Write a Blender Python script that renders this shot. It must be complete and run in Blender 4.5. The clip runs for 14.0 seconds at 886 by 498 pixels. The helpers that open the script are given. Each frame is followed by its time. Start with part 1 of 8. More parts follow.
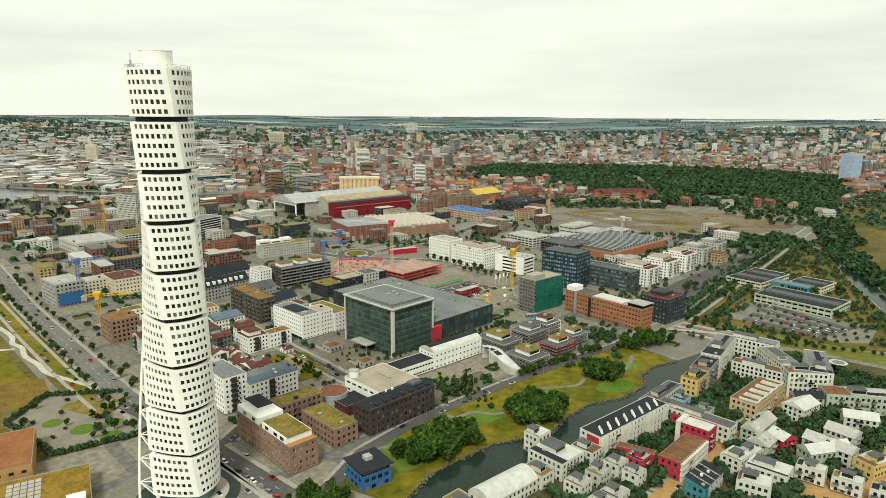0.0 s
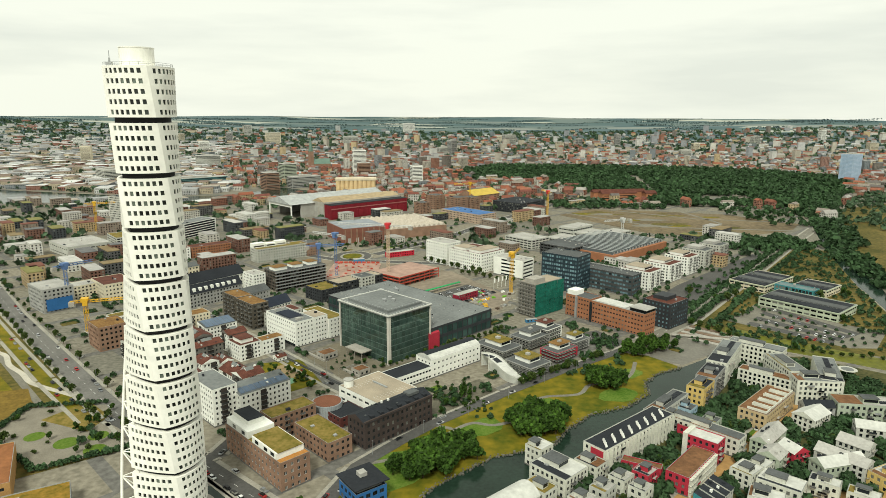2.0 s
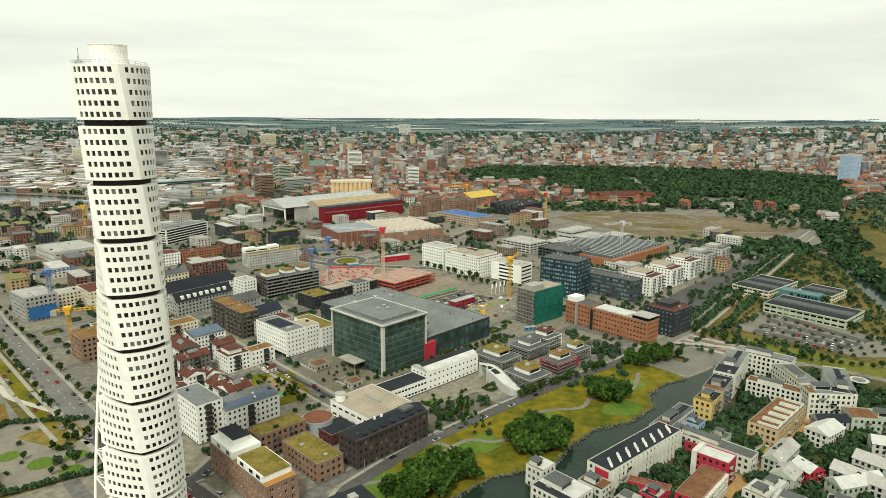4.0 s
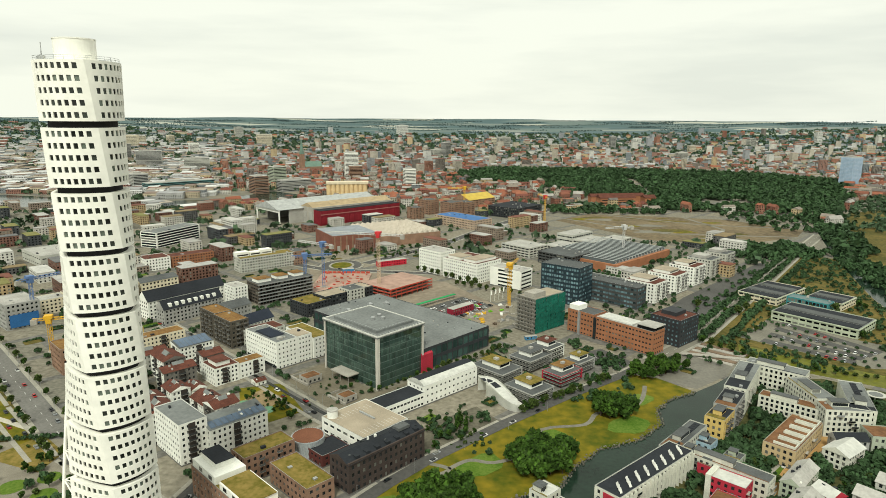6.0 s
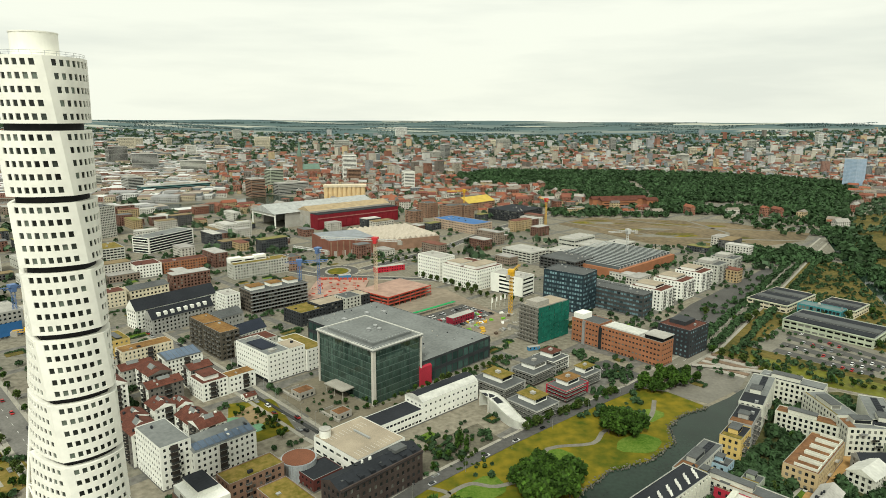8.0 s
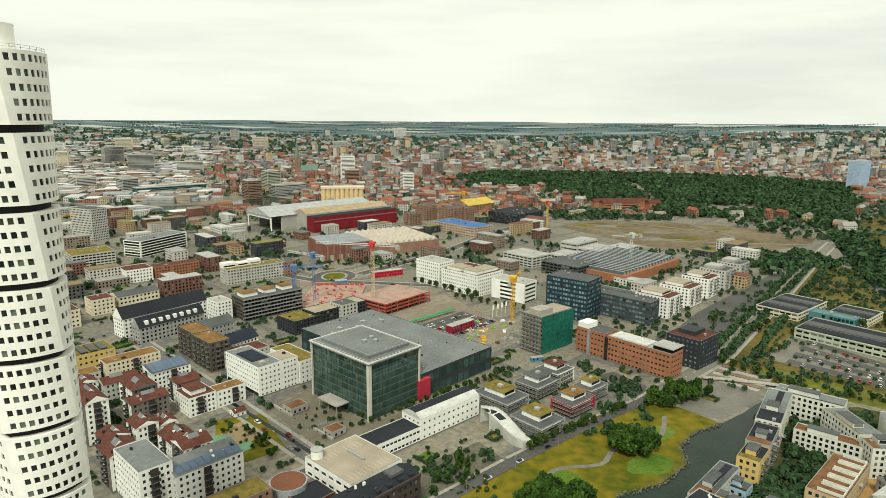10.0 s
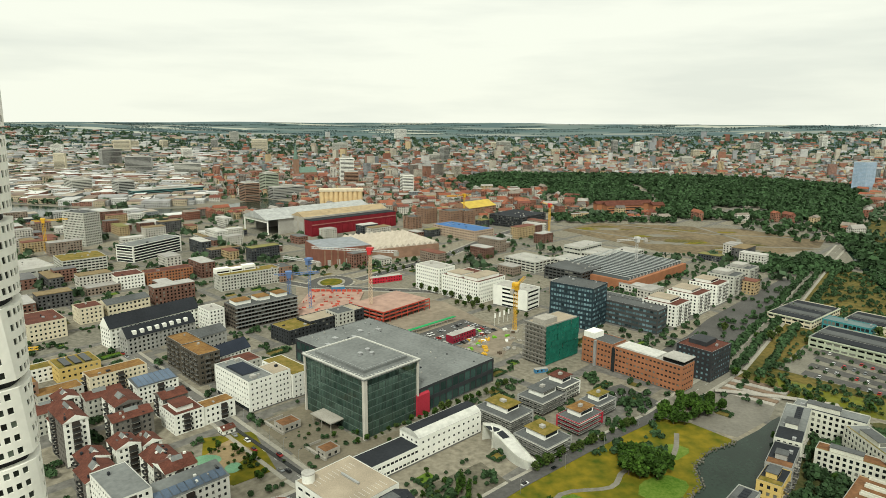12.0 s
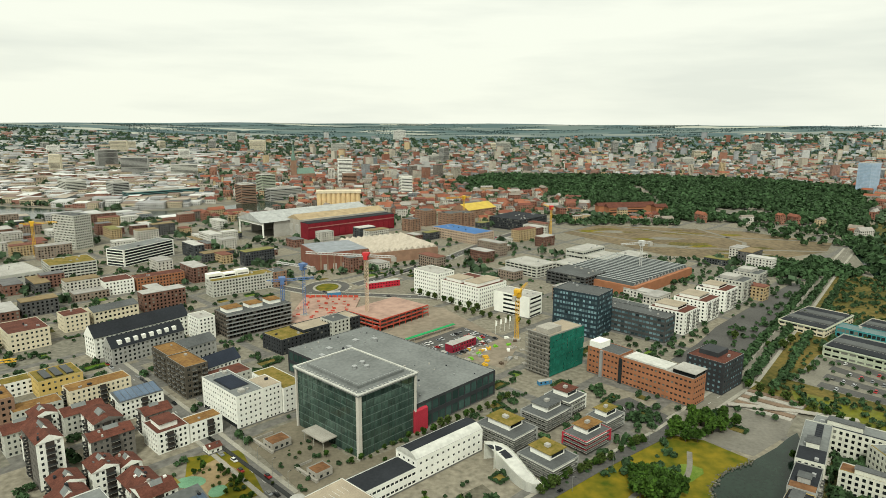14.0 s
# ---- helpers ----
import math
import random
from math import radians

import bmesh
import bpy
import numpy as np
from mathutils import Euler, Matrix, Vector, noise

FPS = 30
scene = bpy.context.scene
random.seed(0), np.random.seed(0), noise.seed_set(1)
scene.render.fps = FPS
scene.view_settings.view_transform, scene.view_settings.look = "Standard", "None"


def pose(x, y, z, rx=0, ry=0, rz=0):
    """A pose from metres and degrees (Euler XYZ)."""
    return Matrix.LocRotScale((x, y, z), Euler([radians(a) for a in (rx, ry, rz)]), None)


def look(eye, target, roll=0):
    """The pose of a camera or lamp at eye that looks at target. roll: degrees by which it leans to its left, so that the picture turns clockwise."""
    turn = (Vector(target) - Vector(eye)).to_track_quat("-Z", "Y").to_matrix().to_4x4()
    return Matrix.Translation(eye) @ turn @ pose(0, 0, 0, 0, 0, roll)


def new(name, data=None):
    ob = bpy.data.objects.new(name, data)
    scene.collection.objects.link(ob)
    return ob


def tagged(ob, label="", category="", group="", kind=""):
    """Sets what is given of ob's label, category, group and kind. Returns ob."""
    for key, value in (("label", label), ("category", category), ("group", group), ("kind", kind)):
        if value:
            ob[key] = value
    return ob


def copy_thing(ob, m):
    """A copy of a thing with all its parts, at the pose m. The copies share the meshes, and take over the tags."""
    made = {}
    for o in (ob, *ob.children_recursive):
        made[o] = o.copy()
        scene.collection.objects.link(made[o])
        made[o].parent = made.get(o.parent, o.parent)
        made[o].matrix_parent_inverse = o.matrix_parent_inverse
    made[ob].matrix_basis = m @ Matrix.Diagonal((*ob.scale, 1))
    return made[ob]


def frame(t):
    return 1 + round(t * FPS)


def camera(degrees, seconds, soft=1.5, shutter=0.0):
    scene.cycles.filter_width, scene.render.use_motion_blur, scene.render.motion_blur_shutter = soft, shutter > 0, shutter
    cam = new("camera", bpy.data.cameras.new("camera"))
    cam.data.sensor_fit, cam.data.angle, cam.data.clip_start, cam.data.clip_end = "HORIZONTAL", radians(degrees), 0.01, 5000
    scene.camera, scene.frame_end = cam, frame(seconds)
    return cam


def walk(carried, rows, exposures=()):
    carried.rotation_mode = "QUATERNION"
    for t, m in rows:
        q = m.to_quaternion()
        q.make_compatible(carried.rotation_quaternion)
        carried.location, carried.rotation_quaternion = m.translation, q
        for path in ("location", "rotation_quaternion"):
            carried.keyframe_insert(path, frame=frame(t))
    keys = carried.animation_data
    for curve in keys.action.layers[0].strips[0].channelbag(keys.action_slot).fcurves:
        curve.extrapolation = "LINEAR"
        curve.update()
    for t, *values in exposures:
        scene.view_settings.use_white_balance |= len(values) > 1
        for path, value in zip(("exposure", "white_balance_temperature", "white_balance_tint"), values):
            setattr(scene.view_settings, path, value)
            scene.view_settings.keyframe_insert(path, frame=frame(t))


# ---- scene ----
cam = camera(68.9, 14.0, soft=0.85)
PATH = [
    (0, (110.329, -234.776, 164.803), (110.293, -232.82, 164.387), 0.4),
    (0.5, (110.405, -231.957, 164.79), (110.371, -230.001, 164.375), 0.4),
    (1, (110.354, -228.772, 164.754), (110.32, -226.816, 164.338), 0.3),
    (1.5, (110.263, -225.314, 164.733), (110.232, -223.357, 164.318), 0.3),
    (2, (110.263, -221.749, 164.718), (110.234, -219.793, 164.303), 0.3),
    (2.5, (110.349, -217.94, 164.807), (110.322, -215.984, 164.392), 0.3),
    (3, (110.407, -213.992, 164.827), (110.383, -212.036, 164.413), 0.3),
    (5.5, (110.095, -190.971, 165.197), (110.084, -189.014, 164.787), 0.3),
    (6, (109.835, -186.186, 165.214), (109.825, -184.228, 164.804), 0.4),
    (6.5, (109.818, -181.385, 165.107), (109.809, -179.427, 164.699), 0.3),
    (7, (109.856, -176.575, 164.93), (109.848, -174.617, 164.524), 0.3),
    (7.5, (109.825, -171.777, 164.838), (109.817, -169.819, 164.434), 0.3),
    (8, (109.901, -166.963, 164.89), (109.893, -165.005, 164.486), 0.3),
    (10.5, (109.508, -142.817, 164.922), (109.503, -140.857, 164.521), 0.4),
    (11, (109.667, -137.986, 164.876), (109.661, -136.026, 164.476), 0.4),
    (11.5, (109.811, -133.275, 164.776), (109.803, -131.315, 164.377), 0.4),
    (12, (109.964, -128.607, 164.804), (109.957, -126.647, 164.406), 0.3),
    (12.5, (110.129, -123.695, 164.73), (110.121, -121.735, 164.333), 0.3),
    (13, (110.048, -118.795, 164.548), (110.041, -116.835, 164.151), 0.3),
    (13.5, (110.003, -113.976, 164.458), (109.998, -112.015, 164.061), 0.3),
    (14, (110.076, -109.058, 164.392), (110.071, -107.097, 163.996), 0.3),
]
walk(cam, [(t, look(eye, aim, roll)) for t, eye, aim, roll in PATH], exposures=[(0, 0.0, 6500, 4), (14, 0.0, 6500, 4)])

# ---- world and sun ----
world = bpy.data.worlds.new("overcast_sky")
scene.world = world
world.use_nodes = True
wn, wl = world.node_tree.nodes, world.node_tree.links
wn.clear()
w_out, w_bg = wn.new("ShaderNodeOutputWorld"), wn.new("ShaderNodeBackground")
w_sky = wn.new("ShaderNodeTexSky")
w_sky.sky_type, w_sky.sun_disc = "NISHITA", False
w_sky.sun_elevation, w_sky.sun_rotation = radians(49), radians(191)
w_sky.dust_density = 3.0
w_co, w_map, w_noise, w_ramp = (wn.new(k) for k in ("ShaderNodeTexCoord", "ShaderNodeMapping", "ShaderNodeTexNoise", "ShaderNodeValToRGB"))
w_map.inputs["Scale"].default_value = (1.0, 1.0, 7.0)
w_map.inputs["Location"].default_value = (0.3, 0.0, 0.35)
w_noise.inputs["Scale"].default_value = 2.1
w_noise.inputs["Detail"].default_value = 6.0
w_noise.inputs["Roughness"].default_value = 0.52
w_ramp.color_ramp.elements[0].position, w_ramp.color_ramp.elements[1].position = 0.34, 0.56
w_ramp.color_ramp.elements[0].color = (0.87, 0.88, 0.80, 1)
w_ramp.color_ramp.elements[1].color = (1.04, 1.035, 0.92, 1)
w_mul, w_mix = wn.new("ShaderNodeMix"), wn.new("ShaderNodeMix")
w_mul.data_type = w_mix.data_type = "RGBA"
w_mul.blend_type = "MULTIPLY"
w_mul.inputs["Factor"].default_value = 1.0
w_mul.inputs["B"].default_value = (0.09, 0.09, 0.09, 1)
w_mix.inputs["Factor"].default_value = 0.93
wl.new(w_co.outputs["Generated"], w_map.inputs["Vector"])
wl.new(w_map.outputs["Vector"], w_noise.inputs["Vector"])
wl.new(w_noise.outputs["Fac"], w_ramp.inputs["Fac"])
wl.new(w_sky.outputs["Color"], w_mul.inputs["A"])
wl.new(w_mul.outputs["Result"], w_mix.inputs["A"])
wl.new(w_ramp.outputs["Color"], w_mix.inputs["B"])
wl.new(w_mix.outputs["Result"], w_bg.inputs["Color"])
w_bg.inputs["Strength"].default_value = 1.0
wl.new(w_bg.outputs["Background"], w_out.inputs["Surface"])
sun = new("sun", bpy.data.lights.new("sun", "SUN"))
sun.data.energy, sun.data.angle, sun.data.color = 3.0, radians(12), (1.0, 0.98, 0.88)
sun.matrix_world = look((0, 0, 0), (0.16, 0.80, -0.95))

# ---- materials ----
MATS = {}


def mat(name, col, rough=0.8, metal=0.0, grain=1.5, stain=0.12, amount=0.25, bump=0.3, island=0.0, random_amt=0.0, second=None, spec=0.18):
    """Base colour with fine grain and large stains, in metres of the object's own space."""
    if name in MATS:
        return MATS[name]
    m = bpy.data.materials.new(name)
    MATS[name] = m
    m.use_nodes = True
    n, l = m.node_tree.nodes, m.node_tree.links
    b = n["Principled BSDF"]
    b.inputs["Roughness"].default_value, b.inputs["Metallic"].default_value = rough, metal
    b.inputs["Specular IOR Level"].default_value = spec
    co = n.new("ShaderNodeTexCoord")
    fine, big = n.new("ShaderNodeTexNoise"), n.new("ShaderNodeTexNoise")
    fine.inputs["Scale"].default_value, fine.inputs["Detail"].default_value = grain, 5
    big.inputs["Scale"].default_value, big.inputs["Detail"].default_value = stain, 4
    for t in (fine, big):
        l.new(co.outputs["Object"], t.inputs["Vector"])
    add = n.new("ShaderNodeMath")
    add.operation = "ADD"
    l.new(fine.outputs["Fac"], add.inputs[0])
    l.new(big.outputs["Fac"], add.inputs[1])
    r = n.new("ShaderNodeMapRange")
    r.inputs["From Min"].default_value, r.inputs["From Max"].default_value = 0.7, 1.3
    r.inputs["To Min"].default_value, r.inputs["To Max"].default_value = 0.0, 1.0
    l.new(add.outputs[0], r.inputs["Value"])
    mix = n.new("ShaderNodeMix")
    mix.data_type = "RGBA"
    lo = [c * (1 - amount) for c in col]
    hi = second if second else [min(1, c * (1 + amount * 0.6)) for c in col]
    mix.inputs["A"].default_value, mix.inputs["B"].default_value = (*lo, 1), (*hi, 1)
    l.new(r.outputs["Result"], mix.inputs["Factor"])
    colour = mix.outputs["Result"]
    for amt, node, sock in ((island, "ShaderNodeNewGeometry", "Random Per Island"), (random_amt, "ShaderNodeObjectInfo", "Random")):
        if amt:
            src, hv, mr = n.new(node), n.new("ShaderNodeHueSaturation"), n.new("ShaderNodeMapRange")
            mr.inputs["To Min"].default_value, mr.inputs["To Max"].default_value = 1 - amt, 1 + amt
            l.new(src.outputs[sock], mr.inputs["Value"])
            l.new(mr.outputs["Result"], hv.inputs["Value"])
            l.new(colour, hv.inputs["Color"])
            colour = hv.outputs["Color"]
    l.new(colour, b.inputs["Base Color"])
    if bump:
        bp = n.new("ShaderNodeBump")
        bp.inputs["Strength"].default_value, bp.inputs["Distance"].default_value = bump, 0.08
        l.new(fine.outputs["Fac"], bp.inputs["Height"])
        l.new(bp.outputs["Normal"], b.inputs["Normal"])
    return m


def palette(name, cols, rough=0.85, grain=0.4, source="island"):
    """Many pieces of one stuff, each island with one of several colours."""
    if name in MATS:
        return MATS[name]
    m = mat(name, (0.5, 0.5, 0.5), rough, grain=grain, bump=0)
    n, l = m.node_tree.nodes, m.node_tree.links
    b = n["Principled BSDF"]
    old = b.inputs["Base Color"].links[0].from_socket
    g, ramp = n.new("ShaderNodeNewGeometry"), n.new("ShaderNodeValToRGB")
    ramp.color_ramp.interpolation = "CONSTANT"
    el = ramp.color_ramp.elements
    for i, c in enumerate(cols):
        e = el[i] if i < 2 else el.new(i / len(cols))
        e.position, e.color = i / len(cols), (*c, 1)
    mul = n.new("ShaderNodeMix")
    mul.data_type, mul.blend_type = "RGBA", "MULTIPLY"
    mul.inputs["Factor"].default_value = 1.0
    gain = n.new("ShaderNodeMix")
    gain.data_type, gain.blend_type = "RGBA", "MULTIPLY"
    gain.inputs["Factor"].default_value = 1.0
    gain.inputs["B"].default_value = (2, 2, 2, 1)
    l.new(g.outputs["Random Per Island"], ramp.inputs["Fac"])
    l.new(old, mul.inputs["A"])
    l.new(ramp.outputs["Color"], mul.inputs["B"])
    l.new(mul.outputs["Result"], gain.inputs["A"])
    l.new(gain.outputs["Result"], b.inputs["Base Color"])
    return m


WHITE = mat("white_render", (0.76, 0.76, 0.70), 0.85, amount=0.12, stain=0.15)
CREAM = mat("cream_render", (0.62, 0.56, 0.42), 0.85, amount=0.15)
YELLOW = mat("yellow_render", (0.55, 0.40, 0.14), 0.85, amount=0.15)
GREY = mat("grey_render", (0.32, 0.32, 0.30), 0.85, amount=0.2)
PALE = mat("pale_grey_render", (0.45, 0.45, 0.40), 0.85, amount=0.18)
GREENISH = mat("sage_render", (0.36, 0.40, 0.31), 0.85, amount=0.18)
DARK = mat("dark_cladding", (0.035, 0.038, 0.042), 0.6, amount=0.3)
BLUEWALL = mat("blue_cladding", (0.03, 0.12, 0.30), 0.7, amount=0.2)
TEALWALL = mat("teal_cladding", (0.05, 0.22, 0.24), 0.7, amount=0.2)
REDWALL = mat("red_render", (0.38, 0.03, 0.05), 0.8, amount=0.2)
BRICK = mat("brown_brick", (0.26, 0.16, 0.11), 0.9, grain=3, amount=0.35)
DARKBRICK = mat("dark_brick", (0.062, 0.047, 0.042), 0.9, grain=3, amount=0.35)
ORANGE = mat("orange_brick", (0.31, 0.135, 0.07), 0.9, grain=3, amount=0.22)
FELT = mat("grey_roof_felt", (0.09, 0.095, 0.095), 0.9, grain=0.8, stain=0.06, amount=0.3)
FELT_MID = mat("mid_grey_roof_felt", (0.165, 0.175, 0.17), 0.85, grain=0.5, stain=0.05, amount=0.28)
FELT_LIGHT = mat("light_roof_sheet", (0.36, 0.35, 0.32), 0.8, grain=0.8, stain=0.08, amount=0.25)
FELT_DARK = mat("dark_roof_felt", (0.022, 0.025, 0.03), 0.9, grain=0.8, stain=0.06, amount=0.3)
GRAVELROOF = mat("gravel_roof", (0.33, 0.28, 0.21), 0.95, grain=2, stain=0.1, amount=0.25)
ROUGHGRASS = mat("rough_grass", (0.055, 0.075, 0.012), 0.95, grain=0.25, stain=0.02, amount=0.5, second=(0.17, 0.125, 0.035))
SEDUM = mat("sedum_roof", (0.19, 0.17, 0.02), 0.95, grain=0.5, stain=0.12, amount=0.5, second=(0.24, 0.17, 0.05))
RUSTROOF = mat("brown_sedum_roof", (0.20, 0.10, 0.035), 0.95, grain=0.6, stain=0.12, amount=0.4, second=(0.26, 0.15, 0.05))
TILE = mat("red_roof_tile", (0.105, 0.038, 0.026), 0.85, grain=1.2, stain=0.2, amount=0.45)
GLASS = mat("dark_window_glass", (0.013, 0.016, 0.017), 0.08, amount=0.3, bump=0, random_amt=0.7, island=0.6, spec=0.22)


def add_blinds(m, share, colour):
    """A few panes, picked at random, show pale blinds behind the glass."""
    n, l = m.node_tree.nodes, m.node_tree.links
    b = n["Principled BSDF"]
    old = b.inputs["Base Color"].links[0].from_socket
    g, o, add, frac, cut, mix = (n.new(k) for k in ("ShaderNodeNewGeometry", "ShaderNodeObjectInfo", "ShaderNodeMath", "ShaderNodeMath", "ShaderNodeMath", "ShaderNodeMix"))
    frac.operation, cut.operation, mix.data_type = "FRACT", "GREATER_THAN", "RGBA"
    cut.inputs[1].default_value = 1 - share
    l.new(g.outputs["Random Per Island"], add.inputs[0])
    l.new(o.outputs["Random"], add.inputs[1])
    l.new(add.outputs[0], frac.inputs[0])
    l.new(frac.outputs[0], cut.inputs[0])
    l.new(cut.outputs[0], mix.inputs["Factor"])
    l.new(old, mix.inputs["A"])
    mix.inputs["B"].default_value = (*colour, 1)
    l.new(mix.outputs["Result"], b.inputs["Base Color"])


add_blinds(GLASS, 0.16, (0.16, 0.16, 0.14))
TOWERGLASS = mat("tower_window_glass", (0.035, 0.042, 0.036), 0.1, metal=0.25, amount=0.4, bump=0, random_amt=0.75, spec=0.4)
add_blinds(TOWERGLASS, 0.2, (0.15, 0.18, 0.15))
CURTAIN = mat("green_curtain_glass", (0.085, 0.145, 0.12), 0.04, metal=0.5, amount=0.55, grain=0.09, bump=0, random_amt=0.3, spec=0.5)
FRAMEW = mat("white_window_frame", (0.6, 0.6, 0.57), 0.5, amount=0.1, bump=0)
FRAMED = mat("dark_window_frame", (0.05, 0.05, 0.05), 0.5, amount=0.1, bump=0)
STEEL = mat("galvanised_steel", (0.42, 0.43, 0.43), 0.5, metal=0.6, amount=0.2, bump=0.1)
CONCRETE = mat("concrete", (0.34, 0.32, 0.28), 0.9, amount=0.25)
ASPHALT = mat("asphalt", (0.085, 0.083, 0.078), 0.9, grain=0.6, stain=0.03, amount=0.3)
PAVING = mat("paving", (0.18, 0.17, 0.138), 0.9, grain=0.6, stain=0.05, amount=0.28)
SANDPATH = mat("sand_coloured_paving", (0.38, 0.23, 0.09), 0.95, grain=0.4, stain=0.08, amount=0.25)
GRASS = mat("dry_grass", (0.07, 0.105, 0.004), 0.95, grain=0.16, stain=0.028, amount=0.4, second=(0.205, 0.15, 0.01))
LAWN = mat("green_lawn", (0.07, 0.165, 0.008), 0.95, grain=0.8, stain=0.06, amount=0.4, second=(0.13, 0.18, 0.03))
LEAF = mat("foliage", (0.031, 0.068, 0.008), 0.8, grain=0.5, stain=0.1, amount=0.4, bump=0, island=0.45, spec=0.2)
# foliage green with a little blue distance haze mixed in
LEAF_FAR = mat("haze_tinted_foliage", (0.036, 0.072, 0.028), 0.85, grain=0.1, stain=0.01, amount=0.4, bump=0, island=0.4, spec=0.2)
BARK = mat("bark", (0.09, 0.065, 0.045), 0.95)
TORSO = mat("white_tower_panel", (0.84, 0.83, 0.76), 0.6, grain=0.4, stain=0.07, amount=0.1, bump=0.05)


def water_material():
    m = mat("dark_green_water", (0.014, 0.028, 0.019), 0.14, grain=0.5, stain=0.05, amount=0.4, bump=0.08, spec=0.14)
    return m


WATER = water_material()

# ---- mesh helpers ----


OCC, ROADS = [], []


def mesh_from(name, verts, faces, mats, index=None):
    me = bpy.data.meshes.new(name)
    me.from_pydata([tuple(v) for v in verts], [], faces)
    for m in mats:
        me.materials.append(m)
    if index is not None:
        me.polygons.foreach_set("material_index", index)
    me.update()
    return me


class Shape:
    """Collects boxes, prisms and rods into one mesh."""

    def __init__(self):
        self.v, self.f, self.i = [], [], []

    def quad(self, a, b, c, d, i=0):
        k = len(self.v)
        self.v += [a, b, c, d]
        self.f.append((k, k + 1, k + 2, k + 3))
        self.i.append(i)

    def box(self, x0, y0, z0, x1, y1, z1, i=0, top=None):
        k = len(self.v)
        self.v += [(x0, y0, z0), (x1, y0, z0), (x1, y1, z0), (x0, y1, z0), (x0, y0, z1), (x1, y0, z1), (x1, y1, z1), (x0, y1, z1)]
        for f, j in (((0, 3, 2, 1), i), ((4, 5, 6, 7), i if top is None else top), ((0, 1, 5, 4), i), ((1, 2, 6, 5), i), ((2, 3, 7, 6), i), ((3, 0, 4, 7), i)):
            self.f.append(tuple(k + q for q in f))
            self.i.append(j)
        return self

    def prism(self, pts, z0, z1, i=0, top=None):
        """A flat outline (counter-clockwise) raised from z0 to z1."""
        k, n = len(self.v), len(pts)
        self.v += [(x, y, z0) for x, y in pts] + [(x, y, z1) for x, y in pts]
        self.f.append(tuple(k + n + q for q in range(n)))
        self.i.append(i if top is None else top)
        self.f.append(tuple(k + q for q in reversed(range(n))))
        self.i.append(i)
        for q in range(n):
            r = (q + 1) % n
            self.f.append((k + q, k + r, k + n + r, k + n + q))
            self.i.append(i)
        return self

    def gable(self, x0, y0, x1, y1, z0, z1, i=0, along="x", gable_i=None):
        """A saddle roof with its ridge along x or y; thick at the eaves."""
        k = len(self.v)
        gi = i if gable_i is None else gable_i
        if along == "x":
            m = (y0 + y1) / 2
            self.v += [(x0, y0, z0), (x1, y0, z0), (x1, y1, z0), (x0, y1, z0), (x0, m, z1), (x1, m, z1)]
            fs = (((0, 1, 5, 4), i), ((2, 3, 4, 5), i), ((3, 0, 4), gi), ((1, 2, 5), gi), ((0, 3, 2, 1), gi))
        else:
            m = (x0 + x1) / 2
            self.v += [(x0, y0, z0), (x1, y0, z0), (x1, y1, z0), (x0, y1, z0), (m, y0, z1), (m, y1, z1)]
            fs = (((1, 2, 5, 4), i), ((3, 0, 4, 5), i), ((0, 1, 4), gi), ((2, 3, 5), gi), ((0, 3, 2, 1), gi))
        for f, j in fs:
            self.f.append(tuple(k + q for q in f))
            self.i.append(j)
        return self

    def rod(self, a, b, r, n=6, i=0, r2=None):
        a, b = Vector(a), Vector(b)
        q = (b - a).to_track_quat("Z", "Y")
        k = len(self.v)
        for p, rad in ((a, r), (b, r if r2 is None else r2)):
            self.v += [tuple(p + q @ Vector((rad * math.cos(2 * math.pi * j / n), rad * math.sin(2 * math.pi * j / n), 0))) for j in range(n)]
        for j in range(n):
            self.f.append((k + j, k + (j + 1) % n, k + n + (j + 1) % n, k + n + j))
            self.i.append(i)
        self.f.append(tuple(k + n + j for j in range(n)))
        self.f.append(tuple(k + j for j in reversed(range(n))))
        self.i += [i, i]
        return self

    def mesh(self, name, *mats):
        return mesh_from(name, self.v, self.f, mats, self.i)


def part(name, shape, mats, parent, label="", m=None):
    """One mesh object under a thing or a part; shape is a Shape or a mesh."""
    me = shape.mesh(name, *(mats if isinstance(mats, (tuple, list)) else (mats,))) if isinstance(shape, Shape) else shape
    ob = new(name, me)
    ob.parent = parent
    if m is not None:
        ob.matrix_basis = m
    return tagged(ob, label)


def thing(name, label, category, m=None, group="", kind=""):
    ob = new(name)
    ob.empty_display_size = 1
    if m is not None:
        ob.matrix_basis = m
    return tagged(ob, label, category, group, kind)


def sheet(name, pts, z, material, label, thick=0.3, kind="structure", category="ground"):
    """A piece of ground: an outline with some depth, its top at z."""
    area = sum(a[0] * b[1] - b[0] * a[1] for a, b in zip(pts, pts[1:] + pts[:1]))
    if area < 0:
        pts = pts[::-1]
    s = Shape().prism(pts, z - thick, z)
    return tagged(new(name, s.mesh(name, material)), label, category, kind=kind)


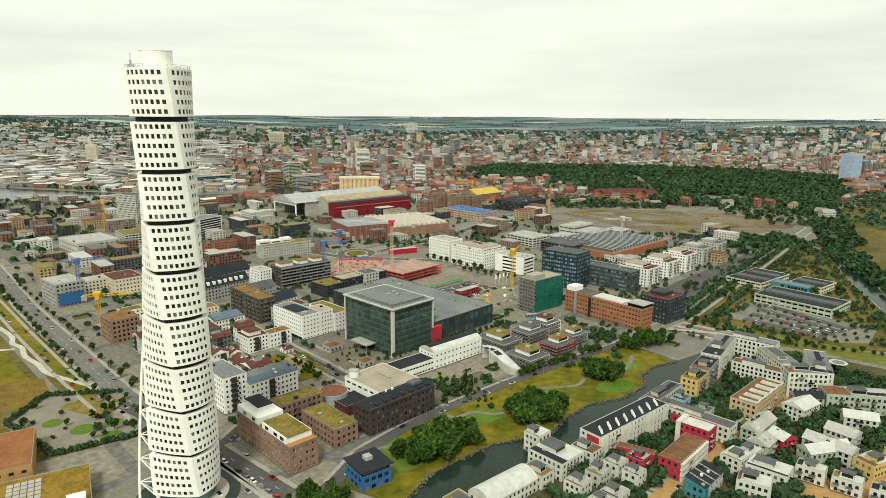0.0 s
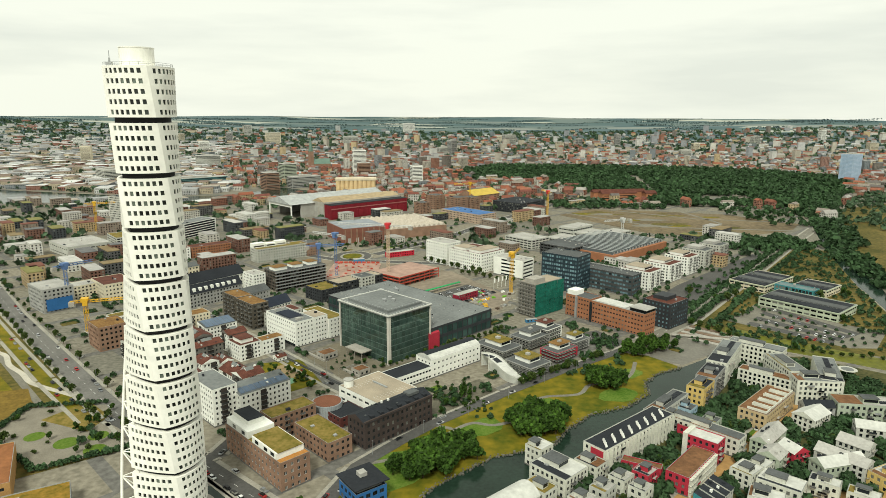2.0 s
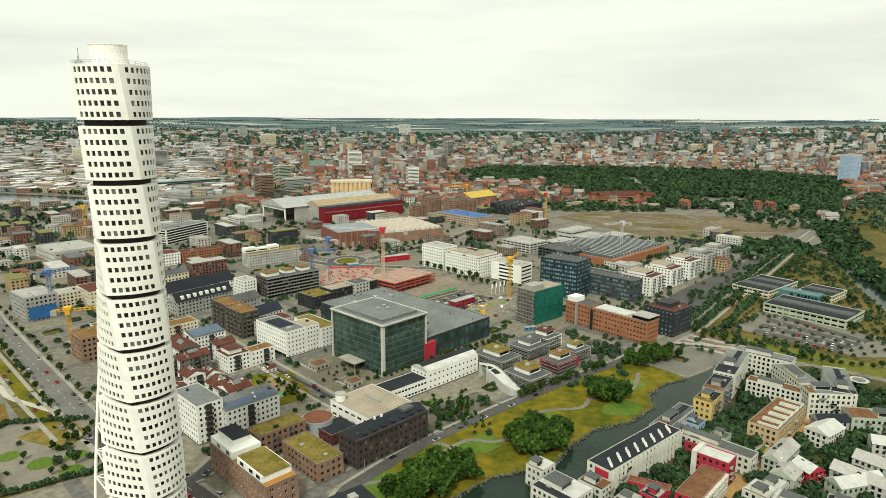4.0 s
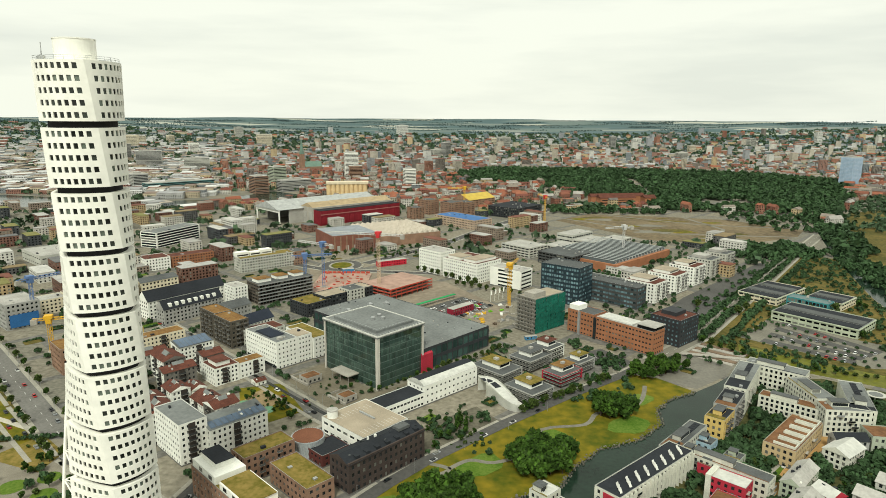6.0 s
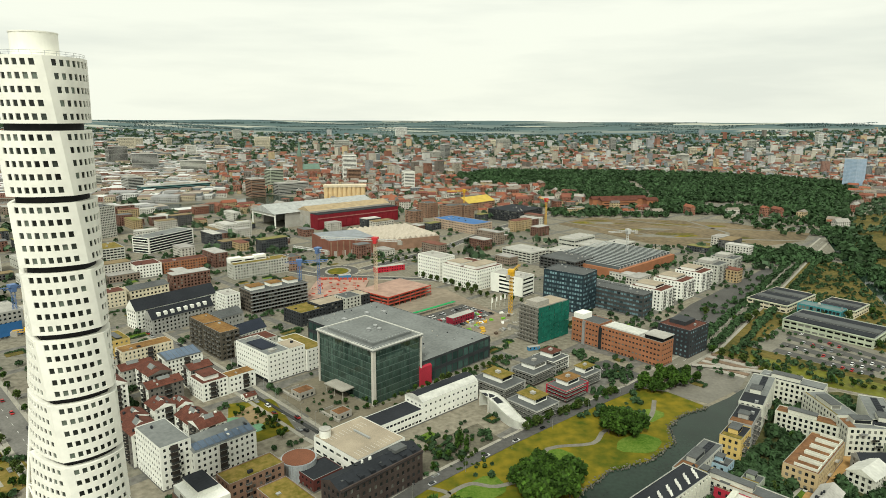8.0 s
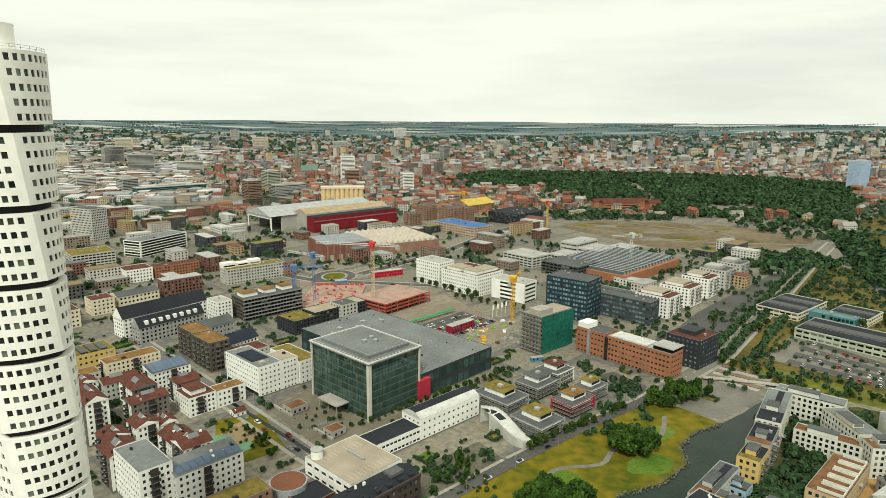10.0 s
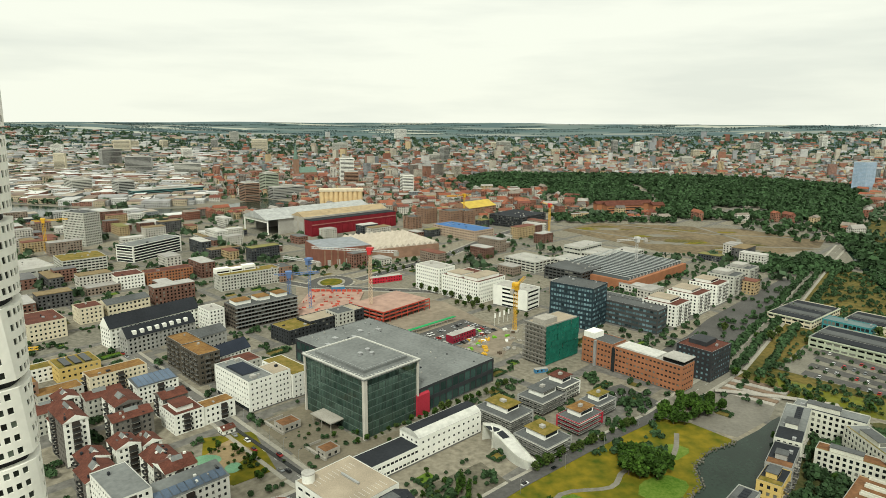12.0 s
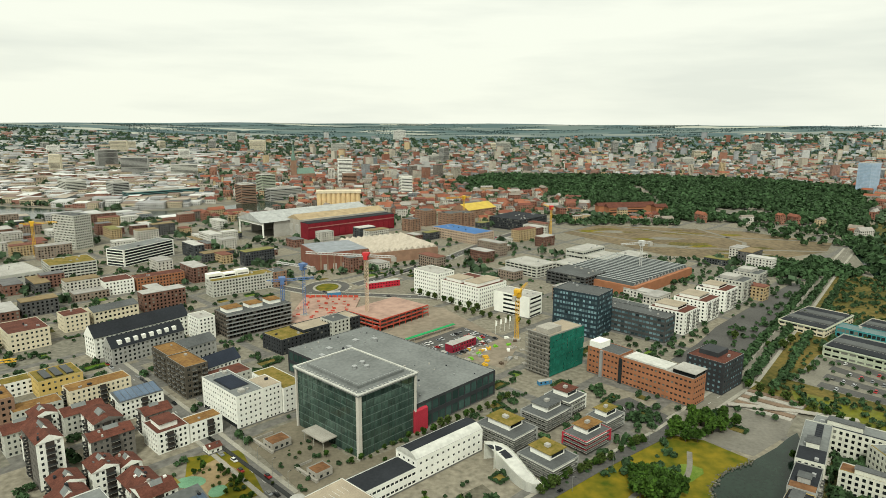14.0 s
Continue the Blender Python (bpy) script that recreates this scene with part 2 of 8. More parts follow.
def ribbon(name, pts, width, z, material, label, category="road"):
    """A road or path of even width along points."""
    if len(pts) > 3 and category == "path":
        # round the bends
        q = []
        for i in range(len(pts) - 1):
            p0, p1, p2, p3 = (Vector(pts[max(0, min(len(pts) - 1, i + k))]) for k in (-1, 0, 1, 2))
            for t in (0, 0.25, 0.5, 0.75):
                q.append(tuple(0.5 * ((2 * p1) + (p2 - p0) * t + (2 * p0 - 5 * p1 + 4 * p2 - p3) * t * t + (3 * p1 - p0 - 3 * p2 + p3) * t ** 3)))
        pts = q + [tuple(pts[-1])]
    ROADS.extend((*p, *q, width) for p, q in zip(pts, pts[1:]))
    left, right = [], []
    for i, p in enumerate(pts):
        a, b = Vector(pts[max(i - 1, 0)]), Vector(pts[min(i + 1, len(pts) - 1)])
        n = (b - a).normalized()
        left.append((p[0] - n.y * width / 2, p[1] + n.x * width / 2))
        right.append((p[0] + n.y * width / 2, p[1] - n.x * width / 2))
    s = Shape()
    for i in range(len(pts) - 1):
        s.quad((*right[i], z), (*right[i + 1], z), (*left[i + 1], z), (*left[i], z))
        s.quad((*right[i], z - 0.3), (*right[i + 1], z - 0.3), (*right[i + 1], z), (*right[i], z))
        s.quad((*left[i + 1], z - 0.3), (*left[i], z - 0.3), (*left[i], z), (*left[i + 1], z))
    return tagged(new(name, s.mesh(name, material)), label, category, kind="structure")


# ---- ground to the horizon ----
def ground_height(x, y):
    r = math.hypot(x - 110, y + 170)
    k = max(0.0, (r - 2300) / 2450)
    return 128 * k ** 1.55 - 0.0


def ground_material():
    m = bpy.data.materials.new("ground_city_and_hazed_fields")
    m.use_nodes = True
    n, l = m.node_tree.nodes, m.node_tree.links
    b = n["Principled BSDF"]
    b.inputs["Roughness"].default_value = 0.95
    b.inputs["Specular IOR Level"].default_value = 0.1
    co = n.new("ShaderNodeTexCoord")
    sep, mp = n.new("ShaderNodeSeparateXYZ"), n.new("ShaderNodeMapping")
    mp.inputs["Scale"].default_value = (0.0028, 0.010, 0.0)
    vor = n.new("ShaderNodeTexVoronoi")
    vor.inputs["Scale"].default_value = 1.0
    l.new(co.outputs["Object"], mp.inputs["Vector"])
    l.new(mp.outputs["Vector"], vor.inputs["Vector"])
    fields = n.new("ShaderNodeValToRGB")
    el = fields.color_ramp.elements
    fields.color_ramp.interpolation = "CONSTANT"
    # bluish-grey field colours with the distance haze painted in
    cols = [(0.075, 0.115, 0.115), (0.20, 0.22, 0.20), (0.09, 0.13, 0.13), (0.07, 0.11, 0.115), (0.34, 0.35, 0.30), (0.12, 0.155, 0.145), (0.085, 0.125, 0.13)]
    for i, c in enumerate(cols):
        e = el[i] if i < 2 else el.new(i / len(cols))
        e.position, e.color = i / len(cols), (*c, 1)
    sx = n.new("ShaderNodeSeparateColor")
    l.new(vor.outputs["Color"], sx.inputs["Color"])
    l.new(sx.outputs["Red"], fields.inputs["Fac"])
    noi = n.new("ShaderNodeTexNoise")
    noi.inputs["Scale"].default_value, noi.inputs["Detail"].default_value = 0.02, 8
    l.new(co.outputs["Object"], noi.inputs["Vector"])
    town, rot = n.new("ShaderNodeTexBrick"), n.new("ShaderNodeMapping")
    rot.inputs["Rotation"].default_value = (0, 0, radians(-46))
    town.offset, town.squash = 0.37, 1.3
    for key, value in (("Scale", 1.0), ("Mortar Size", 3.6), ("Mortar Smooth", 0.1), ("Bias", -0.1), ("Brick Width", 74.0), ("Row Height", 47.0)):
        town.inputs[key].default_value = value
    town.inputs["Color1"].default_value, town.inputs["Color2"].default_value = (0.215, 0.195, 0.15, 1), (0.15, 0.145, 0.118, 1)
    town.inputs["Mortar"].default_value = (0.14, 0.135, 0.122, 1)
    l.new(co.outputs["Object"], rot.inputs["Vector"])
    l.new(rot.outputs["Vector"], town.inputs["Vector"])
    grime = n.new("ShaderNodeTexNoise")
    grime.inputs["Scale"].default_value, grime.inputs["Detail"].default_value = 0.3, 9
    l.new(co.outputs["Object"], grime.inputs["Vector"])
    gr, worn = n.new("ShaderNodeMapRange"), n.new("ShaderNodeMix")
    gr.inputs["From Min"].default_value, gr.inputs["From Max"].default_value = 0.3, 0.7
    gr.inputs["To Min"].default_value, gr.inputs["To Max"].default_value = 0.66, 1.25
    worn.data_type, worn.blend_type = "RGBA", "MULTIPLY"
    worn.inputs["Factor"].default_value = 1.0
    l.new(grime.outputs["Fac"], gr.inputs["Value"])
    l.new(town.outputs["Color"], worn.inputs["A"])
    l.new(gr.outputs["Result"], worn.inputs["B"])
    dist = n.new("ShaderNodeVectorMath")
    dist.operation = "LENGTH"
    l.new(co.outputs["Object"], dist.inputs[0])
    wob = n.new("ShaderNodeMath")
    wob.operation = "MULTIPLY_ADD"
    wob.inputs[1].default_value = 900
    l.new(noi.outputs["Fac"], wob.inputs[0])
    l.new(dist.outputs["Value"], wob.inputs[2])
    # the haze-tinted fields take over far from the centre
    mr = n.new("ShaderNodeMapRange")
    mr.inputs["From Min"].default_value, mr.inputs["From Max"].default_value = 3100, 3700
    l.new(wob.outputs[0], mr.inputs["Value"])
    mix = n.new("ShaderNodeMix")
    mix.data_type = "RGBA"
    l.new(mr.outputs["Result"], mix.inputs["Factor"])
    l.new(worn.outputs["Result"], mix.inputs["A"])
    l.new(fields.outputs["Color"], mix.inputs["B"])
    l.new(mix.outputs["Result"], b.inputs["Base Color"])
    return m


def build_ground():
    v, f = [(110, -170, 0)], []
    rings, seg = [60, 150, 300, 600, 1000, 1500, 2000, 2300, 2600, 2900, 3200, 3500, 3800, 4100, 4400, 4650, 4760], 96
    for r in rings:
        for j in range(seg):
            a = 2 * math.pi * j / seg
            x, y = 110 + r * math.cos(a), -170 + r * math.sin(a)
            v.append((x, y, ground_height(x, y) + (2.5 * math.sin(a * 31) + 2 * math.sin(a * 17 + 1)) * (r > 4500)))
    for j in range(seg):
        f.append((0, 1 + j, 1 + (j + 1) % seg))
    for i in range(len(rings) - 1):
        for j in range(seg):
            a, b = 1 + i * seg, 1 + (i + 1) * seg
            f.append((a + j, b + j, b + (j + 1) % seg, a + (j + 1) % seg))
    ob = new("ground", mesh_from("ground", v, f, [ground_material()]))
    return tagged(ob, "flat town ground that turns into farmland at the horizon, tinted with painted haze", "ground", kind="structure")


build_ground()

# ---- windows and buildings ----
BALCONY = {}
PLINTH = mat("grey_plinth", (0.14, 0.135, 0.125), 0.9)
CAPPING = mat("metal_capping", (0.26, 0.27, 0.26), 0.5, metal=0.3, bump=0)
WINDOW_MESHES = {}


def window_mesh(w, h, frame_mat, glass, mullions=1, transom=False):
    key = (round(w, 2), round(h, 2), frame_mat.name, glass.name, mullions, transom)
    if key not in WINDOW_MESHES:
        s = Shape()
        t = 0.07
        s.box(0, -0.02, 0, w, 0.06, t), s.box(0, -0.02, h - t, w, 0.06, h)
        s.box(0, -0.02, t, t, 0.06, h - t), s.box(w - t, -0.02, t, w, 0.06, h - t)
        for k in range(1, mullions):
            s.box(w * k / mullions - t / 2, -0.02, t, w * k / mullions + t / 2, 0.06, h - t)
        s.quad((t, 0.03, t), (w - t, 0.03, t), (w - t, 0.03, h - t), (t, 0.03, h - t), 1)
        WINDOW_MESHES[key] = s.mesh("window", frame_mat, glass)
    return WINDOW_MESHES[key]


def facade(s, o, ux, n, width, z0, z1, cols, rows, ww, wh, sill, depth, i=0, margin=0.8, skip=None):
    """A wall face with real openings, from o along ux, outward normal n. Returns the lower left corners of the openings at their depth."""
    o, ux, n = Vector(o), Vector(ux), Vector(n)
    up = Vector((0, 0, 1))
    cw, rh = (width - 2 * margin) / cols, (z1 - z0) / rows

    def P(x, z, d=0.0):
        return tuple(o + ux * x + up * z - n * d)

    out = []
    s.quad(P(0, z0), P(margin, z0), P(margin, z1), P(0, z1), i)
    s.quad(P(width - margin, z0), P(width, z0), P(width, z1), P(width - margin, z1), i)
    for r in range(rows):
        zb = z0 + r * rh
        za, zc = zb + sill, zb + sill + wh
        s.quad(P(margin, zb), P(width - margin, zb), P(width - margin, za), P(margin, za), i)
        s.quad(P(margin, zc), P(width - margin, zc), P(width - margin, zb + rh), P(margin, zb + rh), i)
        x = margin
        for c in range(cols):
            xa = margin + c * cw + (cw - ww) / 2
            xb = xa + ww
            if skip and skip(c, r):
                continue
            s.quad(P(x, za), P(xa, za), P(xa, zc), P(x, zc), i)
            s.quad(P(xa, za), P(xb, za), P(xb, za, depth), P(xa, za, depth), i)
            s.quad(P(xb, zc), P(xa, zc), P(xa, zc, depth), P(xb, zc, depth), i)
            s.quad(P(xa, zc), P(xa, za), P(xa, za, depth), P(xa, zc, depth), i)
            s.quad(P(xb, za), P(xb, zc), P(xb, zc, depth), P(xb, za, depth), i)
            x = xb
            out.append(P(xa, za, depth))
        s.quad(P(x, za), P(width - margin, za), P(width - margin, zc), P(x, zc), i)
    return out


def building(name, C, w, d, h, a=46, floors=5, bay=3.4, wall=WHITE, roof=FELT, win=(1.5, 1.6), label="", category="building",
             style="flat", frame_mat=FRAMED, glass=GLASS, single=True, base=0.0, parapet=0.5, group="", balconies=(), ridge=3.5, along="x", bay_v=None,
             ground_wall=None, extras=None, mullions=2, depth=0.22, rooftop=True, z_ground=0.0, wall_v=None):
    """A block whose corner C is nearest to the camera, w metres along the heading a and d metres along a + 90 degrees."""
    e = thing(name, label, category, Matrix.Translation((C[0], C[1], z_ground)) @ pose(0, 0, 0, 0, 0, a), group)
    OCC.append((C[0], C[1], w, d, radians(a)))
    fh = h / floors
    wh = min(win[1], fh - 0.9)
    sill = (fh - wh) * 0.45
    s = Shape()
    cu, cv = max(1, round((w - 1.6) / bay)), max(1, round((d - 1.6) / (bay_v or bay)))
    spots_u = facade(s, (0, 0, 0), (1, 0, 0), (0, -1, 0), w, 0, h, cu, floors, min(win[0], (w - 1.6) / cu - 0.3), wh, sill, depth)
    spots_v = facade(s, (0, d, 0), (0, -1, 0), (-1, 0, 0), d, 0, h, cv, floors, min(win[0], (d - 1.6) / cv - 0.3), wh, sill, depth, 2)
    s.quad((w, 0, 0), (w, d, 0), (w, d, h), (w, 0, h)), s.quad((w, d, 0), (0, d, 0), (0, d, h), (w, d, h))
    # solid core behind the openings
    s.box(depth + 0.1, depth + 0.1, 0, w - 0.05, d - 0.05, h - 0.05, 1)
    if single:
        s.box(-0.06, -0.06, 0, w, -0.004, 0.75, 3).box(-0.06, 0, 0, -0.004, d, 0.75, 3)
    part("wall", s, (wall, FRAMED, wall_v or wall, PLINTH), e)
    wu, wv = min(win[0], (w - 1.6) / cu - 0.3), min(win[0], (d - 1.6) / cv - 0.3)
    if single:
        for spots, turn, ww in ((spots_u, 0, wu), (spots_v, -90, wv)):
            me = window_mesh(ww, wh, frame_mat, glass, mullions)
            for p in spots:
                part("window", me, None, e, m=pose(*p, 0, 0, turn))
    else:
        g = Shape()
        for (x, y, z) in spots_u:
            g.box(x, y - 0.02, z, x + wu, y + 0.05, z + wh)
        for (x, y, z) in spots_v:
            g.box(x - 0.02, y - wv, z, x + 0.05, y, z + wh)
        tagged(part("glazing", g, glass, e), kind="stuff")
    r = Shape()
    if style == "flat":
        r.box(0.25, 0.25, h - 0.02, w - 0.25, d - 0.25, h + 0.08)
        part("roof", r, roof, e)
        q = Shape()
        for b in ((0, 0, w, 0.25), (0, d - 0.25, w, d), (0, 0.25, 0.25, d - 0.25), (w - 0.25, 0.25, w, d - 0.25)):
            q.box(b[0], b[1], h, b[2], b[3], h + parapet, 0, 1)
        part("parapet", q, (wall, CAPPING), e)
    elif style == "gable":
        r.gable(-0.4, -0.4, w + 0.4, d + 0.4, h - 0.05, h + ridge, 0, along, 1)
        part("roof", r, (roof, wall), e)
    elif style == "mono":
        k = ridge
        r.v += [(-0.3, -0.3, h), (w + 0.3, -0.3, h), (w + 0.3, d + 0.3, h), (-0.3, d + 0.3, h), (-0.3, -0.3, h + 0.2), (w + 0.3, -0.3, h + 0.2), (w + 0.3, d + 0.3, h + k), (-0.3, d + 0.3, h + k)]
        for f, j in (((4, 5, 6, 7), 0), ((0, 1, 5, 4), 1), ((1, 2, 6, 5), 1), ((2, 3, 7, 6), 1), ((3, 0, 4, 7), 1), ((0, 3, 2, 1), 1)):
            r.f.append(f), r.i.append(j)
        part("roof", r, (roof, wall), e)
    if rooftop and style == "flat":
        rnd = random.Random(int(C[0] * 7 + C[1] * 13))
        for k in range(1 + int(w * d / 400)):
            x, y = rnd.uniform(1.5, max(1.6, w - 3)), rnd.uniform(1.5, max(1.6, d - 3))
            b = Shape().box(x, y, h + 0.08, x + rnd.uniform(0.8, 2.2), y + rnd.uniform(0.8, 2.2), h + rnd.uniform(0.6, 1.5))
            part("roof_vent", b, rnd.choice((STEEL, FELT_LIGHT, FELT_DARK)), e)
    if style in ("mono", "gable") and single:
        rnd = random.Random(int(C[0] * 5 + C[1] * 11))
        for k in range(2 + int(w * d / 90)):
            x, y = rnd.uniform(1, max(1.1, w - 2)), rnd.uniform(1, max(1.1, d - 2))
            t = y / d if style == "mono" else 1 - abs((y / d if along == "x" else x / w) * 2 - 1)
            z = h + ridge * t
            if rnd.random() < 0.5:
                part("chimney", Shape().box(x, y, z - 1, x + rnd.uniform(0.6, 1.2), y + rnd.uniform(0.6, 1.6), z + rnd.uniform(0.7, 1.5)), rnd.choice((WHITE, FELT_LIGHT, FELT_DARK)), e)
            else:
                part("roof_light", Shape().box(x, y, z - 0.8, x + 1.0, y + 1.5, z + 0.35), rnd.choice((GLASS, FELT_DARK, FELT)), e)
    for face, cols in balconies:
        spots = spots_u if face == "u" else spots_v
        n_cols = cu if face == "u" else cv
        ww = wu if face == "u" else wv
        if ww not in BALCONY:
            b = Shape().box(-0.5, -1.5, -0.25, ww + 0.5, 0, -0.1)
            for k in (0, 1):
                xx = -0.5 if k == 0 else ww + 0.45
                b.box(xx, -1.5, -0.1, xx + 0.05, -0.3, 0.85, 1)
            b.box(-0.45, -1.5, -0.1, ww + 0.45, -1.46, 0.85, 1)
            BALCONY[ww] = b.mesh("balcony", CONCRETE, mat("dark_railing", (0.055, 0.055, 0.052), 0.5))
        for k, p in enumerate(spots):
            if (k % n_cols) in cols and k >= n_cols:
                part("balcony", BALCONY[ww], None, e, m=pose(*p, 0, 0, 0 if face == "u" else -90) @ pose(0, -depth, 0))
    return e



# ---- the twisted tower ----
TOWER = (-3.3, 18.0)


def tower_outline(turn, n=10, corner=12.2, mid=11.0, nose=15.8):
    """Four gently bowed sides: n steps a side, from the corner at the heading turn (degrees) on."""
    out = []
    for k in range(4):
        for j in range(n):
            t = j / n
            a, b = radians(turn + 90 * k), radians(turn + 90 * (k + 1))
            ra, rb = (nose if k == 2 else corner), (nose if k == 1 else corner)
            p = Vector((math.cos(a), math.sin(a))) * ra * (1 - t) + Vector((math.cos(b), math.sin(b))) * rb * t
            m = (a + b) / 2
            bow = (0.45 if k in (1, 2) else 1.0) * (mid - corner * math.cos(math.pi / 4)) * (1 - (2 * t - 1) ** 2)
            p += Vector((math.cos(m), math.sin(m))) * bow
            out.append(p)
    return out


def build_tower():
    e = thing("twisted_tower", "white twisted high-rise of nine stacked blocks with square windows", "tower", pose(*TOWER, 0))
    cols, per = 7, 4
    panes = {}
    for k in range(9):
        z0 = 5.1 + 19.65 * k
        z1 = z0 + 17.7
        base_turn = -50 + 10 * (8 - k) + 5

        def ring(z):
            return base_turn - 10 * (z - z0) / 20.0

        s = Shape()
        # levels: five storeys, each with a sill, a window band and a head
        levels, kinds = [z0], []
        fh = (z1 - z0) / 5
        for r in range(5):
            levels += [z0 + r * fh + 0.95, z0 + r * fh + 2.65, z0 + (r + 1) * fh]
            kinds += [0, 1, 0]
        n = cols * 3 + 2
        rings = []
        for z in levels:
            out, turn = [], ring(z)
            pts = tower_outline(turn, 24)
            for side in range(4):
                # stations along a side: a margin, then jamb, window, jamb
                st = [0.0]
                for c in range(cols):
                    a = 0.085 + 0.83 * (c + 0.2) / cols
                    b = 0.085 + 0.83 * (c + 0.8) / cols
                    st += [a, b]
                for t in st:
                    q = t * 24
                    i = int(q)
                    p0, p1 = pts[(side * 24 + i) % 96], pts[(side * 24 + i + 1) % 96]
                    out.append(p0.lerp(p1, q - i))
            rings.append(out)
        m = len(rings[0])
        wins = []
        for li in range(len(levels) - 1):
            for j in range(m):
                a, b = rings[li][j], rings[li][(j + 1) % m]
                c, d = rings[li + 1][(j + 1) % m], rings[li + 1][j]
                zl, zh = levels[li], levels[li + 1]
                A, B, Cc, D = (a.x, a.y, zl), (b.x, b.y, zl), (c.x, c.y, zh), (d.x, d.y, zh)
                st = j % (2 * cols + 1)
                if kinds[li] and st % 2 == 1:
                    inn = Vector(((a.x + b.x) / 2, (a.y + b.y) / 2)).normalized()
                    nrm = Vector((b.y - a.y, a.x - b.x)).normalized()
                    sh = [(p[0] - nrm.x * 0.3, p[1] - nrm.y * 0.3, p[2]) for p in (A, B, Cc, D)]
                    for p, q, r2, t2 in ((A, B, sh[1], sh[0]), (B, Cc, sh[2], sh[1]), (Cc, D, sh[3], sh[2]), (D, A, sh[0], sh[3])):
                        s.quad(p, q, r2, t2)
                    wins.append((sh, nrm))
                else:
                    s.quad(A, B, Cc, D)
        top = [(p.x, p.y, z1) for p in rings[-1]]
        bot = [(p.x, p.y, z0) for p in rings[0]]
        kk = len(s.v)
        s.v += top + bot
        s.f += [tuple(kk + q for q in range(m)), tuple(kk + m + q for q in reversed(range(m)))]
        s.i += [0, 0]
        seg = part("block", s, TORSO, e, "white panelled block of five storeys")
        back = Shape()
        for sh, nrm in wins:
            a, b = Vector(sh[0]), Vector(sh[1])
            w = (b - a).length
            key = round(w, 1)
            if key not in panes:
                panes[key] = window_mesh(key + 0.12, 1.7, mat("grey_window_frame", (0.22, 0.22, 0.2), 0.5, bump=0), TOWERGLASS, 1)
            rot = math.degrees(math.atan2(b.y - a.y, b.x - a.x))
            if nrm.y > 0.35:
                c = Vector(sh[2])
                back.quad(sh[0], sh[1], sh[2], sh[3])
                continue
            part("window", panes[key], None, seg, m=pose(a.x, a.y, a.z, 0, 0, rot) @ pose(-0.06, 0.02, 0))
        tagged(part("rear_glazing", back, GLASS, seg), kind="stuff")
        # the recessed storey under the block; between blocks painted near black as deeper shade
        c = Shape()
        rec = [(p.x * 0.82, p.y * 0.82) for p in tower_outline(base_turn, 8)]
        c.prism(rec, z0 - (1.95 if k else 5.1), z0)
        part("recess", c, mat("recess_shade_black", (0.012, 0.012, 0.013), 0.7) if k else CURTAIN, e, "dark recessed storey between two blocks")
    # the rooftop drum, rails and masts
    z = 180.0
    r = Shape()
    pts = [(-1 + 5.9 * math.cos(2 * math.pi * j / 40), 1 + 5.9 * math.sin(2 * math.pi * j / 40)) for j in range(40)]
    r.prism(pts, z - 0.2, z + 6.5)
    pts = [(-1 + 6.05 * math.cos(2 * math.pi * j / 40), 1 + 6.05 * math.sin(2 * math.pi * j / 40)) for j in range(40)]
    r.prism(pts, z + 6.5, z + 6.8)
    part("rooftop_drum", r, TORSO, e, "white cylindrical plant room on the roof")
    rail = Shape()
    pts = [p * 0.97 for p in tower_outline(-50, 6)]
    for i, p in enumerate(pts):
        q = pts[(i + 1) % len(pts)]
        rail.rod((p.x, p.y, z), (p.x, p.y, z + 1.2), 0.06, 5)
        for zz in (0.6, 1.2):
            rail.rod((p.x, p.y, z + zz), (q.x, q.y, z + zz), 0.05, 5)
    part("roof_rail", rail, STEEL, e)
    for x, y, hh in ((-9, -3, 5.5), (-7.5, -5.5, 2.6), (-10.2, -1.2, 3.2), (-8.6, -4.4, 1.8)):
        part("mast", Shape().rod((x, y, z), (x, y, z + hh), 0.14, 6).box(x - 0.7, y - 0.5, z, x + 0.7, y + 0.5, z + 1.4), STEEL, e)
    # the outer steel spine that winds round the corner
    pts = []
    for k in range(19):
        zz = 1 + 10 * k
        turn = radians(210 + 0 - 0.5 * (zz - 3))
        rad = 14.6 + 6.6 * max(0.0, 1 - zz / 92)
        pts.append((rad * math.cos(turn), rad * math.sin(turn), zz, turn))
    for k in range(len(pts) - 1):
        a, b = pts[k], pts[k + 1]
        part("spine_tube", Shape().rod(a[:3], b[:3], 0.55, 10), TORSO, e)
        for off in (-14, 14):
            ca = a[3] + radians(off * 0.9)
            cb = b[3] + radians(-off * 1.6)
            p = (13.4 * math.cos(ca), 13.4 * math.sin(ca), a[2] + 2)
            part("strut", Shape().rod(p, b[:3], 0.28, 8), TORSO, e)
            p = (13.4 * math.cos(ca), 13.4 * math.sin(ca), a[2])
            part("strut", Shape().rod(a[:3], p, 0.22, 8), TORSO, e)
    part("entrance", Shape().prism([(15.2 * math.cos(2 * math.pi * j / 32), 15.2 * math.sin(2 * math.pi * j / 32)) for j in range(32)], -0.2, 0.5), CONCRETE, e)
    return e


build_tower()

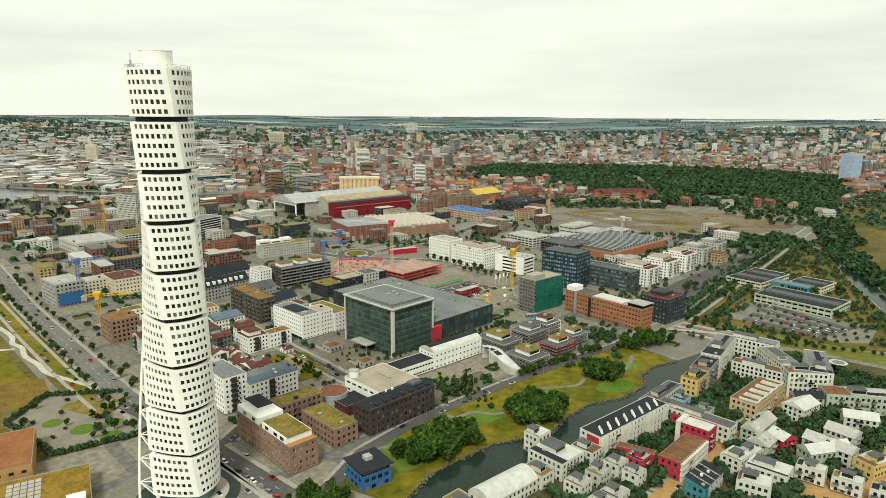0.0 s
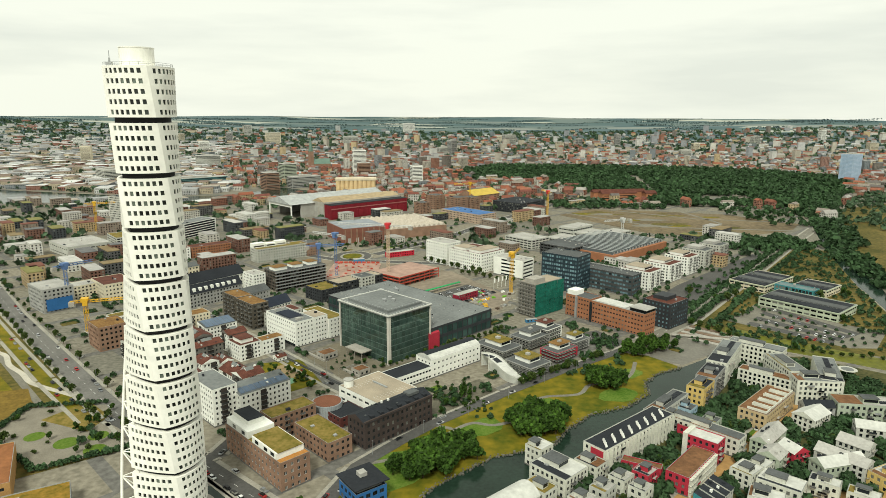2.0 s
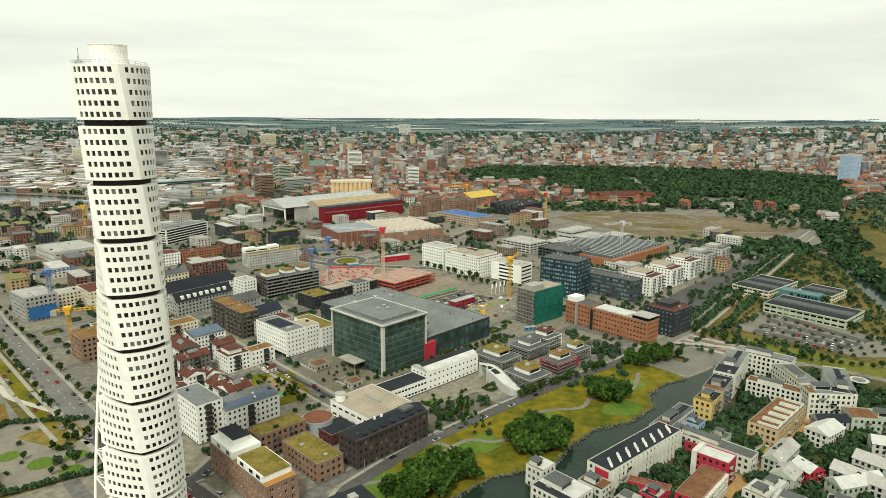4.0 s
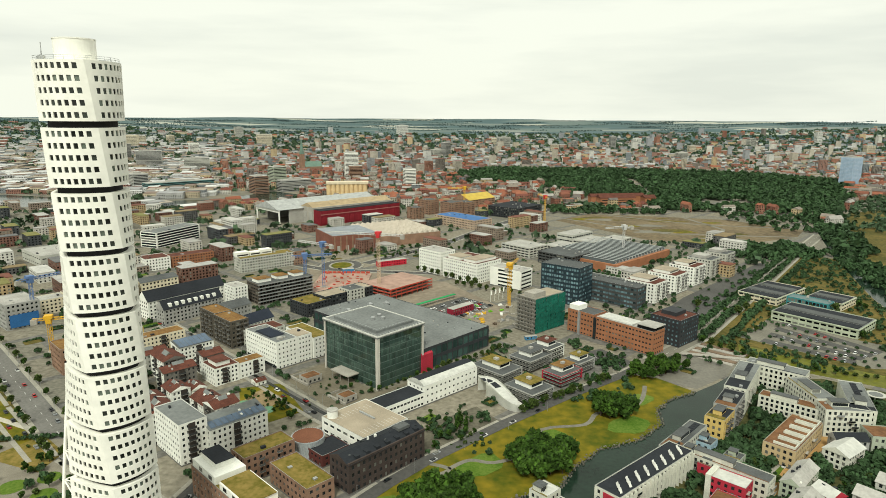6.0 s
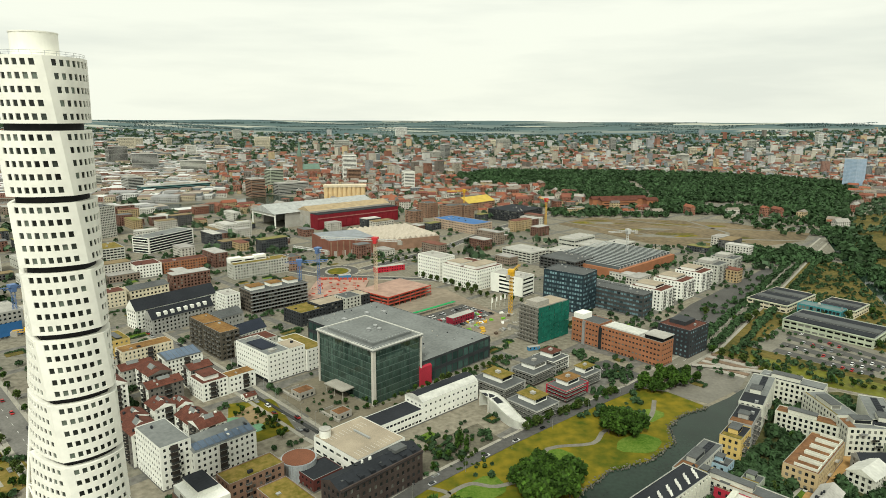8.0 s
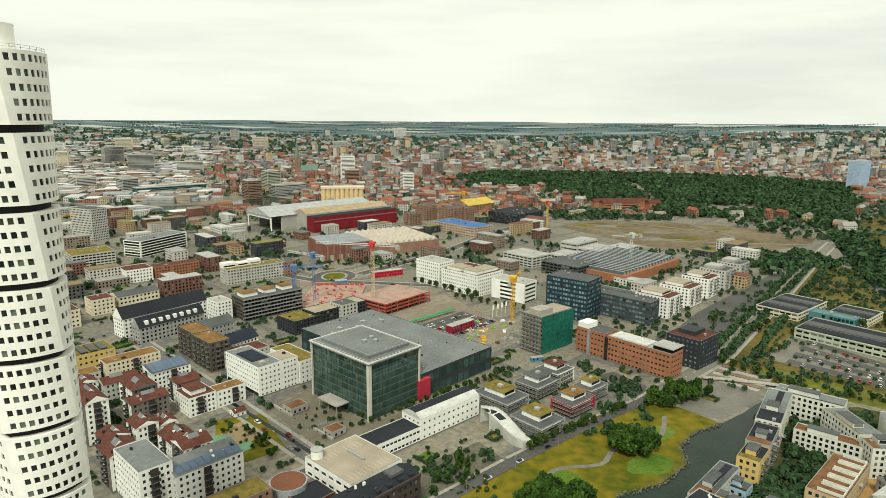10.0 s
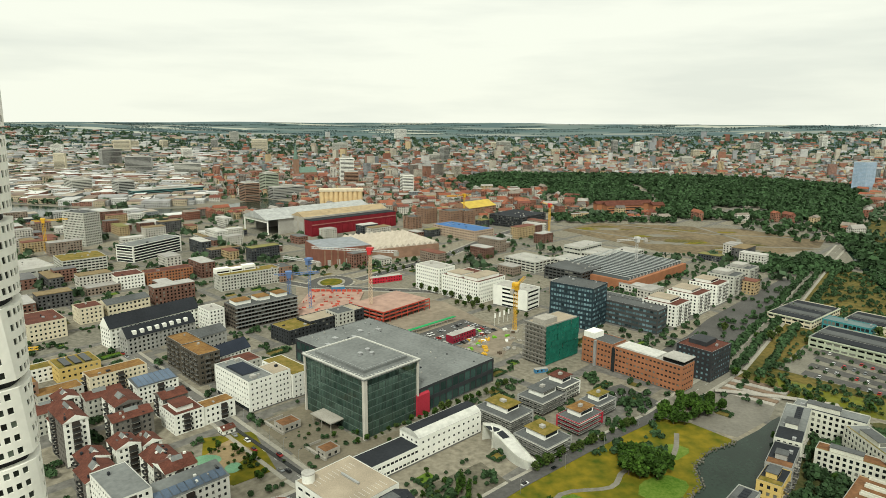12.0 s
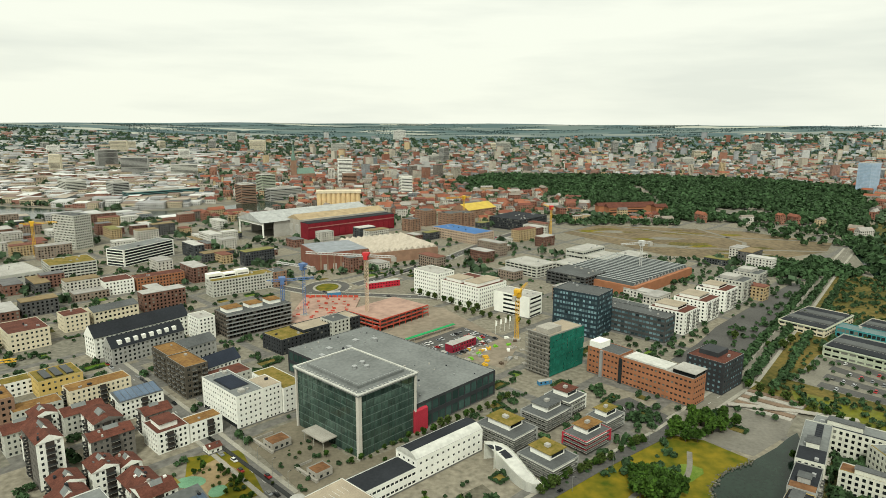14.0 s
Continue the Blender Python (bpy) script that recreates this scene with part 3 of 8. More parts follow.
# ---- roads, park, water ----
sheet("water", [(60, -60), (88, 12), (101, 37), (117, 53), (132, 66), (150, 73), (162, 78), (172, 95), (188, 112), (210, 122), (228, 139), (231, 157), (243, 171),
                (262, 182), (281, 196), (292, 206), (300, 212), (296, 200), (250, 128), (216, 92), (176, 60), (150, 45), (136, 22), (128, -60)], 0.05, WATER, "dark green canal water with faint ripples", category="water")
sheet("water", [(472, 280), (511, 405), (562, 545), (640, 720), (700, 850), (716, 850), (672, 734), (582, 548), (530, 398), (500, 328), (488, 280)], 0.05, WATER, "pale canal water running into the distance", category="water")
sheet("water", [(246, 202), (277, 242), (310, 233), (292, 208), (265, 187)], 0.06, mat("drained_basin", (0.16, 0.15, 0.125), 0.5, grain=0.5, stain=0.08, amount=0.3), "shallow grey basin at the canal's end", category="water")
sheet("water", [(314, 236), (326, 268), (388, 216), (452, 168), (440, 150), (376, 196)], 0.13, mat("algae_water", (0.12, 0.125, 0.012), 0.6, grain=0.3, stain=0.05, amount=0.4), "shallow canal arm overgrown with yellow-green algae", category="water")
sheet("water", [(-900, 860), (-640, 930), (-480, 940), (-294, 945), (-200, 1000), (-180, 1130), (-260, 1190), (-330, 1060), (-460, 1010), (-670, 1070), (-900, 1130)], 0.05, WATER, "harbour basin water", category="water")
park = [(57, 27), (88, 12), (101, 37), (117, 53), (132, 66), (150, 73), (162, 78), (172, 95), (188, 112), (210, 122), (228, 139), (231, 157), (243, 171), (262, 182), (246, 202), (227, 209), (184, 175), (144, 140), (102, 100), (84, 79), (66, 55)]
sheet("park_lawn", park, 0.5, GRASS, "dry yellow-green park grass beside the canal", category="lawn", thick=0.8)
for pts in ([(60, 40), (80, 32), (97, 44), (102, 62), (84, 72), (68, 54)], [(112, 92), (126, 84), (140, 96), (132, 110)], [(196, 130), (214, 128), (224, 142), (214, 150), (200, 142)], [(150, 118), (166, 112), (176, 126), (166, 134)], [(222, 160), (236, 172), (228, 180), (214, 170)]):
    pts = [tuple(Vector(p).lerp(Vector(q), f)) for p, q in zip(pts, pts[1:] + pts[:1]) for f in (0.2, 0.5, 0.8)]
    sheet("lawn_patch", pts, 0.56, LAWN, "brighter mown grass in the park", category="lawn")
ribbon("footpath", [(112, 92), (122, 100), (134, 98), (150, 108), (162, 132), (186, 138), (196, 152), (214, 156), (226, 170), (234, 190)], 2.6, 0.62, PAVING, "grey asphalt footpath winding through the park", "path")
ribbon("footpath", [(64, 56), (86, 64), (104, 84), (112, 92), (98, 98)], 2.6, 0.62, PAVING, "grey asphalt footpath winding through the park", "path")
ribbon("road", [(40, 0), (57, 27), (66, 55), (84, 79), (102, 100), (144, 140), (184, 175), (227, 209), (240, 222)], 7, 0.66, ASPHALT, "narrow asphalt road along the park")
# boulders and stone edging of the shore
rs = random.Random(5)
shore = [(88, 12), (101, 37), (117, 53), (132, 66), (150, 73), (162, 78), (172, 95), (188, 112), (210, 122), (228, 139), (231, 157), (243, 171), (262, 182)]
bank = []
for (x0, y0), (x1, y1) in zip(shore, shore[1:]):
    n = int(math.hypot(x1 - x0, y1 - y0) / 0.9)
    for k in range(n):
        t = k / n
        for _ in range(2):
            bank.append((x0 + (x1 - x0) * t + rs.uniform(-1.6, 1.6), y0 + (y1 - y0) * t + rs.uniform(-1.6, 1.6), rs.uniform(0.3, 0.65)))
st = Shape()
for x, y, r in bank:
    st.prism([(x + r * rs.uniform(0.6, 1) * math.cos(k * 1.05), y + r * rs.uniform(0.6, 1) * math.sin(k * 1.05)) for k in range(6)], 0, 0.5 + r * 0.45)
tagged(new("shore_stones", st.mesh("shore_stones", mat("shore_rock", (0.12, 0.115, 0.095), 0.9, grain=1, amount=0.4, island=0.3))), "grey boulders edging the canal bank", "stones", kind="stuff")
# quay wall on the far bank
ribbon("quay", [(128, -40), (138, 20), (152, 43), (178, 58), (218, 90), (252, 126), (299, 200), (306, 214)], 3.2, 0.9, CONCRETE, "concrete quay along the canal houses", "quay")
# left boulevard, its verges and the meadow park
ribbon("road", [(-560, 590), (-382, 425), (-249, 280), (-176, 207), (-103, 134), (-72, 104), (-20, 50), (30, 4), (80, -40)], 13, 0.10, mat("worn_asphalt", (0.15, 0.145, 0.132), 0.9, grain=0.6, stain=0.05, amount=0.3), "wide grey asphalt avenue with a tree-lined verge")
ribbon("verge", [(-460, 465), (-310, 318), (-215, 222), (-142, 150), (-86, 98)], 7, 0.14, GRASS, "grass verge along the avenue", "verge")
ribbon("cycle_path", [(-440, 450), (-318, 310), (-222, 213), (-150, 142), (-95, 88)], 4, 0.10, PAVING, "pale paved cycle path", "path")
sheet("meadow", [(-420, 400), (-330, 300), (-230, 208), (-150, 133), (-130, 116), (-170, 110), (-300, 120), (-420, 200)], 0.12, GRASS, "dry meadow with young trees and winding paths", category="lawn")
sheet("flower_field", [(-175, 112), (-169, 130), (-145, 138), (-128, 116), (-135, 94), (-165, 96)], 0.2, mat("brown_field", (0.16, 0.105, 0.02), 0.95, grain=0.5, amount=0.4), "brown rectangular planting field", category="lawn")
ribbon("footpath", [(-240, 232), (-216, 212), (-206, 198), (-194, 190), (-181, 174), (-163, 160), (-148, 146), (-123, 134), (-108, 127)], 3.4, 0.2, mat("pale_gravel", (0.45, 0.42, 0.35), 0.95), "pale gravel path winding through the meadow", "path")
ribbon("footpath", [(-197, 187), (-225, 178), (-250, 185)], 3, 0.2, MATS["pale_gravel"], "pale gravel path winding through the meadow", "path")
sheet("garden_yard", [(-130, 77), (-130, 112), (-87, 118), (-50, 72), (-84, 48)], 0.11, mat("pinkish_gravel", (0.21, 0.19, 0.15), 0.95), "gravel garden yard", category="yard")
sheet("garden_lawn", [(-112, 98), (-99, 122), (-78, 104), (-80, 86)], 0.2, SEDUM, "square lawn in the garden yard", category="lawn")
for x, y, r in ((-84, 74, 6), (-72, 82, 5), (-66, 68, 5.5), (-104, 80, 5)):
    sheet("garden_lawn", [(x + r * math.cos(k * math.pi / 8), y + r * math.sin(k * math.pi / 8)) for k in range(16)], 0.2, LAWN, "round lawn bed in the garden yard", category="lawn")
sheet("courtyard_lawn", [(196, 46), (222, 72), (232, 62), (207, 38)], 0.12, LAWN, "green courtyard lawn between red houses", category="lawn")
sheet("courtyard_lawn", [(236, 84), (262, 112), (276, 100), (256, 78)], 0.12, LAWN, "green courtyard garden among canal houses", category="lawn")
sheet("courtyard_lawn", [(286, 140), (308, 164), (312, 150), (300, 132)], 0.12, LAWN, "green courtyard garden among canal houses", category="lawn")
sheet("garden_ground", [(132, -40), (140, 14), (156, 44), (180, 60), (220, 92), (254, 126), (300, 198), (352, 205), (400, 170), (420, 110), (380, 40), (320, -30)], 0.07, mat("garden_green", (0.035, 0.055, 0.012), 0.95, grain=0.4, stain=0.06, amount=0.5, second=(0.10, 0.09, 0.035)), "planted gardens between the canal houses", category="garden")
sheet("verge_grass", [(-460, 480), (-240, 262), (-100, 124), (-50, 70), (-95, 36), (-140, 66), (-300, 100), (-520, 300)], 0.075, ROUGHGRASS, "dry grass beside the avenue", category="lawn")
# streets of the district
ribbon("road", [(-140, 330), (-60, 250), (-24, 214), (41, 147), (60, 130)], 10, 0.10, MATS["worn_asphalt"], "pale promenade street between the white blocks")
ribbon("water_channel", [(-20.9, 210.0), (44.5, 146.8)], 2.2, 0.3, mat("channel_water", (0.012, 0.014, 0.012), 0.2, spec=0.2), "dark narrow water channel beside the promenade", "water")
ribbon("road", [(-75, 102), (-6, 55), (39, 18)], 9, 0.12, ASPHALT, "asphalt street with parked cars")
ribbon("road", [(-12, 55), (-4, 66), (0, 85), (26, 112), (50, 134)], 7, 0.11, ASPHALT, "short asphalt side street")
sheet("plaza", [(6, 200), (29, 224), (68, 178), (92, 198), (100, 190), (49, 150)], 0.1, mat("plaza_gravel", (0.165, 0.145, 0.105), 0.95, grain=0.6), "sandy paved plaza before the glass office", category="plaza")
sheet("tower_plaza", [(-5 + 34 * math.cos(k * math.pi / 16), 17 + 34 * math.sin(k * math.pi / 16)) for k in range(32)], 0.09, PAVING, "round paved plaza at the tower's foot", category="plaza")
sheet("reflecting_pool", [(-5 + 22 * math.cos(k * math.pi / 16), 17 + 22 * math.sin(k * math.pi / 16)) for k in range(32)], 0.14, WATER, "dark round pool at the tower's foot", category="water")
sheet("school_yard", [(100, 102), (140, 142), (128, 160), (104, 140), (92, 118)], 0.12, mat("worn_yard_paving", (0.125, 0.115, 0.085), 0.95, grain=0.5, stain=0.1, amount=0.4), "paved school yard with shrubs", category="yard")
sheet("playground", [(-16, 182), (8, 190), (30, 152), (14, 138), (-4, 146)], 0.12, GRASS, "planted playground garden", category="lawn")
sheet("play_sand", [(2 + (13 + 2 * math.sin(k * 1.3)) * math.cos(k * math.pi / 10) * 0.8, 164 + (15 + 2 * math.cos(k * 1.1)) * math.sin(k * math.pi / 10)) for k in range(20)], 0.16, mat("play_sand", (0.27, 0.2, 0.11), 0.95, grain=0.5), "sandy play ground among shrubs", category="playground")
sheet("play_pond", [(-6 + 7 * math.cos(k * math.pi / 8), 160 + 5 * math.sin(k * math.pi / 8)) for k in range(16)], 0.2, mat("pale_green_rubber", (0.14, 0.28, 0.17), 0.8), "pale green rubber play surface", category="playground")
sheet("play_pond", [(9 + 4 * math.cos(k * math.pi / 8), 153 + 5 * math.sin(k * math.pi / 8)) for k in range(16)], 0.2, MATS["pale_green_rubber"], "pale green rubber play surface", category="playground")
ribbon("path", [(196, 15), (210, 30), (268, 89), (308, 124), (334, 132), (360, 120)], 8, 0.10, SANDPATH, "ochre paved lane between the canal houses", "path")
sheet("sandy_yard", [(262, 20), (272, 44), (300, 36), (330, 70), (345, 60), (310, 10)], 0.09, SANDPATH, "ochre paved yard among houses", category="yard")
# boulevard to the distance, avenue of trees and its fields
ribbon("road", [(240, 222), (306, 285), (430, 446), (551, 606), (640, 720)], 11, 0.10, PAVING, "straight boulevard between two rows of trees")
sheet("rough_meadow", [(330, 222), (300, 268), (420, 425), (545, 590), (570, 560), (508, 400), (470, 280), (440, 200)], 0.08, ROUGHGRASS, "rough dry grass around the low halls", category="lawn")
sheet("car_park", [(334, 283), (378, 330), (424, 276), (446, 258), (416, 222), (396, 222)], 0.12, PAVING, "paved car park with hedges and dark bays", category="car park")
for q in range(4):
    x, y = 345 + q * 12, 274 + q * 14
    sheet("parking_strip", [(x, y), (x + 42 - 2 * q, y - 43 - 8 * q), (x + 49 - 2 * q, y - 38 - 8 * q), (x + 7, y + 7)], 0.15, ASPHALT, "dark asphalt strip of parking bays", category="car park")
sheet("rough_meadow", [(600, 560), (680, 740), (760, 900), (1100, 1100), (1100, 500), (540, 250), (505, 290), (540, 400)], 0.06, ROUGHGRASS, "green land beyond the canal", category="lawn")
sheet("bare_ground", [(284, 832), (330, 760), (383, 673), (480, 640), (598, 700), (640, 760), (560, 850), (464, 880), (350, 900)], 0.08, mat("bare_soil", (0.155, 0.12, 0.072), 0.95, grain=0.15, stain=0.012, amount=0.55), "bare brown building land", category="ground")
sheet("building_site", [(-30, 380), (-26, 440), (-40, 500), (27, 485), (110, 440), (165, 345), (150, 300), (85, 352), (55, 350)], 0.08, mat("site_mud", (0.22, 0.185, 0.14), 0.95, grain=0.2, stain=0.03, amount=0.35), "muddy building site", category="ground")
sheet("site_car_park", [(85, 345), (125, 388), (152, 360), (112, 318)], 0.14, ASPHALT, "asphalt car park beside the site", category="car park")
sheet("brick_yard", [(196, 240), (222, 256), (238, 230), (230, 218), (205, 228)], 0.12, ASPHALT, "dark paved yard with white bays", category="yard")
sheet("roundabout", [(-6 + 11 * math.cos(k * math.pi / 12), 510 + 14 * math.sin(k * math.pi / 12)) for k in range(24)], 0.3, GRASS, "round planted traffic island", category="roundabout")
ribbon("road", [(-6 + 18 * math.cos(k * math.pi / 12), 510 + 22 * math.sin(k * math.pi / 12)) for k in range(25)], 8, 0.12, ASPHALT, "ring road round the traffic island")
ribbon("road", [(-140, 560), (-20, 490), (100, 475), (200, 500)], 10, 0.10, ASPHALT, "asphalt street past the halls")
ribbon("road", [(20, 520), (110, 640), (170, 760), (300, 960)], 12, 0.10, ASPHALT, "asphalt street into the town")
ribbon("road", [(702, 845), (963, 1178), (1442, 1791)], 14, 0.12, PAVING, "pale main road towards the horizon")
sheet("service_yard", [(290, 290), (268, 318), (300, 352), (330, 392), (470, 540), (486, 524), (420, 452), (340, 350)], 0.085, ASPHALT, "dark asphalt service street behind the boulevard", category="road")
# steps and footbridge at the end of the canal
for k in range(6):
    t = k * 5.0
    c = Vector((279 + t * 0.68, 246 + t * 0.66))
    sheet("terrace_step", [(c.x, c.y), (c.x + 24, c.y - 21), (c.x + 27, c.y - 18), (c.x + 3, c.y + 3)], 0.35 + 0.3 * k, mat("brown_step_paving", (0.19, 0.135, 0.095), 0.9) if k % 2 else CONCRETE, "broad step of the canal terrace", thick=0.5 + 0.3 * k, category="steps")
sheet("footbridge", [(276, 243), (311, 234), (340, 222), (341, 226), (312, 238), (277, 247)], 1.6, CONCRETE, "low concrete footbridge over the canal", thick=0.5, category="bridge")

WSHEET = mat("white_roof_sheet", (0.50, 0.50, 0.46), 0.7, grain=0.5, stain=0.2, amount=0.2)

BLUEGLASS = mat("blue_window_glass", (0.10, 0.16, 0.18), 0.1, bump=0, random_amt=0.3, island=0.85)

# ---- the glass office, its hall and their neighbours ----
def glass_office():
    e = thing("glass_office", "glass-walled office block with grey roof and pale corner column", "office building", pose(69, 182, 0, 0, 0, 47))
    w, d, h = 38.0, 52.0, 33.0
    core = Shape()
    for k in range(9):
        z = 0.2 + k * 4.1
        core.box(0.9, 0.9, z - 0.35, w - 0.9, d - 0.9, z)
    core.box(9, 12, 0, w - 9, d - 12, h - 0.4)
    core.box(0.9, d - 1.2, 0, w - 0.9, d - 0.9, h)
    core.box(w - 1.2, 0.9, 8, w - 0.9, d - 0.9, h)
    part("floor_slabs", core, mat("interior_slab", (0.10, 0.11, 0.10), 0.8), e)
    nu, nv, rows = 16, 22, 8
    pw, pv, ph = w / nu, d / nv, h / rows
    me_u = Shape().box(0.04, 0, 0.04, pw - 0.04, 0.05, ph - 0.04).mesh("pane", CURTAIN)
    me_v = Shape().box(0.04, 0, 0.04, pv - 0.04, 0.05, ph - 0.04).mesh("pane", CURTAIN)
    for r in range(rows):
        for c in range(nu):
            part("pane", me_u, None, e, m=pose(c * pw, 0, r * ph))
        for c in range(nv):
            part("pane", me_v, None, e, m=pose(0, (c + 1) * pv, r * ph, 0, 0, -90))
    bars = Shape()
    for c in range(0, nu + 1, 2):
        bars.box(c * pw - 0.05, -0.12, 0, c * pw + 0.05, 0.1, h)
    for c in range(0, nv + 1, 2):
        bars.box(-0.12, c * pv - 0.05, 0, 0.1, c * pv + 0.05, h)
    for r in range(1, rows):
        bars.box(-0.09, -0.09, r * ph - 0.2, w, 0.02, r * ph + 0.2, 1), bars.box(-0.09, 0.02, r * ph - 0.2, 0.02, d, r * ph + 0.2, 1)
    part("mullions", bars, (mat("dark_green_mullion", (0.05, 0.065, 0.06), 0.5, bump=0), mat("green_spandrel", (0.085, 0.12, 0.105), 0.4, bump=0)), e)
    part("corner_column", Shape().box(-1.4, -1.4, 0, 0.6, 0.6, h + 0.2), mat("pale_concrete", (0.48, 0.46, 0.41), 0.85, amount=0.15), e, "pale concrete corner column")
    for x, y in ((w - 0.6, -0.8), (-0.8, d - 0.6)):
        part("column", Shape().box(x - 0.5, y - 0.5, 0, x + 0.5, y + 0.5, h), MATS["pale_concrete"], e)
    roof = Shape().box(-1.8, -1.8, h + 0.2, w + 0.5, d + 0.5, h + 0.9)
    part("roof", roof, FELT_MID, e)
    rim = Shape()
    for b in ((-1.9, -1.9, w + 0.6, -0.9), (-1.9, d - 0.4, w + 0.6, d + 0.6), (-1.9, -0.9, -0.9, d - 0.4), (w - 0.4, -0.9, w + 0.6, d - 0.4)):
        rim.box(b[0], b[1], h + 0.9, b[2], b[3], h + 1.5)
    for k in range(20):
        rim.box(-0.9, k * d / 20, h + 0.95, 1.2, k * d / 20 + 0.3, h + 1.3)
    for k in range(15):
        rim.box(k * w / 15, -0.9, h + 0.95, k * w / 15 + 0.3, 1.2, h + 1.3)
    part("roof_louvre", rim, mat("pale_louvre", (0.5, 0.5, 0.46), 0.6), e, "pale metal louvre round the roof edge")
    part("roof_deck", Shape().box(4, 5, h + 0.9, w - 3, d - 4, h + 2.4), FELT_MID, e)
    rail = Shape()
    for x0, y0, x1, y1 in ((-1.5, -1.5, w, -1.5), (-1.5, -1.5, -1.5, d), (4, 5, w - 3, 5), (4, 5, 4, d - 4)):
        z = h + (1.5 if x0 < 0 else 2.4)
        rail.rod((x0, y0, z + 1.0), (x1, y1, z + 1.0), 0.06, 4)
        for k in range(13):
            px, py = x0 + (x1 - x0) * k / 12, y0 + (y1 - y0) * k / 12
            rail.rod((px, py, z), (px, py, z + 1.0), 0.05, 4)
    part("roof_rail", rail, STEEL, e)
    for x, y in ((22, 20), (17, 24), (24, 26)):
        part("roof_vent", Shape().rod((x, y, h + 2.4), (x, y, h + 3.6), 1.1, 12).rod((x, y, h + 3.6), (x, y, h + 4.1), 1.4, 12), STEEL, e)
    ent = Shape().box(-9, 18, 5.2, 0, 36, 5.8)
    for y in (19, 27, 35):
        ent.rod((-8, y, 0), (-8, y, 5.2), 0.2, 8)
    part("canopy", ent, CONCRETE, e, "flat entrance canopy on slim posts")
    return e


glass_office()


def exhibition_hall():
    e = building("exhibition_hall", (96, 210.5), 66, 121, 15.6, 47, 2, 5.2, DARK, FELT_MID, (4.6, 5.4), "large dark clad hall with a flat grey felt roof", "hall", glass=mat("teal_glass", (0.07, 0.13, 0.12), 0.1, metal=0.5, bump=0, random_amt=0.4), mullions=1, rooftop=False, parapet=0.35, depth=0.15)
    part("red_wing", Shape().box(-2.5, -1.2, 0, 7, 3, 12.2).gable(-2.5, -1.2, 7, 3, 12.2, 13.6), REDWALL, e, "bright red stair tower at the hall's corner")
    rg = random.Random(4)
    for k in range(44):
        x, y = rg.uniform(3, 62), rg.uniform(4, 116)
        s = rg.uniform(0.4, 1.1)
        part("roof_vent", Shape().box(x, y, 15.6, x + s, y + s, 15.7 + s), rg.choice((FELT_LIGHT, STEEL, FELT_DARK)), e)
    for k in range(5):
        part("roof_duct", Shape().box(6 + k * 11, 92 + (k % 2) * 7, 15.6, 9 + k * 11, 96 + (k % 2) * 7, 16.9), STEEL, e)
    return e


exhibition_hall()


def white_corner_block():
    e = building("white_corner_block", (0, 211), 16, 39, 18.6, 46.5, 6, 2.7, WHITE, FELT_MID, (1.05, 1.2), "white rendered corner block with small square windows and solar roof", frame_mat=FRAMED, rooftop=False)
    solar_mat = mat("solar_glass", (0.02, 0.026, 0.04), 0.15, bump=0)
    part("roof_deck", Shape().box(2.4, 11, 18.69, 14, 31, 18.74), FELT_DARK, e)
    for k in range(8):
        y = 12 + k * 2.3
        q = Shape()
        q.quad((3, y, 18.8), (13.4, y, 18.8), (13.4, y + 1.5, 19.5), (3, y + 1.5, 19.5))
        q.quad((3, y + 1.5, 19.5), (13.4, y + 1.5, 19.5), (13.4, y + 1.55, 18.75), (3, y + 1.55, 18.75))
        part("solar_panel", q, solar_mat, e, "dark tilted solar panel")
    for x, y, a, b, c in ((4, 3, 3, 3.4, 1.6), (9, 5, 1.2, 1.2, 0.9), (11, 34, 2, 2.4, 1.3), (5, 35, 1, 1, 0.8)):
        part("roof_vent", Shape().box(x, y, 18.68, x + a, y + b, 18.7 + c), FELT_LIGHT, e)
    part("shopfront", Shape().box(-0.05, 1, 0.3, -0.004, 38, 2.7), GLASS, e, "dark shop windows of the ground floor")
    building("courtyard_wing", (11, 222.6), 11.4, 17, 18.6, 46.5, 6, 2.7, WHITE, GRAVELROOF, (1.05, 1.2), "white rendered wing that closes a planted courtyard", rooftop=True)


white_corner_block()
building("white_wing", (20, 230.5), 14, 34, 15, 46.5, 5, 3.0, WHITE, SEDUM, (1.1, 1.2), "white rendered wing with a yellow-green sedum roof", rooftop=False)
building("brown_roof_block", (-27, 247), 27, 16, 12, 46.5, 4, 3.2, PALE, TILE, (1.3, 1.4), "pale block with a red-brown roof")
building("dark_block", (-4, 322), 25, 24, 11, 48, 4, 3.2, DARK, SEDUM, (1.3, 1.3), "dark clad block with a planted roof", single=False)
building("dark_long_block", (8, 338), 52, 18, 13, 46, 4, 3.4, DARK, GRAVELROOF, (2.0, 1.6), "dark clad block with a pale gravel roof", single=False)
building("white_infill", (27, 352), 16, 16, 15, 46, 5, 3.4, PALE, FELT, (1.6, 1.6), "pale infill block between dark blocks", single=False)


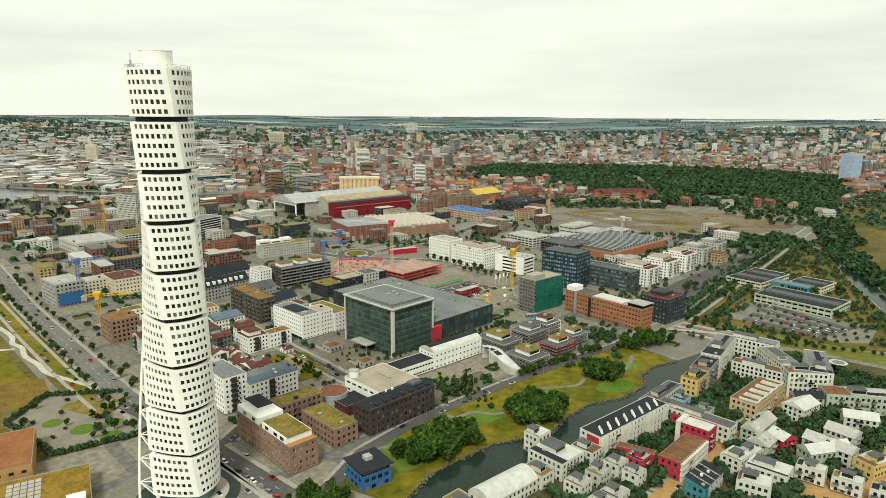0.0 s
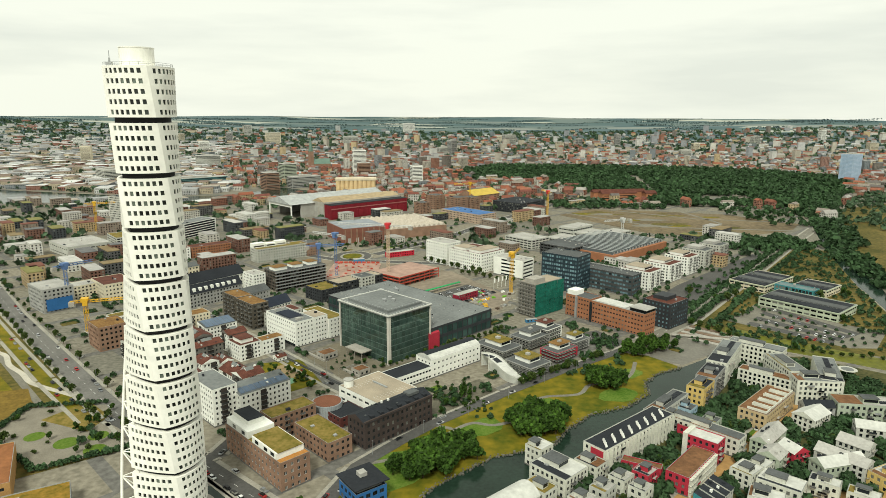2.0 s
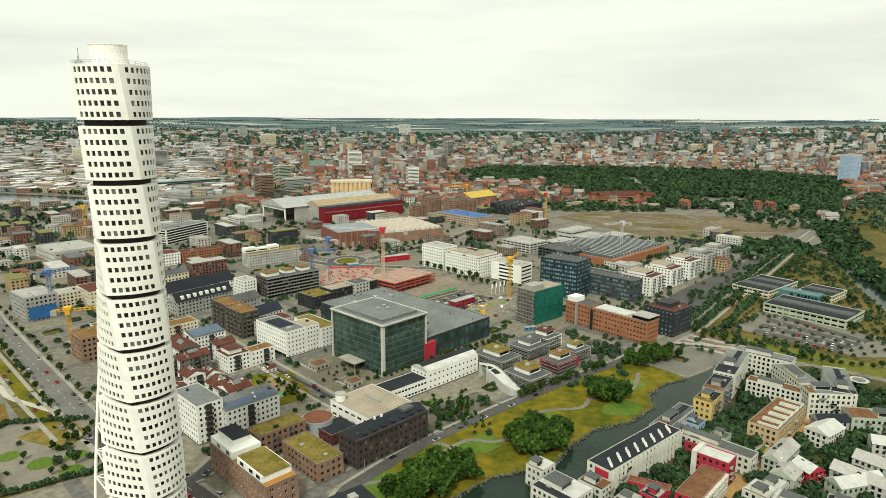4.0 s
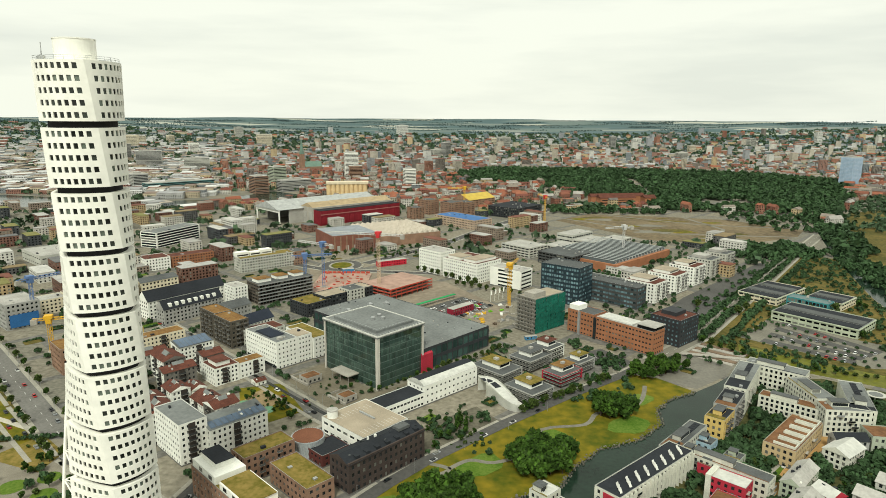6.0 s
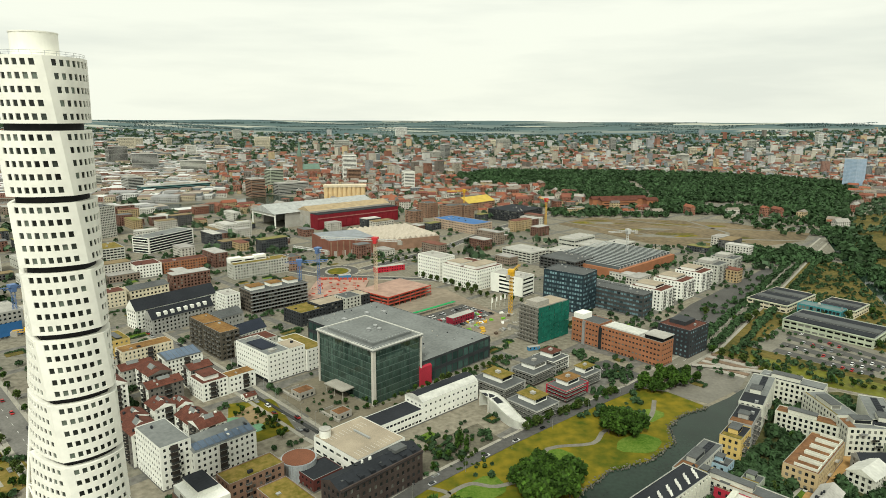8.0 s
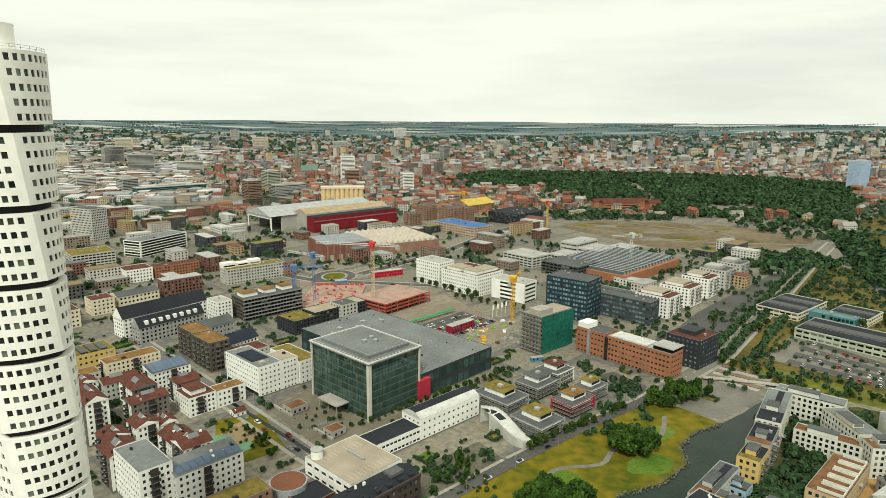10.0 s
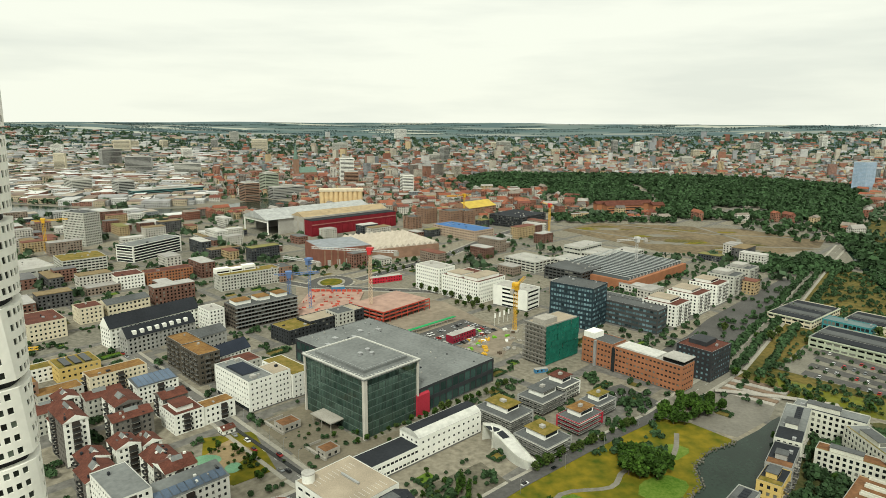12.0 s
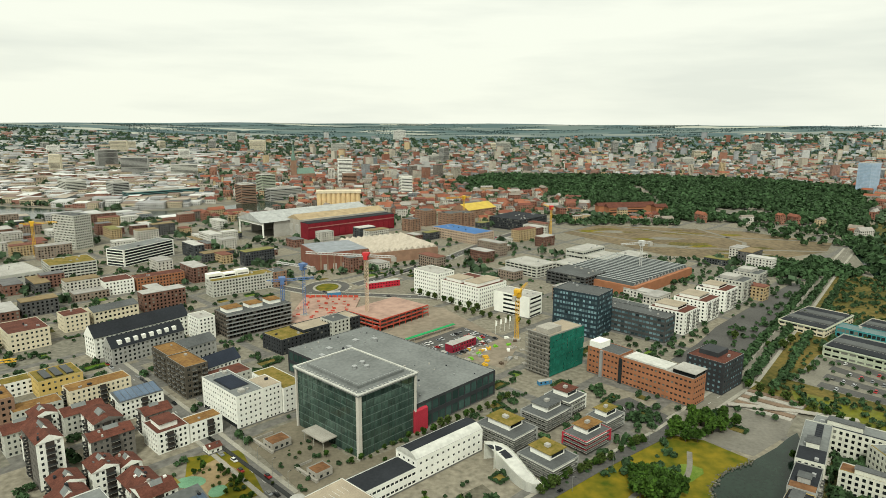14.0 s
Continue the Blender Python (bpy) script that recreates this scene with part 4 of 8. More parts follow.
def white_hall():
    e = building("white_school_hall", (98, 160), 44, 15, 11.5, 44, 3, 3.4, WHITE, FELT_DARK, (1.3, 1.2), "white rendered hall with a rounded roof and dark roof strip", rooftop=False, frame_mat=FRAMED)
    s = Shape()
    n = 10
    prof = [(15 * k / n, 11.4 + 3.4 * math.sin(math.pi * k / n) ** 0.7) for k in range(n + 1)]
    for (y0, z0), (y1, z1) in zip(prof, prof[1:]):
        i = 1 if 4 < (y0 + y1) / 2 < 12 else 0
        s.quad((0, y0, z0), (44, y0, z0), (44, y1, z1), (0, y1, z1), i)
    k = len(s.v)
    s.v += [(0, y, z) for y, z in prof] + [(44, y, z) for y, z in prof]
    s.f += [tuple(k + q for q in reversed(range(n + 1))), tuple(k + n + 1 + q for q in range(n + 1))]
    s.i += [0, 0]
    part("barrel_roof", s, (WSHEET, FELT_DARK), e, "rounded white roof with a dark strip")
    return e


white_hall()
building("white_low_hall", (68, 131), 42, 14, 8, 44, 2, 2.6, WHITE, FELT_DARK, (2.0, 1.3), "low white hall with a flat dark roof", rooftop=False)


def curved_wing():
    e = thing("curved_wing", "white S-curved ramp wing with a flat dark roof", "building")
    left, right = [], []
    for k in range(15):
        t = k / 14
        x, y = 132 + 22 * t, 178 - 20 * t + 5 * math.sin(t * 6.0)
        dx, dy = 22, -20 + 30 * math.cos(t * 6.0)
        q = math.hypot(dx, dy)
        nx, ny = -dy / q, dx / q
        hw = 5.0 - 2.2 * t
        left.append((x + nx * hw, y + ny * hw))
        right.append((x - nx * hw, y - ny * hw))
    s, r = Shape(), Shape()
    for k in range(14):
        h0, h1 = 9 - 6.0 * k / 14, 9 - 6.0 * (k + 1) / 14
        for a, b in ((right[k], right[k + 1]), (left[k + 1], left[k])):
            za, zb = (h0, h1) if a is right[k] else (h1, h0)
            s.quad((*a, 0), (*b, 0), (*b, zb + 0.8), (*a, za + 0.8))
            s.quad((*b, 0), (*a, 0), (*a, za + 0.8), (*b, zb + 0.8))
        r.quad((*right[k], h0), (*right[k + 1], h1), (*left[k + 1], h1), (*left[k], h0))
    s.quad((*right[-1], 0), (*left[-1], 0), (*left[-1], 3.6), (*right[-1], 3.6))
    part("wall", s, WHITE, e)
    part("roof", r, WSHEET, e)
    strip = Shape()
    for k in range(6):
        h0, h1 = 9.05 - 6.0 * k / 14, 9.05 - 6.0 * (k + 1) / 14
        a, b = Vector(left[k]).lerp(Vector(right[k]), 0.25), Vector(left[k + 1]).lerp(Vector(right[k + 1]), 0.25)
        c, d = Vector(left[k + 1]).lerp(Vector(right[k + 1]), 0.75), Vector(left[k]).lerp(Vector(right[k]), 0.75)
        strip.quad((*d, h0), (*c, h1), (*b, h1), (*a, h0))
    part("roof_strip", strip, FELT_DARK, e)


curved_wing()


def terraced_house(C, w, d, a, wall, roof, h=10.0):
    deck = FELT
    e = building("terraced_house", C, w, d, h * 0.72, a, 3, 2.8, wall, deck, (1.9, 1.6), "small terraced apartment house with white balcony decks and penthouse", "apartment house", group="terraced houses by the park", rooftop=False)
    hh = h * 0.72
    for k in range(1, 4):
        z = hh / 3 * k
        part("balcony_deck", Shape().box(-1.6, -1.6, z - 0.25, w * 0.8, 0, z - 0.05).box(-1.6, -1.6, z - 0.05, w * 0.8, -1.5, z + 0.75, 1).box(-1.6, -1.5, z - 0.05, -1.5, d * 0.85, z + 0.75, 1).box(-1.6, 0, z - 0.25, 0, d * 0.85, z - 0.05), (PALE, mat("dark_railing", (0.1, 0.1, 0.095), 0.5)), e)
    pent = Shape().box(w * 0.3, d * 0.3, hh + 0.1, w * 0.85, d * 0.85, hh + 3.2)
    part("penthouse", pent, WHITE, e, "white set-back penthouse")
    part("penthouse_roof", Shape().box(w * 0.26, d * 0.26, hh + 3.2, w * 0.89, d * 0.89, hh + 3.5), roof, e)
    part("penthouse_window", Shape().box(w * 0.36, d * 0.3 - 0.05, hh + 0.9, w * 0.8, d * 0.3 - 0.003, hh + 2.5), GLASS, e)
    part("roof_box", Shape().box(w * 0.5, d * 0.5, hh + 3.5, w * 0.62, d * 0.62, hh + 4.8), FELT_LIGHT, e)


terraced_house((145, 188), 20, 26, 45, GREY, SEDUM)
terraced_house((160, 160), 20, 22, 42, GREY, SEDUM, 9.5)
terraced_house((181, 187), 22, 15, 42, REDWALL, RUSTROOF, 9.5)
terraced_house((196, 208), 18, 13, 42, GREY, SEDUM, 9.5)
terraced_house((165, 210), 24, 18, 45, GREY, FELT, 10)
terraced_house((180, 228), 18, 17, 45, WHITE, TILE, 12)


def brick_office():
    e = building("brick_office", (254, 241), 15, 48, 17.5, 42, 5, 2.7, ORANGE, FELT_LIGHT, (1.6, 1.2), "orange brick office with rows of dark windows and white roof", "office building", rooftop=False)
    part("roof_storey", Shape().box(2, 0.5, 17.6, 14.5, 14, 20.2), GLASS, e, "glazed top storey")
    part("roof_slab", Shape().box(1.2, -0.4, 20.2, 15.4, 14.6, 20.6), FELT_LIGHT, e)
    part("roof_slab", Shape().box(1.2, 18, 17.7, 14, 46, 18.6), WSHEET, e)
    e2 = building("brick_office", (221, 278), 16, 24, 18, 42, 5, 2.7, ORANGE, FELT, (1.5, 1.2), "orange brick office wing with a white rooftop box", "office building", rooftop=False)
    part("glass_seam", Shape().box(-0.6, -2.5, 0, 15, 0, 16.5), GLASS, e2, "dark glazed stair between the wings")
    part("roof_box", Shape().box(1, 15, 18, 12, 23.5, 22), WHITE, e2, "white rendered rooftop box")
    part("stair_tower", Shape().box(-1.2, 12, 0, -0.05, 14, 18), STEEL, e2)


brick_office()
building("black_block", (279, 259), 27, 24, 20, 42, 6, 3.0, DARK, TILE, (1.4, 1.4), "black clad block with a red-brown flat roof", single=False, glass=BLUEGLASS)
part("penthouse", Shape().box(8, 8, 20, 22, 20, 23), DARK, bpy.data.objects["black_block"], "set-back dark penthouse")


def scaffolded_block():
    e = building("scaffolded_block", (177, 287), 36, 17, 27, 42, 9, 3.2, CONCRETE, GRAVELROOF, (1.8, 1.7), "unfinished concrete block with scaffolding and green netting", "building site", single=False)
    net = mat("green_net", (0.012, 0.12, 0.085), 0.8, grain=0.4, stain=0.12, amount=0.45)
    s = Shape()
    rg = random.Random(3)
    n = 12
    for k in range(n):
        for r in range(7):
            o = [rg.uniform(-0.25, 0.25) for _ in range(2)]
            s.box(k * 36 / n + 0.03, -2.0 + o[0], r * 3.9 + 0.4, (k + 1) * 36 / n - 0.03, -1.9 + o[0], (r + 1) * 3.9 + 0.3)
    part("netting", s, net, e, "sheets of green scaffold netting")
    sc = Shape()
    for k in range(8):
        for q in (-2.0, -0.9):
            sc.rod((q, k * 17 / 7, 0), (q, k * 17 / 7, 29), 0.09, 5)
    for r in range(10):
        sc.box(-2.1, -2, r * 3 + 1.5, -0.8, 17.5, r * 3 + 1.62)
        sc.box(-2.1, -2, r * 3 + 2.5, -2.0, 17.5, r * 3 + 2.6)
    part("scaffold", sc, mat("scaffold_steel", (0.3, 0.29, 0.26), 0.6, metal=0.5), e, "steel scaffold decks and posts")
    part("roof_box", Shape().box(2, 2, 27, 16, 12, 31), CONCRETE, e)


scaffolded_block()
building("dark_office", (226, 360), 26, 38, 34, 52, 9, 2.4, mat("dark_teal_cladding", (0.02, 0.035, 0.045), 0.5), FELT, (1.9, 2.0), "tall dark office with a grid of blue-green windows", "office building", glass=BLUEGLASS, single=False)
building("dark_long_office", (275, 352), 16, 58, 19, 46, 5, 3.0, mat("charcoal_cladding", (0.06, 0.062, 0.062), 0.6), FELT, (2.6, 1.8), "long charcoal office with window bands and tall glazed base", "office building", glass=BLUEGLASS, single=False)
building("grey_deck", (262, 385), 40, 50, 10, 46, 2, 4, PALE, FELT, (3, 2), "low grey deck with roof plants behind the long office", single=False)
for C, w, d, h in (((296, 371), 25, 30, 17.5), ((325, 402), 27, 28, 17.5), ((354, 433), 26, 26, 18.5)):
    e = building("white_terrace_block", C, w, d, h, 45, 6, 3.2, WHITE, TILE, (1.4, 1.6), "white rendered apartment block with a stepped roof and red-brown deck", "apartment block", group="white blocks along the boulevard", single=False, balconies=(("u", (1, 4, 6)),))
    part("penthouse", Shape().box(4, 8, h, w - 4, d - 3, h + 2.8), WHITE, e)
    part("penthouse_roof", Shape().box(3.7, 7.7, h + 2.8, w - 3.7, d - 2.7, h + 3.0), GRAVELROOF, e)
    part("penthouse_window", Shape().box(5, 7.95, h + 0.8, w - 5, 7.997, h + 2.3), GLASS, e)
for C, w, d, h in (((383, 464), 24, 26, 19), ((411, 494), 24, 24, 19)):
    e = building("grey_terrace_block", C, w, d, h, 45, 6, 3.2, PALE, FELT, (1.4, 1.6), "grey rendered apartment block with rounded white roof boxes", "apartment block", group="white blocks along the boulevard", single=False, balconies=(("u", (1, 4, 6)),))
    part("penthouse", Shape().box(4, 8, h, w - 4, d - 3, h + 3), FELT_LIGHT, e)
building("white_block", (140, 433), 38, 46, 20, 46, 6, 2.8, WHITE, TILE, (1.2, 1.5), "white apartment block with scattered windows and red-brown roof deck", "apartment block", single=False)
part("penthouse", Shape().box(3, 4, 20, 34, 20, 22.8).box(3, 24, 20, 20, 42, 22.8), WHITE, bpy.data.objects["white_block"])
part("penthouse_roof", Shape().box(2.7, 3.7, 22.8, 34.3, 20.3, 23).box(2.7, 23.7, 22.8, 20.3, 42.3, 23), GRAVELROOF, bpy.data.objects["white_block"])
building("white_block", (104, 468), 22, 32, 24, 46, 7, 2.8, WHITE, FELT_LIGHT, (1.2, 1.5), "tall white apartment block with scattered windows", "apartment block", single=False)
building("striped_office", (181, 410), 20, 36, 18.5, 50, 5, 36, WHITE, FELT_LIGHT, (17, 1.7), "white office with black window bands", "office building", bay_v=36, mullions=8)
building("grey_office", (207, 552), 34, 44, 12, 43, 4, 6, PALE, FELT_LIGHT, (5, 1.5), "low grey office with window bands", "office building", single=False)
building("dark_offices", (247, 501), 38, 46, 13, 45, 4, 5, mat("charcoal_cladding", (0.06, 0.062, 0.062)), FELT, (4, 1.7), "low dark office with glazed bands", "office building", single=False)
building("glass_annex", (232, 388), 20, 22, 16, 50, 4, 3, DARK, FELT, (2.4, 2.4), "dark glazed annex behind the tall office", "office building", single=False)


def sawtooth_works():
    e = thing("sawtooth_works", "brick works hall with many ridged glass roofs", "factory", pose(290, 480, 0, 0, 0, 45))
    part("wall", Shape().box(0, 0, 0, 120, 96, 9.5), ORANGE, e, "orange brick wall")
    for k in range(17):
        s = Shape().gable(3 + k * 6.8, 4, 3 + k * 6.8 + 6.3, 92, 9.6, 12.4, 0, "y", 1)
        # pale strip added on the ridge, in place of slopes lit unequally
        s.box(5.4 + k * 6.8, 4, 12.2, 6.9 + k * 6.8, 92, 12.55, 2)
        part("roof_ridge", s, (mat("ridged_roof_glass", (0.06, 0.068, 0.07), 0.35, grain=0.5), STEEL, mat("pale_ridge_strip", (0.34, 0.36, 0.35), 0.6)), e)


sawtooth_works()
for k, (x, y, w, d, h) in enumerate(((290, 590, 40, 30, 12), (250, 560, 36, 30, 11), (330, 620, 30, 26, 9), (270, 620, 46, 24, 15))):
    building("glazed_works", (x, y), w, d, h, 45, 3, 4, PALE, FELT_LIGHT, (3.4, 1.8), "grey glazed works building with pale roofs", "factory", single=False)
def ribbed_hall(name, C, w, d, h, a, wall, label, ribs):
    """A low flat hall with raised roof strips and roof lights along its length."""
    e = building(name, C, w, d, h, a, 2, 5, wall, FELT_MID, (4, 1.5), label, "hall", single=False, rooftop=False)
    for k in range(ribs):
        x = 2 + k * (w - 4) / ribs
        part("roof_strip", Shape().box(x, 1.5, h + 0.09, x + (w - 4) / ribs - 1.6, d - 1.5, h + 0.7 + 0.5 * (k % 2)), (FELT_DARK, FELT)[k % 2], e)
        part("rooflight", Shape().box(x + (w - 4) / ribs - 1.4, 2, h + 0.09, x + (w - 4) / ribs - 0.5, d - 2, h + 0.45), FELT_LIGHT, e)
    part("eaves_band", Shape().box(-0.5, -0.5, h - 0.5, w, -0.004, h + 0.1).box(-0.5, 0, h - 0.5, -0.004, d, h + 0.1), GREENPANEL, e, "pale green eaves band")
    return e


GREENPANEL = mat("pale_green_panel", (0.40, 0.44, 0.33), 0.7)
ribbed_hall("low_sports_hall", (421.5, 280), 40, 64, 7.5, 41, GREENPANEL, "low hall with pale green walls and dark roof", 3)
ribbed_hall("low_school_hall", (403, 366.5), 60, 35, 6.5, 40, CREAM, "low cream hall with dark ribbed roof strips", 5)
ribbed_hall("low_school_hall", (452, 352), 34, 30, 6.5, 40, CREAM, "low cream hall behind the sports hall", 3)
building("glazed_link", (436, 345), 14, 34, 8, 41, 2, 3, TEALWALL, mat("teal_roof_glass", (0.07, 0.13, 0.13), 0.3), (2.4, 2.6), "teal glazed link between the low halls", "hall", single=False)

# ---- brick quarter before the tower ----
def brown_block():
    e = building("brown_brick_block", (36, 33), 15, 52, 14, 45, 4, 3.4, BRICK, SEDUM, (1.4, 1.7), "brown brick apartment block with white penthouses and green roof", "apartment block", rooftop=False, frame_mat=FRAMEW)
    p = Shape().box(0.5, 4, 14.1, 14.4, 26, 17.2).box(0.5, 30, 14.1, 14.4, 51.4, 17.6).box(4, 36, 17.6, 12, 50, 20)
    part("penthouse", p, WHITE, e, "white rendered penthouse storey")
    part("penthouse_roof", Shape().box(1.2, 3.6, 17.2, 13.8, 26.3, 17.5), SEDUM, e)
    part("penthouse_roof", Shape().box(3.8, 35.6, 20, 12.3, 50.3, 20.3), FELT_DARK, e)
    part("terrace_deck", Shape().box(0.3, 0.3, 14.1, 14.7, 3.8, 14.25), mat("orange_decking", (0.42, 0.19, 0.05), 0.8), e, "orange timber roof deck")
    for y in (6, 12, 20, 33, 42):
        part("penthouse_window", Shape().box(0.42, y, 14.9, 0.497, y + 3, 16.6), GLASS, e)
    return e


brown_block()
building("brown_brick_block", (20, 77), 26, 12, 13, 45, 4, 3.2, BRICK, SEDUM, (1.4, 1.6), "brown brick block with sedum roof and balconies", "apartment block", balconies=(("u", (2, 5)),))
building("brown_brick_block", (52, 58), 14, 30, 10, 45, 3, 3.2, BRICK, SEDUM, (1.5, 1.6), "low brown brick block with a thick sedum roof", "apartment block")


def factory():
    e = building("dark_brick_factory", (68, 70), 46, 14, 14.5, 46, 4, 3.2, DARKBRICK, FELT_DARK, (1.5, 1.9), "old dark brick factory with a mansard roof", "factory", style="gable", ridge=3, rooftop=False)
    for k in range(7):
        part("dormer", Shape().box(5 + k * 6, 1.2, 14.6, 7.2 + k * 6, 4, 16.4), FELT_DARK, e)
    part("roof_hatch", Shape().box(33, 4, 17, 40, 9, 18.4), FELT, e)
    part("attic_wall", Shape().box(-0.2, -0.2, 14.2, 46.2, 0.6, 15.4), DARKBRICK, e)


factory()


def parking_roof():
    e = building("roof_car_park", (70, 104), 30, 34, 9, 47, 2, 5, WHITE, GRAVELROOF, (3.5, 1.4), "pale building with a tan parking roof", "car park", rooftop=False)
    b = Shape()
    for k in range(10):
        b.box(4 + k * 2.4, 3, 9.09, 4.12 + k * 2.4, 8, 9.1), b.box(4 + k * 2.4, 24, 9.09, 4.12 + k * 2.4, 29, 9.1)
    part("parking_bay_lines", b, FRAMEW, e)
    part("stair_drum", Shape().rod((4, 30, 9), (4, 30, 13), 2.8, 24), WHITE, e, "white round stair head")
    part("stair_roof", Shape().rod((4, 30, 13), (4, 30, 13.3), 3.0, 24), FELT_LIGHT, e)
    part("duct", Shape().box(17, 12, 9.1, 18, 24, 9.9), STEEL, e)
    t = thing("glass_rotunda", "round glazed rotunda with a rust-red roof", "building", pose(42, 108, 0))
    part("wall", Shape().rod((0, 0, 0), (0, 0, 8.6), 8.2, 48), mat("pale_profiled_glass", (0.34, 0.37, 0.38), 0.3, grain=1), t, "pale vertical glass strips")
    fins = Shape()
    for k in range(48):
        a = 2 * math.pi * k / 48
        fins.box(8.3 * math.cos(a) - 0.08, 8.3 * math.sin(a) - 0.08, 0, 8.3 * math.cos(a) + 0.08, 8.3 * math.sin(a) + 0.08, 9)
    part("fins", fins, STEEL, t)
    part("roof", Shape().rod((0, 0, 8.6), (0, 0, 8.8), 7.6, 48), mat("rust_roof", (0.17, 0.07, 0.04), 0.9), t)
    building("red_brick_link", (52, 92), 16, 14, 6, 46, 2, 3.4, mat("red_brown_cladding", (0.11, 0.035, 0.03)), FELT_DARK, (1.5, 1.4), "red-brown link building between rotunda and factory", rooftop=False)


parking_roof()


def blue_house():
    e = building("blue_house", (71, 20), 15, 15, 7.5, 38, 2, 3.2, BLUEWALL, FELT_DARK, (2.2, 2.0), "blue clad house with a wide dark roof and white rooftop box", "house", rooftop=False)
    part("top_storey", Shape().box(1.5, 1.5, 7.6, 13.5, 13.5, 10), GLASS, e, "glazed top storey")
    part("overhanging_roof", Shape().box(-1, -1, 10, 16, 16, 10.4), FELT_DARK, e)
    part("roof_box", Shape().box(6, 7, 10.4, 9.5, 10.5, 12.2), FELT_LIGHT, e)


blue_house()

# ---- west quarter of white and red-roofed flats ----
def flats(C, w, d, h, roof=TILE, style="gable", a=46, wall=WHITE, ridge=2.4, label="white rendered block of flats with a red tiled pitched roof", **kw):
    f = max(2, round(h / 2.9))
    kw.pop("balconies", None)
    if style == "gable":
        kw.setdefault("along", "x" if w > d else "y")
    e = building("block_of_flats", C, w, d, h, a, f, 2.6, wall, roof, (1.15, 1.45), label, "apartment block", style=style, ridge=ridge, group="flats of the west quarter", single=C[1] < 175, **kw)
    rnd = random.Random(int(C[0] * 9 + C[1] * 5))
    # a recessed stair bay in dark cladding with a stack of balcony decks
    for face, ln in (("u", w), ("v", d)):
        if rnd.random() < 0.25 or ln < 9:
            continue
        t, bw = ln * rnd.uniform(0.3, 0.55), 3.4
        bay = Shape()
        if face == "u":
            bay.box(t, -0.16, 0.8, t + bw, -0.004, h - 0.3)
        else:
            bay.box(-0.16, t, 0.8, -0.004, t + bw, h - 0.3)
        part("loggia_bay", bay, UMBERBAY, e, "dark recessed balcony bay")
        if "flat" not in BALCONY:
            BALCONY["flat"] = Shape().box(-0.2, -1.5, -0.15, 3.6, -0.17, 0).box(-0.2, -1.5, 0, 3.6, -1.42, 1.0, 1).box(-0.2, -1.42, 0, -0.12, -0.17, 1.0, 1).box(3.52, -1.42, 0, 3.6, -0.17, 1.0, 1).mesh("balcony", CONCRETE, DARKRAIL)
        for k in range(1, f):
            part("balcony", BALCONY["flat"], None, e, m=pose(t, 0, k * h / f) if face == "u" else pose(0, t + bw, k * h / f, 0, 0, -90))
    if style == "gable":
        x, y = w * rnd.uniform(0.25, 0.4), d * rnd.uniform(0.25, 0.4)
        part("roof_dormer", Shape().gable(x, y, x + w * 0.35, y + d * 0.35, h + ridge * 0.5, h + ridge + 1.1, 0, kw["along"], 1), (FELT_MID, wall), e, "grey metal roof dormer")
    return e


UMBERBAY = mat("umber_bay_cladding", (0.05, 0.042, 0.036), 0.7)
DARKRAIL = mat("charcoal_railing", (0.04, 0.042, 0.042), 0.5)
TAUPE = mat("taupe_render", (0.15, 0.14, 0.125), 0.85, amount=0.2)


flats((-15, 92), 14, 28, 21, FELT_MID, "flat", label="white block of flats with a flat grey roof and balconies", balconies=(("v", (1, 3, 6)),))
e = flats((-3, 99), 31, 12, 15, FELT_MID, "mono", ridge=3, label="white block of flats with a solar panel roof", balconies=(("u", (1, 4, 8)),))
BLUEPANEL = mat("blue_solar_panel", (0.10, 0.14, 0.2), 0.2, grain=2, bump=0)
for k in range(9):
    q = Shape()
    q.quad((1 + k * 3.3, 0.8, 15.75), (4 + k * 3.3, 0.8, 15.75), (4 + k * 3.3, 6, 17.1), (1 + k * 3.3, 6, 17.1))
    part("solar_panel", q, BLUEPANEL, e, "grey-blue solar panel")
flats((-9, 122), 14, 13, 15, wall_v=TAUPE, balconies=(("u", (1, 3)),))
flats((-18.5, 131.5), 13, 16, 12.5, ridge=3.2)
flats((-37, 111), 14, 15, 17, wall_v=TAUPE, ridge=3, balconies=(("v", (1, 3)),))
flats((-40, 142), 11, 13, 15, balconies=(("u", (1,)), ("v", (1,))))
flats((-32, 150.5), 9, 11, 12.5)
flats((-69, 151), 11, 24, 23, wall=WHITE, wall_v=TAUPE, ridge=3.2, label="tall grey block of flats with a red roof and balconies", balconies=(("v", (1, 4)),))
flats((-56, 170), 20, 12, 14, wall=TAUPE, wall_v=WHITE, balconies=(("u", (1, 4)),))
flats((-64, 188), 14, 20, 14, wall=TAUPE, wall_v=WHITE, label="grey block of flats with a red tiled pitched roof")
e = flats((-31, 184), 16, 18, 11, TILE, "flat", label="white flats with a white penthouse and red flat roof")
part("penthouse", Shape().box(3, 4, 11, 12, 15, 13.8).box(2.5, 3.5, 13.8, 12.5, 15.5, 14.1, 1), (WHITE, TILE), e)
flats((-20, 196), 18, 10, 10, RUSTROOF, "flat", label="low white flats with balconies and a brown roof", balconies=(("u", (1, 3)),))
e = flats((-67, 219), 24, 13, 11, FELT, "mono", label="white flats with grey-blue solar roof")
